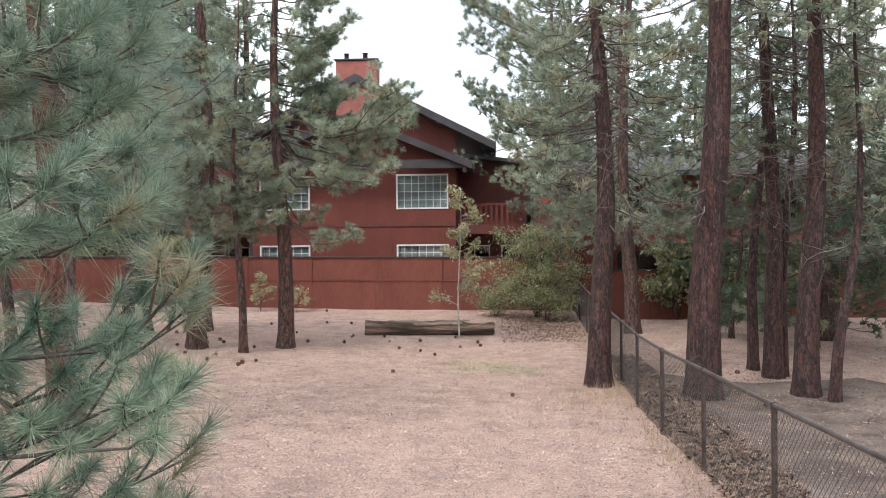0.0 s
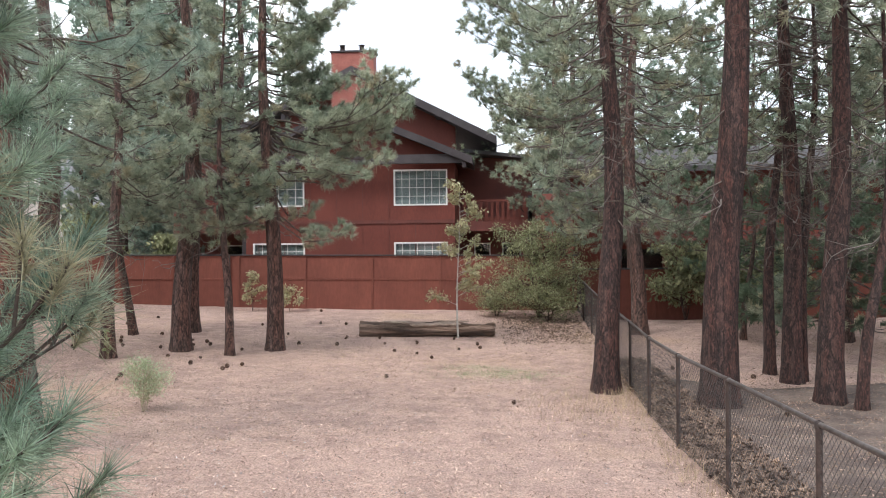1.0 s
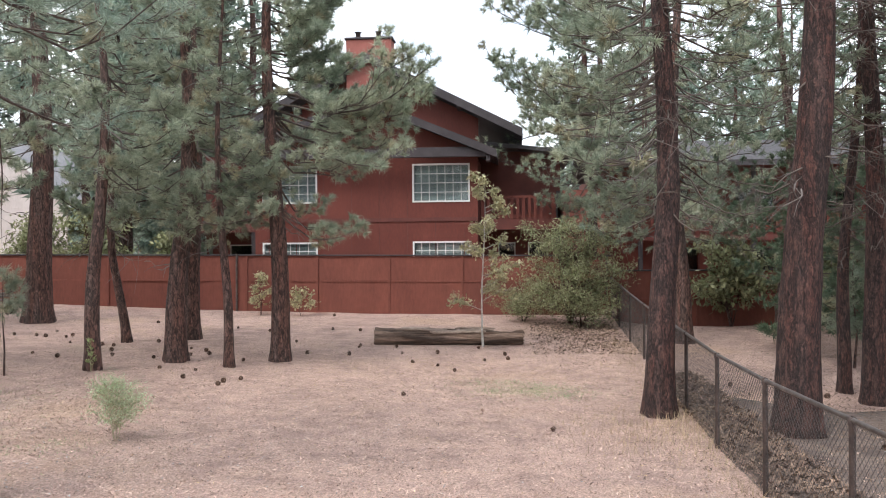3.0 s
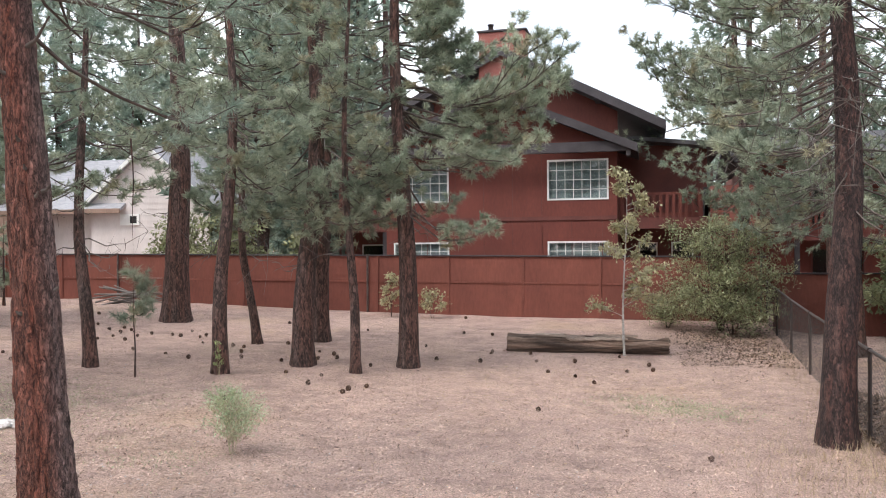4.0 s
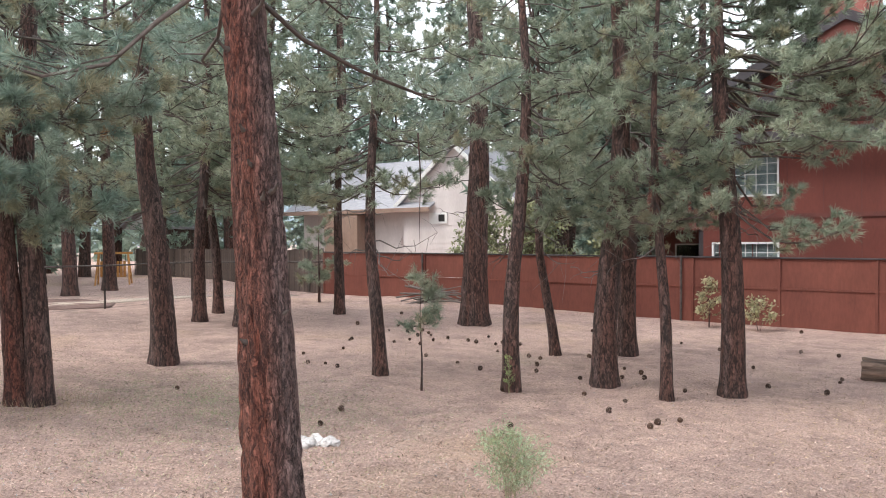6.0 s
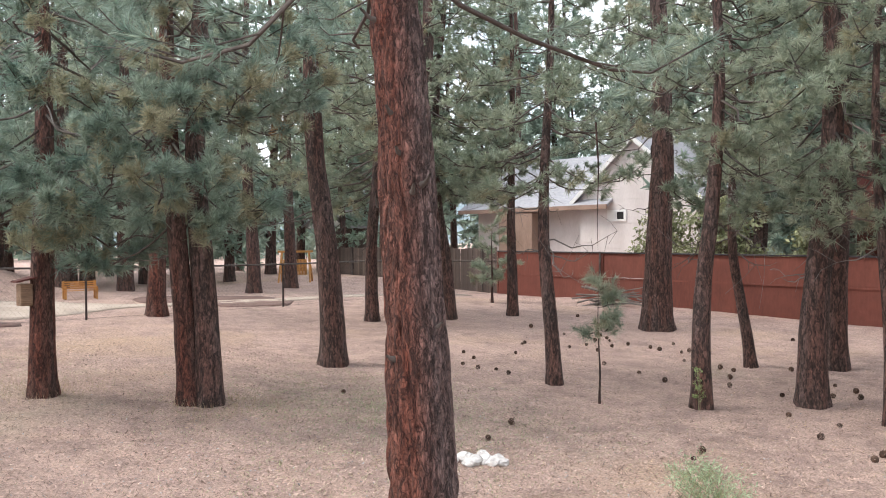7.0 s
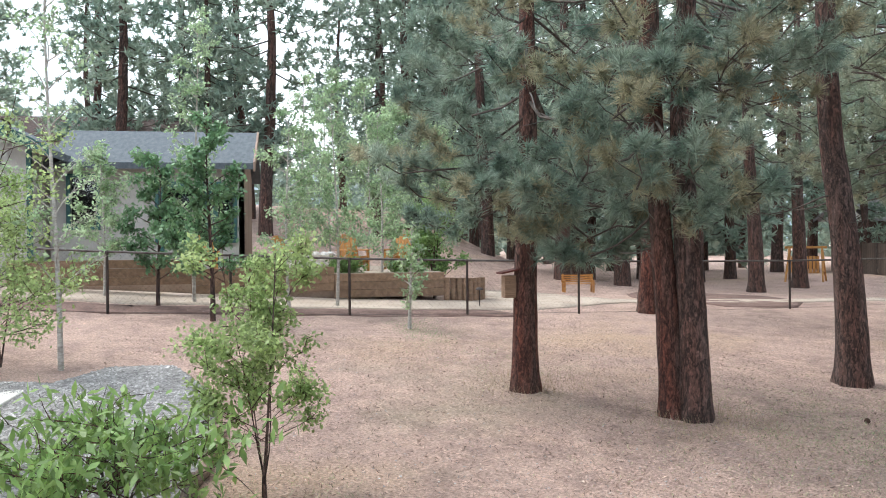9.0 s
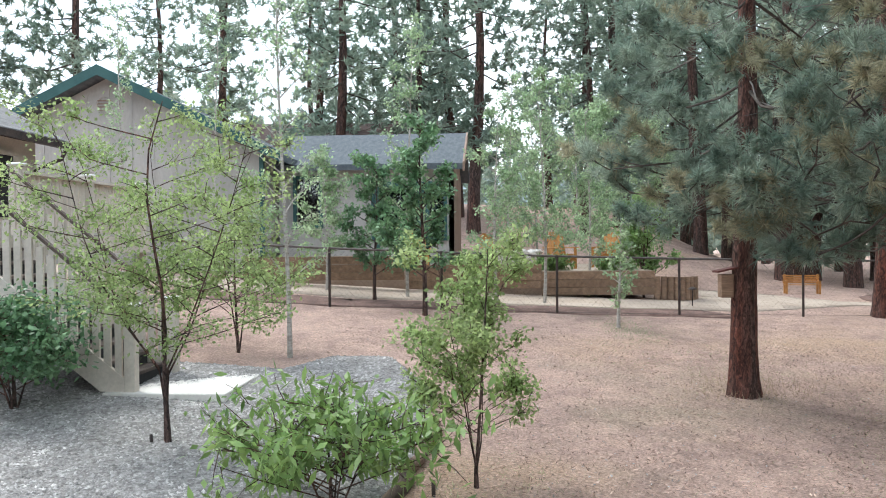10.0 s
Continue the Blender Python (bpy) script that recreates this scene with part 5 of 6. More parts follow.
# ---- broadleaf trees and shrubs ----
def broadleaf(name, x, y, label, category, height, r, clear, radius, n, size, leaf, bark, seed, stems=1, boughs=16, rise=0.7, tilt=0.0, long=1.6, hang=0.3, jitter=0.09, group="", taper=0.6, sag=0.0, fork=0.0):
    """A small leafy tree or shrub: stems, boughs that rise outward, twigs and single leaves along them."""
    rng = np.random.default_rng(seed)
    t = thing(name, on_ground(x, y), label, category, group)
    wood, spots = [], []
    for s in range(stems):
        az = rng.uniform(0, 6.283)
        out = tilt + (0.35 * radius if stems > 1 else 0)
        u = np.linspace(0, 1, 9)
        g = np.clip((u - fork) / (1 - fork), 0, 1)
        az = az if fork == 0 else 6.283 * (s + rng.uniform(0, 0.5)) / stems
        stem = np.stack([math.cos(az) * out * g ** (0.9 if fork == 0 else 0.75) + 0.04 * height * np.sin(u * 5 + (az if fork == 0 else 0)) * 0.3, math.sin(az) * out * g ** (0.9 if fork == 0 else 0.75) + 0.04 * height * np.cos(u * 4 + (az if fork == 0 else 0)) * 0.3 - 0.04 * height * math.cos(az if fork == 0 else 0) * 0.3, -0.1 + (height * rng.uniform(0.88, 1.0) + 0.1) * u], 1)
        if fork:
            stem[:, :2] += np.outer(np.sin(g * 5 + rng.uniform(0, 6.283)) * g, rng.normal(0, 0.035 * height, 2))
        rad = r * lerp(1, 0.12, u ** (0.8 if fork == 0 else 0.4))
        if s == 0:
            part("trunk", tubes([(stem, rad)], 10), bark, t)
        else:
            wood.append((stem, rad * (0.6 if fork == 0 else 0.55)))
        for k in range(boughs):
            f = (k + rng.uniform()) / boughs
            h = lerp(clear, height * 0.94, f)
            i = np.interp(h, stem[:, 2], np.arange(9))
            p0 = np.array([np.interp(i, np.arange(9), stem[:, c]) for c in range(3)])
            a = rng.uniform(0, 6.283)
            L = radius * (1 - taper * f) * rng.uniform(0.7, 1.15)
            v = np.linspace(0, 1, 7)
            wob = rng.normal(0, (0.14 if fork == 0 else 0.22) * L, 2)
            p = np.stack([p0[0] + math.cos(a) * L * v + wob[0] * np.sin(3 * v), p0[1] + math.sin(a) * L * v + wob[1] * np.sin(3 * v), p0[2] + rise * L * v * (1 - 0.25 * v) - sag * L * v ** 2], 1)
            wood.append((p, np.linspace(max((0.3 if fork == 0 else 0.17) * r, 0.003), 0.002, 7)))
            for q in range(max(3, int(6 * L / radius))):
                w = rng.uniform(0.25, 1.0)
                k0 = np.array([np.interp(w, v, p[:, c]) for c in range(3)])
                way = unit(np.array([math.cos(a), math.sin(a), rise]) + rng.normal(0, 0.7, 3))
                tl = rng.uniform(0.15, 0.45) * L
                k1 = k0 + way * tl + np.array([0, 0, -sag * tl])
                wood.append(([k0, (k0 + k1) / 2 + rng.normal(0, 0.02, 3), k1], [min(0.005, r * 0.4), min(0.004, r * 0.3), 0.0015]))
                spots.append((k0, k1))
    part("branchwork", tubes(wood, 3), bark, t)["kind"] = "stuff"
    pick = rng.integers(0, len(spots), n)
    a, b = np.array([s[0] for s in spots])[pick], np.array([s[1] for s in spots])[pick]
    places = a + (b - a) * rng.uniform(0.05, 1.05, (n, 1)) + rng.normal(0, jitter * radius, (n, 3)) * np.array([1, 1, 0.8])
    places[:, 2] = np.maximum(places[:, 2], 0.04)
    part("foliage", leaves(places, size, rng, long, hang), leaf, t)
    return t


LEAF_JUNIPER = surface("juniper_foliage", (0.20, 0.225, 0.115), (0.35, 0.355, 0.20), 1.5, rough=0.6, bump=0, fine=6, spread=0.25, thin=0.3, island=0.35)
LEAF_PALE_GREEN = surface("pale_green_weed", (0.36, 0.45, 0.26), (0.52, 0.60, 0.40), 1.5, rough=0.6, bump=0, fine=6, spread=0.2, thin=0.4, island=0.3)
LEAF_PEACH = surface("peach_leaf", (0.16, 0.275, 0.08), (0.32, 0.43, 0.15), 2.5, rough=0.4, bump=0, fine=6, spread=0.25, thin=0.4, island=0.4)
broadleaf("apple_tree", -11.64, 4.91, "young fruit tree with light green leaves and spreading boughs", "tree", 3.5, 0.046, 0.95, 0.95, 15000, 0.03, LEAF_LIGHT, BARK, 61, stems=6, boughs=10, rise=0.45, taper=0.35, fork=0.24, tilt=0.85, jitter=0.08)
broadleaf("pear_tree", -10.78, 8.12, "young upright fruit tree with dense green leaves", "tree", 2.25, 0.03, 0.45, 0.62, 9000, 0.032, LEAF_LIGHT, BARK, 62, stems=4, fork=0.15, tilt=0.1, boughs=11, rise=0.9, taper=0.45)
broadleaf("peach_shrub", -10.0, 6.95, "low peach tree with long drooping green leaves", "shrub", 0.75, 0.025, 0.15, 1.0, 2300, 0.045, LEAF_PEACH, BARK, 63, stems=5, boughs=9, rise=0.6, long=2.9, hang=0.9, taper=0.3, jitter=0.07)
broadleaf("birch_tree", -16.1, 5.07, "thin pale-barked birch with sparse leaves", "tree", 7.4, 0.045, 1.0, 0.75, 1900, 0.045, LEAF_ASPEN, BIRCH, 64, boughs=34, rise=1.1, taper=0.5)
broadleaf("young_tree", -16.3, 4.2, "multi-stemmed young tree with yellow-green leaves", "tree", 2.5, 0.03, 0.5, 0.95, 3800, 0.05, LEAF_LIGHT, BARK, 65, stems=3, boughs=12, rise=0.8)
broadleaf("leafy_tree", -20.6, 6.8, "dense young tree with dark green leaves", "tree", 4.2, 0.06, 0.8, 0.75, 4200, 0.07, LEAF_DARK, BARK, 66, boughs=30, rise=0.8, taper=0.4)
broadleaf("leafy_tree", -22.3, 5.5, "dense young tree with dark green leaves", "tree", 3.3, 0.05, 0.5, 0.8, 3600, 0.07, LEAF_DARK, BARK, 67, boughs=26, rise=0.8, taper=0.4)
for i, (x, y, hgt, clear, rad, n) in enumerate([(-22.9, 6.2, 6.8, 1.0, 0.8, 2600), (-22.6, 8.3, 4.6, 0.8, 0.75, 2600), (-22.9, 9.4, 5.6, 1.0, 0.7, 2300), (-20.2, 10.72, 2.2, 0.35, 0.4, 800), (-24.6, -1.4, 7.6, 2.5, 0.7, 1100), (-24.9, 1.0, 7.4, 2.5, 0.6, 1000), (-23.2, 4.2, 3.4, 0.6, 0.8, 3200), (-24.6, 10.6, 5.0, 0.7, 0.7, 3000), (-27.4, 8.6, 6.4, 1.0, 0.8, 2400), (-29.5, 11.6, 6.0, 0.8, 1.2, 7000), (-28.6, 10.6, 6.8, 1.0, 0.9, 4000), (-31.5, 13.2, 5.6, 0.6, 1.3, 7000), (-30.5, 9.6, 7.2, 1.0, 1.0, 4500)]):
    broadleaf("aspen_tree", x, y, "slender aspen with pale trunk and light green leaves", "tree", hgt, 0.045, clear, rad, n, 0.055, LEAF_ASPEN, BIRCH, 70 + i, boughs=30, rise=1.0, taper=0.55, group="aspens along the wire fence")
broadleaf("willow_shrub", -25.4, 12.1, "upright green shrub above the planter", "shrub", 2.5, 0.04, 0.3, 0.75, 5200, 0.06, LEAF, BARK, 85, stems=3, boughs=14, rise=1.1)
broadleaf("leafy_shrub", -12.5, 2.75, "round shrub with dark green leaves on gravel", "shrub", 1.25, 0.03, 0.15, 0.95, 4200, 0.055, LEAF_DARK, BARK, 86, stems=4, boughs=12, rise=0.6)
broadleaf("sapling", -1.02, 24.55, "thin sapling with sparse pale yellowish leaves beside the log", "sapling", 4.5, 0.034, 0.9, 0.85, 3600, 0.055, LEAF_PALE, BIRCH, 87, boughs=24, rise=0.55, taper=0.55, jitter=0.07)
broadleaf("sapling_shoot", -8.55, 30.3, "leafy sucker shoots in front of the red fence", "shrub", 1.4, 0.015, 0.15, 0.45, 700, 0.06, LEAF_PALE, BARK, 88, stems=3, boughs=8, rise=0.8)
broadleaf("sapling_shoot", -7.2, 30.4, "leafy sucker shoots in front of the red fence", "shrub", 0.9, 0.012, 0.1, 0.5, 550, 0.06, LEAF_PALE, BARK, 89, stems=3, boughs=8, rise=0.6)
broadleaf("juniper_bush", 1.45, 29.3, "large sprawling juniper bush with yellowish green foliage", "bush", 3.0, 0.06, 0.2, 1.6, 18000, 0.032, LEAF_JUNIPER, BARK, 90, stems=7, boughs=18, rise=0.5, taper=0.45, jitter=0.07, long=3.2)
broadleaf("juniper_bush", 0.0, 29.8, "low sprawling juniper with yellowish green foliage", "bush", 0.75, 0.03, 0.08, 0.95, 5000, 0.03, LEAF_JUNIPER, BARK, 91, stems=4, boughs=10, rise=0.35, taper=0.3, jitter=0.1, long=2.2)
broadleaf("juniper_bush", 1.7, 28.5, "low sprawling juniper with yellowish green foliage", "bush", 1.1, 0.03, 0.08, 1.1, 5000, 0.03, LEAF_JUNIPER, BARK, 94, stems=5, boughs=10, rise=0.4, taper=0.3, jitter=0.09, long=2.6)
broadleaf("fern_shrub", -5.52, 14.05, "airy pale green weed with thin stems", "shrub", 0.78, 0.004, 0.08, 0.42, 2600, 0.011, LEAF_PALE_GREEN, GRASS, 92, stems=14, boughs=8, rise=1.0, long=4.5, jitter=0.09)
broadleaf("fern_shrub", -8.58, 19.27, "small pale green shoots at a pine's foot", "shrub", 0.7, 0.005, 0.1, 0.1, 110, 0.03, LEAF_LIGHT, GRASS, 93, stems=4, boughs=6, rise=1.2)
for i, (x, y, hgt, rad) in enumerate([(6.2, 29.0, 2.4, 1.2), (8.6, 28.6, 2.0, 1.3), (-15.9, 33.6, 3.6, 1.5), (-18.6, 34.2, 3.0, 1.4), (-12.6, 32.9, 2.6, 0.9)]):
    broadleaf("fence_shrub", x, y, "leafy green shrub beside the red fence", "shrub", hgt, 0.05, 0.3, rad, 3600, 0.085, LEAF_JUNIPER, BARK, 95 + i, stems=4, boughs=16, rise=0.7, long=2.2)
for i, (x, y) in enumerate([(-24.9, 9.75), (-24.9, 11.3), (-24.9, 7.6)]):
    broadleaf("clipped_shrub", x, y, "compact dark green shrub in the planter bed", "shrub", 0.95, 0.02, 0.35, 0.45, 2600, 0.035, LEAF, BARK, 105 + i, stems=5, boughs=12, rise=1.0, long=3.0, group="shrubs in the planter")


# ---- boughs of the pine that the camera brushes past ----
pine(-3.6, 3.65, 0.15, 7.0, 4.6, 131, "young pine with long fresh needles close to the path", 1.5, 8, 8, 170, 0.21, 0.0046, bark=BARK, dead=3, brush=(0.8, 0.68), needle=NEEDLE_NEAR, bend=0.05, cluster=1,
     extra=[(h, az, L, 14) for h, az, L in ((0.75, 0.15, 1.9), (1.3, 0.32, 2.1), (0.95, -0.05, 2.0), (1.05, 0.15, 2.15), (1.55, 0.1, 2.15), (1.25, 0.0, 2.1), (0.95, 0.25, 1.7), (1.1, 0.45, 1.9), (1.15, 0.08, 1.85), (1.5, -0.2, 1.9), (1.85, 0.2, 2.1), (2.15, -0.05, 2.15), (2.5, 0.12, 2.1), (1.95, 0.05, 2.0), (1.4, 0.2, 2.0), (2.35, 0.3, 2.1), (2.75, 0.45, 1.9), (3.0, -0.15, 1.7), (3.3, 0.3, 1.75), (3.6, 0.0, 1.7), (3.9, 0.5, 1.8), (4.2, 0.2, 1.7), (4.5, -0.1, 1.6), (1.7, 0.6, 1.9), (2.3, 0.75, 2.0), (3.4, 0.8, 2.0), (3.15, 0.1, 1.8), (3.75, 0.35, 1.8))])
pine(-9.9, 18.5, 0.022, 1.95, 1.15, 132, "knee-high pine sapling with a thin stem", 0.35, 9, 2, 46, 0.17, 0.008, dead=0, bend=0.03)
pine(7.0, 22.0, 0.03, 2.4, 0.8, 133, "small pine sapling beyond the wire fence", 0.7, 14, 4, 46, 0.18, 0.009, dead=0, bend=0.03)
pine(-21.2, 28.0, 0.05, 2.6, 0.9, 134, "small pine sapling near the fence end", 0.8, 18, 8, 46, 0.18, 0.011, dead=0, bend=0.03)


# ---- on the forest floor ----
def lying_log():
    t = thing("log", on_ground(-1.93, 24.86) + Vector((0, 0, 0.2)), "weathered grey-brown fallen log with split bark", "log")
    t.rotation_euler = (0, 0, radians(1.5))
    rng = np.random.default_rng(3)
    verts, n, sides = [], 110, 56
    for i in range(n):
        f = i / (n - 1)
        x = lerp(-1.9, 1.9, f)
        for k in range(sides):
            a = 2 * math.pi * k / sides
            c, s = math.cos(a), math.sin(a)
            rr = lerp(0.24, 0.185, f) * (1 + 0.10 * noise.noise(Vector((x * 0.8, c * 1.5, s * 1.5))))
            split = 1 - min(1, abs(noise.noise(Vector((x * 0.55 + 3, c * 2.6, s * 2.6)))) * 7)
            rr -= 0.05 * split * (0.4 + 0.6 * max(0, s)) + 0.03 * noise.noise(Vector((x * 3.5, c * 5, s * 5))) + 0.012 * noise.noise(Vector((x * 9, c * 12, s * 12)))
            if x > -0.9:
                rr -= 0.085 * math.exp(-((a - 2.25 - 0.22 * math.sin(x * 2.1)) / 0.13) ** 2) * min(1, (x + 0.9) * 3)
            if s > 0 and f > 0.55:
                rr *= 1 - 0.42 * s * step(0.55, 0.62, f) * step(-0.25, 0.1, noise.noise(Vector((x * 1.3, c * 0.8, 2.2))))
            if s > 0.2 and f > 0.25:
                rr -= 0.07 * max(0, noise.noise(Vector((x * 1.7, c * 3, 7.7))) + 0.1)
            verts.append((x + (0.05 * noise.noise(Vector((c * 3, s * 3, f * 9))) if i in (0, n - 1) else 0), c * rr, s * rr))
    i = np.arange(n - 1)[:, None] * sides
    j = np.arange(sides)[None, :]
    k = (j + 1) % sides
    part("bole", smooth(mesh_from("bole", verts, np.stack([i + j, i + k, i + sides + k, i + sides + j], -1).reshape(-1, 4))), LOG, t)
    for k in range(13):
        a0, width, x0, run = rng.uniform(0.5, 2.7), rng.uniform(0.25, 0.55), rng.uniform(-1.8, 1.0), rng.uniform(0.35, 0.95)
        x1, steps = min(x0 + run, 1.85), 9
        slab = []
        for i in range(steps):
            x = lerp(x0, x1, i / (steps - 1))
            r = lerp(0.24, 0.185, (x + 1.9) / 3.8)
            fray = 0.12 * noise.noise(Vector((x * 7, k * 3.1, 0)))
            for w in (0, 0.5, 1):
                a = a0 + fray + width * (w - 0.5) * (1 if 0 < i < steps - 1 else 0.35)
                for lift in (0.002, 0.035 + 0.03 * noise.noise(Vector((x * 9, w * 4, k)))):
                    slab.append((x, math.cos(a) * (r + lift), math.sin(a) * (r + lift)))
        b = np.arange(steps - 1)[:, None] * 6
        faces = np.concatenate([b + np.array([q]) for q in ((1, 3, 9, 7), (3, 5, 11, 9), (0, 1, 7, 6), (5, 4, 10, 11))] + [np.array([[0, 2, 3, 1], [2, 4, 5, 3]]), (steps - 1) * 6 + np.array([[0, 1, 3, 2], [2, 3, 5, 4]])])
        part("bark_slab", mesh_from("bark_slab", slab, faces), LOG_BARK, t, "split curling bark")
    for x, s in ((-1.88, 0.225), (1.88, 0.17)):
        d = 1 if x > 0 else -1
        part("cut_end", tubes([([(x, 0, 0), (x + 0.012 * d, 0, 0)], [s, s * 0.9]), ([(x + 0.004 * d, 0, 0), (x + 0.013 * d, 0, 0)], [s * 0.9, 0.002])], 20), LOG_END, t)


def stone_mesh(seed, size):
    bm = bmesh.new()
    bmesh.ops.create_icosphere(bm, subdivisions=2, radius=size)
    for v in bm.verts:
        v.co *= 1 + 0.38 * noise.noise(v.co * (1.5 / size) + Vector((seed * 7.1, 0, 0)))
        v.co.z *= 0.7
    me = bpy.data.meshes.new("stone")
    bm.to_mesh(me)
    bm.free()
    return me


def rock_pile():
    rng = random.Random(8)
    for k in range(48):
        a, d, f = rng.uniform(0, 6.28), rng.uniform(0, 0.22), rng.uniform(0, 1) ** 0.8
        x, y = lerp(-9.28, -8.66, f) + math.cos(a) * d, lerp(13.92, 14.8, f) + math.sin(a) * d * 0.8
        s = rng.uniform(0.03, 0.1)
        ob = part("stone", stone_mesh(k, s), STONE, at=Matrix.Translation(on_ground(x, y) + Vector((0, 0, s * 0.35))) @ Matrix.Rotation(rng.uniform(0, 6), 4, "Z"))
        tagged(ob, "pale whitish rock in a small pile", "rock", "rocks in the pile")


def cone_mesh():
    """A pine cone: scales set in spirals round a tapering core."""
    verts, faces = [], []
    for k in range(46):
        f = k / 46
        a, z = k * 2.4, lerp(0.0, 0.085, f)
        r = 0.042 * math.sin(math.pi * min(1, 0.18 + f * 0.82)) + 0.006
        c, s = math.cos(a), math.sin(a)
        b = len(verts)
        verts += [(c * r * 0.25, s * r * 0.25, z), (c * r - s * 0.013, s * r + c * 0.013, z + 0.006), (c * r * 1.15, s * r * 1.15, z + 0.016), (c * r + s * 0.013, s * r - c * 0.013, z + 0.006)]
        faces.append((b, b + 1, b + 2, b + 3))
    return mesh_from("pine_cone", verts, faces)


CONES = [(-1.9, 21.4), (-1.5, 20.8), (-2.2, 18.0), (0.3, 15.6), (-2.9, 23.1), (-2.5, 21.8), (-4.1, 22.7), (-5.7, 18.4), (-5.5, 19.1), (-7.2, 16.7), (-9.8, 16.3), (-9.4, 15.4), (-16.4, 24.4), (-14.6, 22.0), (-14.6, 20.1), (-14.0, 19.8), (-13.1, 19.0), (-12.8, 19.2), (-12.4, 19.1), (-13.9, 23.8), (-13.7, 24.1), (-13.1, 24.0), (-12.5, 24.0), (-12.2, 23.9), (-10.2, 20.9), (-10.2, 22.9), (-9.2, 21.4), (-7.5, 20.0), (-6.7, 19.9), (-6.6, 19.0), (-5.7, 18.7), (-7.3, 17.1), (-7.6, 21.9), (-6.2, 21.4), (-12.8, 15.6)]


def scatter_cones():
    me = cone_mesh()
    rng = random.Random(12)
    spots = list(CONES)
    for cx, cy, sx, sy, n in ((-7.5, 22.5, 2.5, 2.5, 12), (-12.8, 23.2, 2.0, 1.6, 22), (-2.5, 22.0, 2.0, 1.6, 7), (-9.5, 26.5, 3, 2, 8), (5.0, 15.0, 1.5, 3, 6)):
        spots += [(rng.gauss(cx, sx), rng.gauss(cy, sy)) for _ in range(n)]
    for x, y in spots:
        if y > 31:
            continue
        s = rng.uniform(0.7, 1.1)
        ob = part("pine_cone", me, CONE, at=Matrix.Translation(on_ground(x, y) + Vector((0, 0, 0.045 * s))) @ Euler((rng.uniform(1.2, 1.9), rng.uniform(-0.5, 0.5), rng.uniform(0, 6.28))).to_matrix().to_4x4() @ Matrix.Translation((0, 0, -0.045)) @ Matrix.Scale(s, 4))
        tagged(ob, "dark brown open pine cone on the needle litter", "pine cone", "pine cones on the ground")


def litter(name, n, material, lo, hi, wide, area, label, category, seed, lift=0.012, tilt=0.35, dense=None):
    """Loose slivers on the soil: flat slim pieces lying every way."""
    rng = np.random.default_rng(seed)
    x, y = rng.uniform(area[0], area[1], n), rng.uniform(area[2], area[3], n)
    if dense:
        m = n // 2
        x[:m], y[:m] = rng.normal(dense[0], dense[2], m), rng.normal(dense[1], dense[3], m)
    z = ground_z(x, y) + np.array([0.035 * noise.noise(Vector((a, b, 0)) * 0.7) + 0.018 * noise.noise(Vector((a, b, 0)) * 2.1) for a, b in zip(x, y)]) + rng.uniform(0.004, lift, n)
    a, L = rng.uniform(0, 6.283, n), rng.uniform(lo, hi, n)
    d = np.stack([np.cos(a), np.sin(a), rng.normal(0, tilt, n)], 1) * L[:, None] / 2
    s = np.stack([-np.sin(a), np.cos(a), rng.normal(0, tilt, n)], 1) * (wide * rng.uniform(0.5, 1.4, n))[:, None] / 2
    c = np.stack([x, y, z], 1) + np.array([0, 0, 0.004])
    v = np.stack([c - d - s, c + s, c + d], 1).reshape(-1, 3)
    ob = part(name, mesh_from(name, v, np.arange(len(v)).reshape(-1, 3)), material)
    return tagged(ob, label, category, kind="stuff")


def blades(name, spots, material, tall, wide, label, seed, lie=0.35):
    """Grass: slim upright triangles thinned out towards each spot's rim. spots: (x, y, radius x, radius y, how many)."""
    rng = np.random.default_rng(seed)
    xs, ys = [], []
    for cx, cy, rx, ry, n in spots:
        xs.append(rng.normal(cx, rx * 0.5, n)), ys.append(rng.normal(cy, ry * 0.5, n))
    x, y = np.concatenate(xs), np.concatenate(ys)
    n = len(x)
    z = ground_z(x, y) + np.array([0.035 * noise.noise(Vector((a, b, 0)) * 0.7) for a, b in zip(x, y)]) - 0.02
    a = rng.uniform(0, 6.283, n)
    s = np.stack([np.cos(a), np.sin(a), np.zeros(n)], 1) * wide / 2
    tip = np.stack([rng.normal(0, lie, n), rng.normal(0, lie, n), np.ones(n)], 1) * (tall * rng.uniform(0.5, 1.3, n))[:, None]
    c = np.stack([x, y, z], 1)
    v = np.stack([c - s, c + s, c + tip], 1).reshape(-1, 3)
    ob = part(name, mesh_from(name, v, np.arange(len(v)).reshape(-1, 3)), material)
    return tagged(ob, label, "grass", kind="stuff")


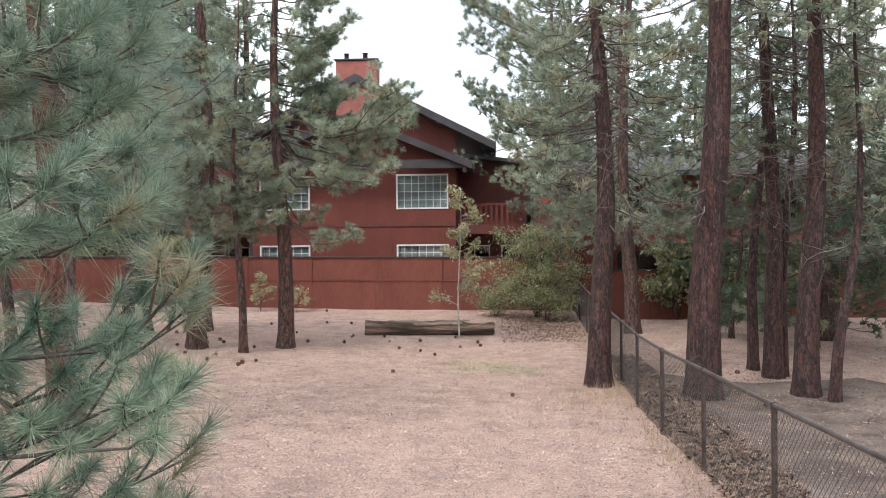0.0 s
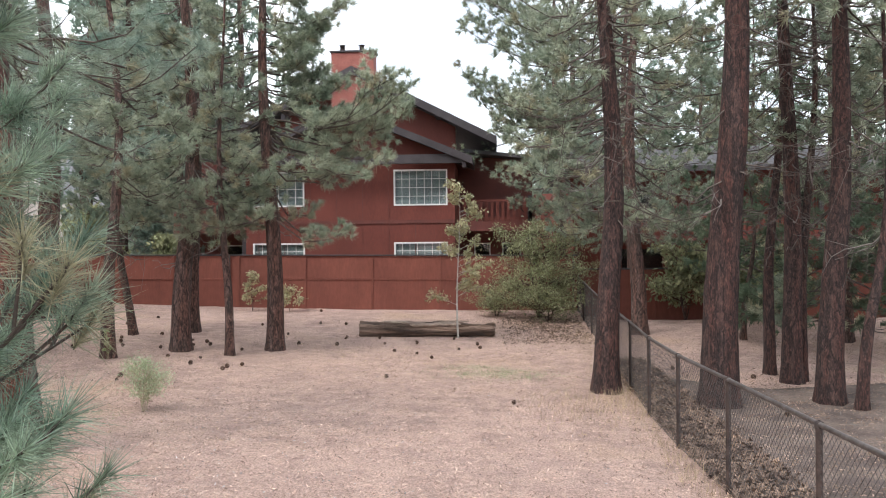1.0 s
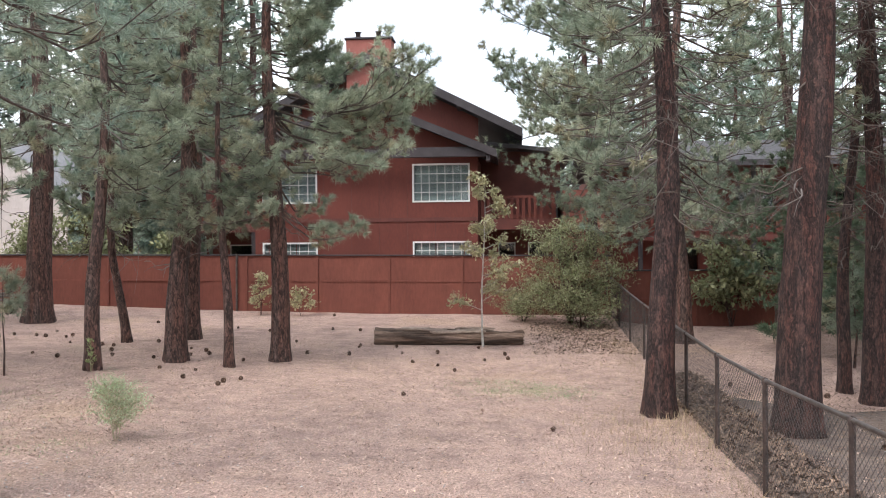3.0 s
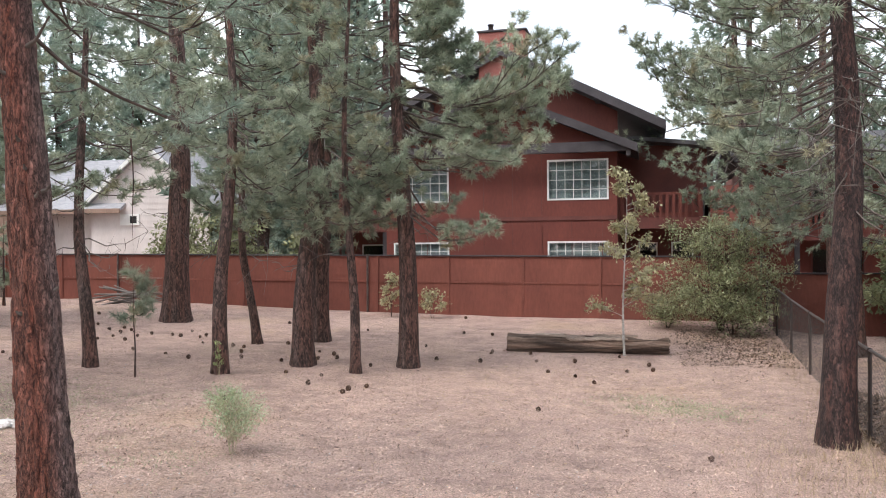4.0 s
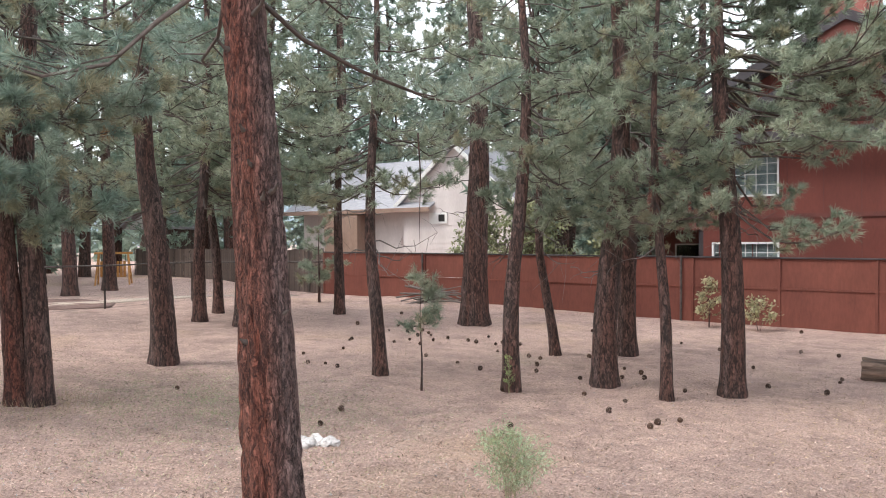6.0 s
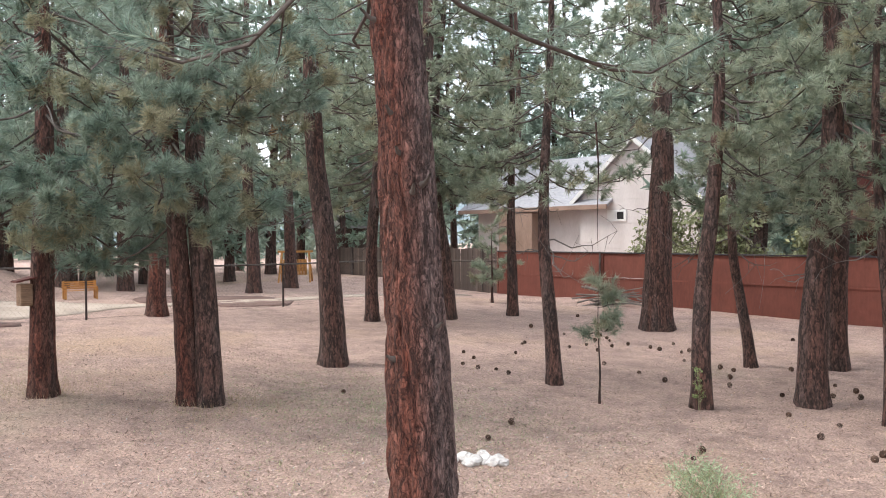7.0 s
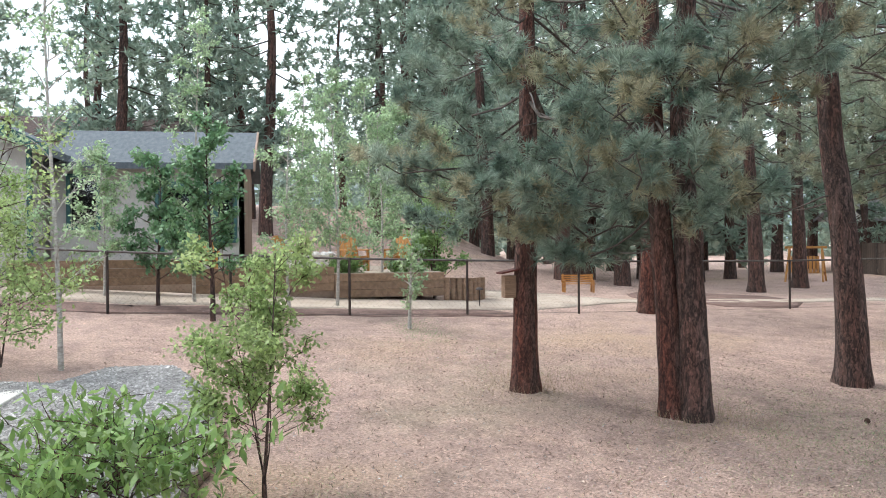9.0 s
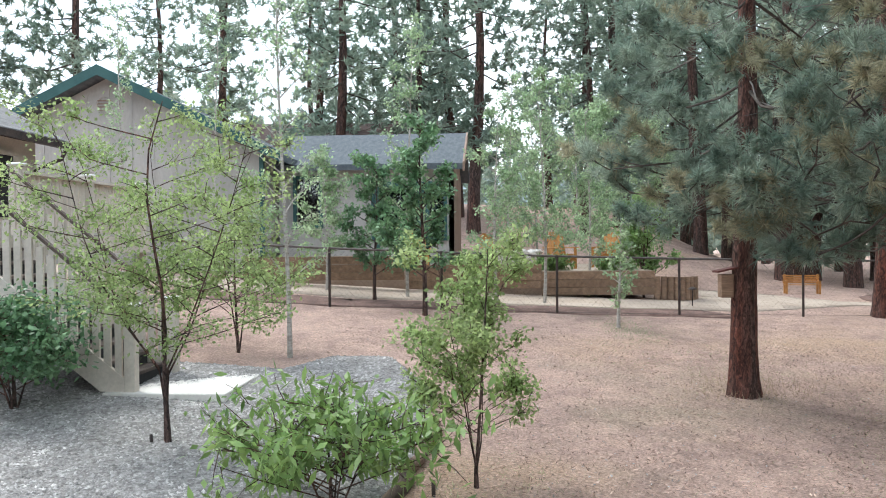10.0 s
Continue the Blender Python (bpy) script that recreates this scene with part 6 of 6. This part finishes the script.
lying_log()
rock_pile()
scatter_cones()
CHIP_DARK = surface("dark_litter_chip", (0.10, 0.065, 0.05), (0.26, 0.18, 0.13), 3.0, rough=0.9, bump=0.0, fine=9, spread=0.3, island=0.4)
litter("dry_needle_litter", 105000, CHIP, 0.025, 0.085, 0.015, (-22, 10, 5, 31.2), "loose dry pine needles and chips on the soil", "needle litter", 1, dense=(-4, 14, 5, 4.5))
litter("dark_litter", 40000, CHIP_DARK, 0.02, 0.07, 0.013, (-22, 10, 5, 31.2), "scattered dark bark crumbs on the soil", "needle litter", 2, dense=(-6, 15, 6, 5))
CHIP_STRAW = surface("straw_chip", (0.36, 0.25, 0.14), (0.56, 0.42, 0.26), 3.0, rough=0.9, bump=0.0, fine=9, spread=0.3, island=0.4)
litter("straw_litter", 16000, CHIP_STRAW, 0.02, 0.07, 0.012, (-14, 3, 12, 29), "straw-coloured dry grass bits on the soil", "needle litter", 6, dense=(-1.0, 20.5, 2.6, 2.0))
CHIP_MID = surface("brown_chip", (0.20, 0.13, 0.10), (0.42, 0.31, 0.25), 3.0, rough=0.9, bump=0.0, fine=9, spread=0.3, island=0.5)
litter("bark_crumbs", 22000, CHIP_MID, 0.03, 0.08, 0.016, (-19, -6, 5.5, 17), "brown bark crumbs and leaf bits on the soil", "needle litter", 7)
litter("shade_litter", 26000, CHIP_DARK, 0.03, 0.09, 0.02, (2.75, 12, 6, 30), "dark leaf litter beyond the wire fence", "leaf litter", 4, dense=(4.8, 13, 1.6, 4.5))
litter("pale_chips", 9000, PEBBLE, 0.015, 0.04, 0.02, (-20, 10, 5, 31), "small pale stones and chips on the soil", "stones", 5, dense=(-8, 11, 4, 4))
litter("fallen_twigs", 700, TWIG, 0.1, 0.3, 0.014, (-20, 10, 6, 31), "fallen twigs on the soil", "twigs", 6, 0.02, 0.08)
litter("fallen_sticks", 420, DEAD, 0.18, 0.7, 0.026, (2.8, 8.5, 6, 26), "fallen grey sticks beyond the wire fence", "sticks", 8, 0.03, 0.1)
litter("leaf_drift", 9000, CHIP_DARK, 0.05, 0.13, 0.05, (2.5, 3.5, 6, 21), "drift of dark leaves along the wire fence", "leaf litter", 9, 0.07, 0.5)
litter("bush_leaves", 5000, CHIP_DARK, 0.04, 0.1, 0.04, (0.2, 2.7, 23.5, 29.5), "dark leaves on the soil near the juniper", "leaf litter", 10, 0.03, 0.4, (1.7, 26.8, 0.7, 1.6))
blades("grass_patch", [(-11.5, 15.3, 4.2, 3.0, 17000), (-10.8, 8.3, 1.2, 0.8, 900), (-17.5, 11.5, 2.5, 2, 1600), (-9, 12.5, 2.5, 1.5, 1500)], GRASS, 0.04, 0.02, "thin green grass patches in the litter", 21, 1.3)
blades("green_tuft_patch", [(0.1, 18.8, 1.2, 0.8, 3000), (-0.6, 19.6, 0.8, 0.5, 700), (-20.2, 10.9, 1.7, 0.6, 1500), (-6.2, 13.4, 0.8, 0.5, 350), (-11.0, 15.2, 3.0, 1.6, 3500)], GRASS_GREEN, 0.05, 0.013, "short pale green grass growing through the litter", 23, 0.7)
blades("straw_grass", [(2.3, 11.5, 0.25, 3, 400), (2.3, 16.5, 0.5, 3, 1100), (2.4, 23, 0.5, 5, 600), (1.5, 15.5, 1.2, 2, 800), (-15.2, 11.9, 1.0, 1.0, 400), (-13.2, 13.6, 1.0, 1.0, 400)], STRAW, 0.16, 0.008, "dry straw-coloured grass along the fence", 22)


def gravel_stones():
    """Loose pebbles over the gravel bed, thrown by chance inside its outline."""
    rng = np.random.default_rng(9)
    n = 26000
    x, y = rng.uniform(-16.4, -8.0, n), rng.uniform(0.5, 7.5, n)
    inside = np.zeros(n, bool)
    for (x0, y0), (x1, y1) in zip(GRAVEL_AREA, GRAVEL_AREA[1:] + GRAVEL_AREA[:1]):
        cross = ((y0 > y) != (y1 > y)) & (x < (x1 - x0) * (y - y0) / (y1 - y0 + 1e-9) + x0)
        inside ^= cross
    x, y = x[inside], y[inside]
    n = len(x)
    z = ground_z(x, y) + np.array([0.035 * noise.noise(Vector((a, b, 0)) * 0.7) for a, b in zip(x, y)]) + 0.032
    c = np.stack([x, y, z], 1)
    r = rng.uniform(0.012, 0.03, (n, 1))
    a = rng.uniform(0, 6.283, n)
    e = [np.stack([np.cos(a + k * 2.094), np.sin(a + k * 2.094), rng.uniform(-0.2, 0.2, n)], 1) * r * rng.uniform(0.7, 1.2, (n, 1)) for k in range(3)]
    top = c + np.stack([rng.normal(0, 0.3, n), rng.normal(0, 0.3, n), np.ones(n)], 1) * r * 0.7
    v = np.stack([c + e[0], c + e[1], c + e[2], top], 1).reshape(-1, 3)
    b = np.arange(n)[:, None] * 4
    f = np.concatenate([b + np.array([[0, 1, 3]]), b + np.array([[1, 2, 3]]), b + np.array([[2, 0, 3]])])
    tagged(part("gravel_stones", mesh_from("gravel_stones", v, f), PEBBLE), "loose grey crushed stones", "gravel", kind="stuff")


gravel_stones()


# ---- west side: stairs, deck, planter, garden furniture ----
def concrete_pad():
    z = float(ground_z(-14, 4.4))
    ob = part("concrete_pad", boxes((-14.75, -13.2, 3.45, 5.0, z - 0.1, z + 0.06), bevel=0.012), CONCRETE)
    tagged(ob, "pale concrete landing pad at the stair foot", "concrete pad")
    return z + 0.06


def deck_and_stairs(z0):
    top, n = 3.2, 11
    rise, run = (top - z0) / n, 0.225
    y_foot = 3.66
    s = thing("stairs", (0, 0, 0), "cream-painted wooden stairs with dark treads leading to the deck", "stairs")
    for k in range(n - 1):
        z, y = z0 + (k + 1) * rise, y_foot - k * run
        part("tread", boxes((-14.62, -13.4, y - run - 0.02, y + 0.02, z - 0.045, z), bevel=0.006), GREY_WOOD, s, "dark weathered tread")
        # black fillers between treads imitate the shade of an open stair
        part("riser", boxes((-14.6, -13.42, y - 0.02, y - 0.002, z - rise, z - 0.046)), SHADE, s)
    y_top = y_foot - (n - 1) * run
    for x in (-14.68, -13.34):
        bm = bmesh.new()
        prism(bm, [(y_foot + 0.03, z0), (y_foot + 0.03, z0 + 0.16), (y_top, top), (y_top, top - 0.42), (y_foot - 0.28, z0)], x - 0.03, x + 0.03, "x")
        part("stringer", bm, CREAM, s)
        slope = (top - z0 - rise) / (y_foot - y_top)
        newel = part("newel", boxes((x - 0.07, x + 0.07, y_foot + 0.04, y_foot + 0.18, z0 - 0.02, z0 + 1.05), bevel=0.01), CREAM, s)
        part("newel_cap", boxes((x - 0.1, x + 0.1, y_foot + 0.01, y_foot + 0.21, z0 + 1.052, z0 + 1.1), bevel=0.015), WHITE, newel)
        rail = bmesh.new()
        prism(rail, [(y_foot + 0.04, z0 + 1.0), (y_foot + 0.04, z0 + 1.05), (y_top, top + 0.97), (y_top, top + 0.92)], x - 0.04, x + 0.04, "x")
        part("handrail", rail, GREY_WOOD, s, "weathered brown handrail")
        for k in range(16):
            y = lerp(y_foot - 0.05, y_top + 0.05, k / 15)
            zb = z0 + 0.1 + (y_foot - y) * slope
            part("baluster", boxes((x - 0.02, x + 0.02, y - 0.045, y + 0.045, zb, zb + 0.86)), CREAM, s)
    d = thing("deck", (0, 0, 0), "raised cream wooden deck with board railing", "deck")
    for k in range(18):
        part("deck_board", boxes((-19.3 + k * 0.33, -18.98 + k * 0.33, -1.1, 1.45, top - 0.04, top)), TAN, d)
    part("rim_joist", boxes((-19.3, -13.3, 1.452, 1.5, top - 0.3, top - 0.002)), CREAM, d)
    for x in (-19.2, -17.05, -14.95):
        zg = float(ground_z(x, 1.4))
        p = part("post", boxes((x - 0.075, x + 0.075, 1.3, 1.45, zg - 0.1, top + 1.0), bevel=0.008), CREAM, d)
        part("post_cap", boxes((x - 0.11, x + 0.11, 1.265, 1.485, top + 1.002, top + 1.05), bevel=0.02), WHITE, p)
    part("top_rail", boxes((-19.2, -14.95, 1.3, 1.46, top + 0.9, top + 0.94)), CREAM, d)
    for k in range(34):
        x = lerp(-19.05, -15.1, k / 33)
        part("picket", boxes((x - 0.045, x + 0.045, 1.36, 1.385, top + 0.05, top + 0.9)), CREAM, d)


deck_and_stairs(concrete_pad())


def planter():
    t = thing("planter_bed", (0, 0, 0), "long raised bed of brown timbers beside the path", "planter")
    for i, (x0, y0, x1, y1) in enumerate([(-23.75, 2.0, -24.0, 6.0), (-24.0, 6.0, -24.2, 9.4), (-24.2, 9.4, -24.4, 12.2)]):
        ln, tr = math.hypot(x1 - x0, y1 - y0), math.degrees(math.atan2(y1 - y0, x1 - x0))
        for k in range(3):
            part("timber", boxes((0.004, ln - 0.004, -0.05, 0.05, k * 0.2 + 0.003, k * 0.2 + 0.197), bevel=0.008), TIMBER, t, at=pose(x0, y0, float(ground_z(x0, y0)) + 0.02, 0, 0, tr))
    for k in range(11):
        a = k * 0.15
        x, y = -24.42 - 1.1 * (1 - math.cos(a)), 12.27 + 1.15 * math.sin(a)
        part("edge_log", tubes([([(x, y, float(ground_z(x, y)) - 0.1), (x, y, float(ground_z(x, y)) + 0.6)], [0.085, 0.08]), ([(x, y, float(ground_z(x, y)) + 0.595), (x, y, float(ground_z(x, y)) + 0.605)], [0.08, 0.004])], 10), TIMBER, t)
    z = float(ground_z(-24.5, 7)) + 0.5
    part("soil", boxes((-31, -24.46, 1.8, 12.15, z - 0.6, z)), PATH, t, "pale sandy patio fill")
    return z


def adirondack(m, group="orange garden chairs"):
    t = thing("garden_chair", m, "orange-stained slatted wooden garden chair", "chair", group)
    for x in (-0.3, 0.3):
        part("leg", boxes((x - 0.02, x + 0.02, 0.28, 0.38, 0, 0.55)), ORANGE, t)
        part("back_leg", boxes((-0.02, 0.02, -0.45, 0.45, -0.05, 0.05)), ORANGE, t, at=pose(x, -0.05, 0.2, 14))
        part("armrest", boxes((x - 0.07, x + 0.07, -0.35, 0.45, 0.55, 0.58), bevel=0.008), ORANGE, t)
    for k in range(6):
        part("seat_slat", boxes((-0.28, 0.28, -0.2 + k * 0.095, -0.12 + k * 0.095, 0.27 + k * 0.022, 0.29 + k * 0.022)), ORANGE, t)
    for k in range(6):
        x = -0.25 + k * 0.1
        part("back_slat", boxes((x - 0.042, x + 0.042, -0.012, 0.012, 0.0, 0.82 - abs(x) * 0.6)), ORANGE, t, at=pose(0, -0.22, 0.26, 22))
    return t


patio = planter()
first = adirondack(pose(-26.2, 10.0, patio, 0, 0, -70))
for x, y, a in ((-27.2, 11.4, -120), (-26.0, 6.1, -80), (-27.8, 8.3, -40)):
    copy_thing(first, pose(x, y, patio, 0, 0, a))


def fire_table():
    t = thing("stone_fire_pit", (-26.6, 8.9, patio), "low pale stone fire pit on the patio", "fire pit")
    rng = random.Random(4)
    for c in range(4):
        for k in range(14):
            a = (k + 0.5 * (c % 2)) / 14 * 6.283
            part("stone", stone_mesh(k + c * 20, 0.11), STONE, t, at=pose(math.cos(a) * 0.55, math.sin(a) * 0.55, 0.06 + c * 0.13, 0, 0, rng.uniform(0, 360)))


fire_table()


def bench(m):
    t = thing("garden_bench", m, "orange-stained wooden bench beside the path", "bench")
    for k in range(4):
        part("seat_slat", boxes((-0.8, 0.8, -0.2 + k * 0.11, -0.11 + k * 0.11, 0.42, 0.45)), ORANGE, t)
        part("back_slat", boxes((-0.8, 0.8, -0.27, -0.25, 0.5 + k * 0.1, 0.57 + k * 0.1)), ORANGE, t)
    for x in (-0.72, 0.72):
        part("leg", boxes((x - 0.04, x + 0.04, 0.1, 0.18, 0, 0.62), (x - 0.04, x + 0.04, -0.3, -0.22, 0, 0.9), (x - 0.04, x + 0.04, -0.22, 0.18, 0.58, 0.62)), ORANGE, t)


bench(Matrix.Translation(on_ground(-29.3, 17.5)) @ Matrix.Rotation(radians(-95), 4, "Z") @ Matrix.Scale(0.66, 4))


def swing_frame():
    p = on_ground(-34.6, 29.1)
    t = thing("garden_swing", Matrix.Translation(p) @ Matrix.Rotation(radians(50), 4, "Z") @ Matrix.Scale(0.8, 4), "orange wooden A-frame garden swing seat", "swing")
    for x in (-0.85, 0.85):
        for s in (-1, 1):
            part("frame_leg", tubes([([(x * 1.05, s * 0.7, -0.05), (x * 0.9, s * 0.06, 1.72)], [0.055, 0.05])], 6), ORANGE, t)
        part("cross_brace", boxes((x - 0.03, x + 0.03, -0.5, 0.5, 0.5, 0.58)), ORANGE, t)
    part("top_beam", boxes((-1.0, 1.0, -0.06, 0.06, 1.68, 1.8), bevel=0.01), ORANGE, t)
    seat = part("seat", boxes((-0.65, 0.65, -0.25, 0.25, 0.42, 0.46)), ORANGE, t)
    for k in range(8):
        x = -0.6 + k * 0.171
        part("back_slat", boxes((x - 0.065, x + 0.065, -0.3, -0.27, 0.46, 1.3)), ORANGE, seat)
    for x in (-0.62, 0.62):
        part("chain", tubes([([(x, 0.2, 0.46), (x, 0, 1.68)], [0.012, 0.012])], 5), STEEL, seat)


swing_frame()


def birdhouse():
    # on the trunk of the single pine, towards the planter
    t = thing("birdhouse", (-14.93, 11.455, 2.46), "small weathered wooden birdhouse on a pine trunk", "birdhouse")
    t.rotation_euler = (0, 0, radians(4))
    part("body", boxes((-0.08, 0.09, -0.1, 0.07, -0.2, 0.12), bevel=0.006), TIMBER, t)
    part("roof", prism(bmesh.new(), [(-0.16, 0.14), (0.12, 0.2), (0.12, 0.225), (-0.16, 0.165)], -0.12, 0.13, "x"), RED_TRIM, t)
    part("entrance", tubes([([(0.098, -0.01, 0.02), (0.104, -0.01, 0.02)], [0.025, 0.024])], 12), SHADE, t)


birdhouse()


def path_light(x, y):
    t = thing("path_light", on_ground(x, y), "small dark mushroom path light", "path light", "lights along the path")
    part("stake", tubes([([(0, 0, -0.1), (0, 0, 0.42)], [0.015, 0.015])], 8), STEEL, t)
    part("cap", tubes([([(0, 0, 0.40), (0, 0, 0.43), (0, 0, 0.47)], [0.1, 0.095, 0.01])], 14), STEEL, t)


path_light(-23.4, 12.9)
path_light(-14.6, 1.9)


def edging_logs():
    for k, (x0, y0, x1, y1, r) in enumerate([(-9.6, 7.35, -11.2, 7.5, 0.07), (-11.25, 7.5, -12.7, 7.62, 0.06)]):
        a, b = on_ground(x0, y0) + Vector((0, 0, 0.05)), on_ground(x1, y1) + Vector((0, 0, 0.05))
        n = 12
        pts = [a.lerp(b, i / n) + Vector((0, 0.03 * math.sin(i), 0.01 * math.sin(i * 1.7))) for i in range(n + 1)]
        ob = part("edging_log", tubes([(pts, [r * (1 + 0.12 * math.sin(i * 2.3)) for i in range(n + 1)])], 12), LOG)
        tagged(ob, "thin weathered log edging the gravel", "log", "logs edging the gravel")


edging_logs()


def stake(x, y, h):
    ob = part("garden_stake", tubes([([on_ground(x, y, 0.1), on_ground(x, y) + Vector((0.01, 0, h)), on_ground(x, y) + Vector((0.01, 0, h + 0.01))], [0.018, 0.018, 0.004])], 8), STEEL)
    tagged(ob, "short dark irrigation stake in the soil", "stake", "irrigation stakes")


for spot in ((-10.5, 7.75, 0.16), (-11.6, 4.75, 0.1)):
    stake(*spot)


def brush_heap():
    t = thing("brush_heap", on_ground(-18.0, 30.4), "heap of pale dead branches by the fence", "brush heap")
    rng = np.random.default_rng(5)
    for k in range(26):
        a = rng.uniform(-0.5, 0.5) + 0.3
        c = np.array([rng.normal(0, 0.5), rng.normal(0, 0.3), rng.uniform(0.03, 0.45)])
        d = np.array([math.cos(a), math.sin(a), rng.normal(0, 0.15)]) * rng.uniform(0.4, 1.0)
        part("branch", tubes([([c - d, c + rng.normal(0, 0.05, 3), c + d], [0.03, 0.025, 0.012])], 5), DEAD, t)


brush_heap()
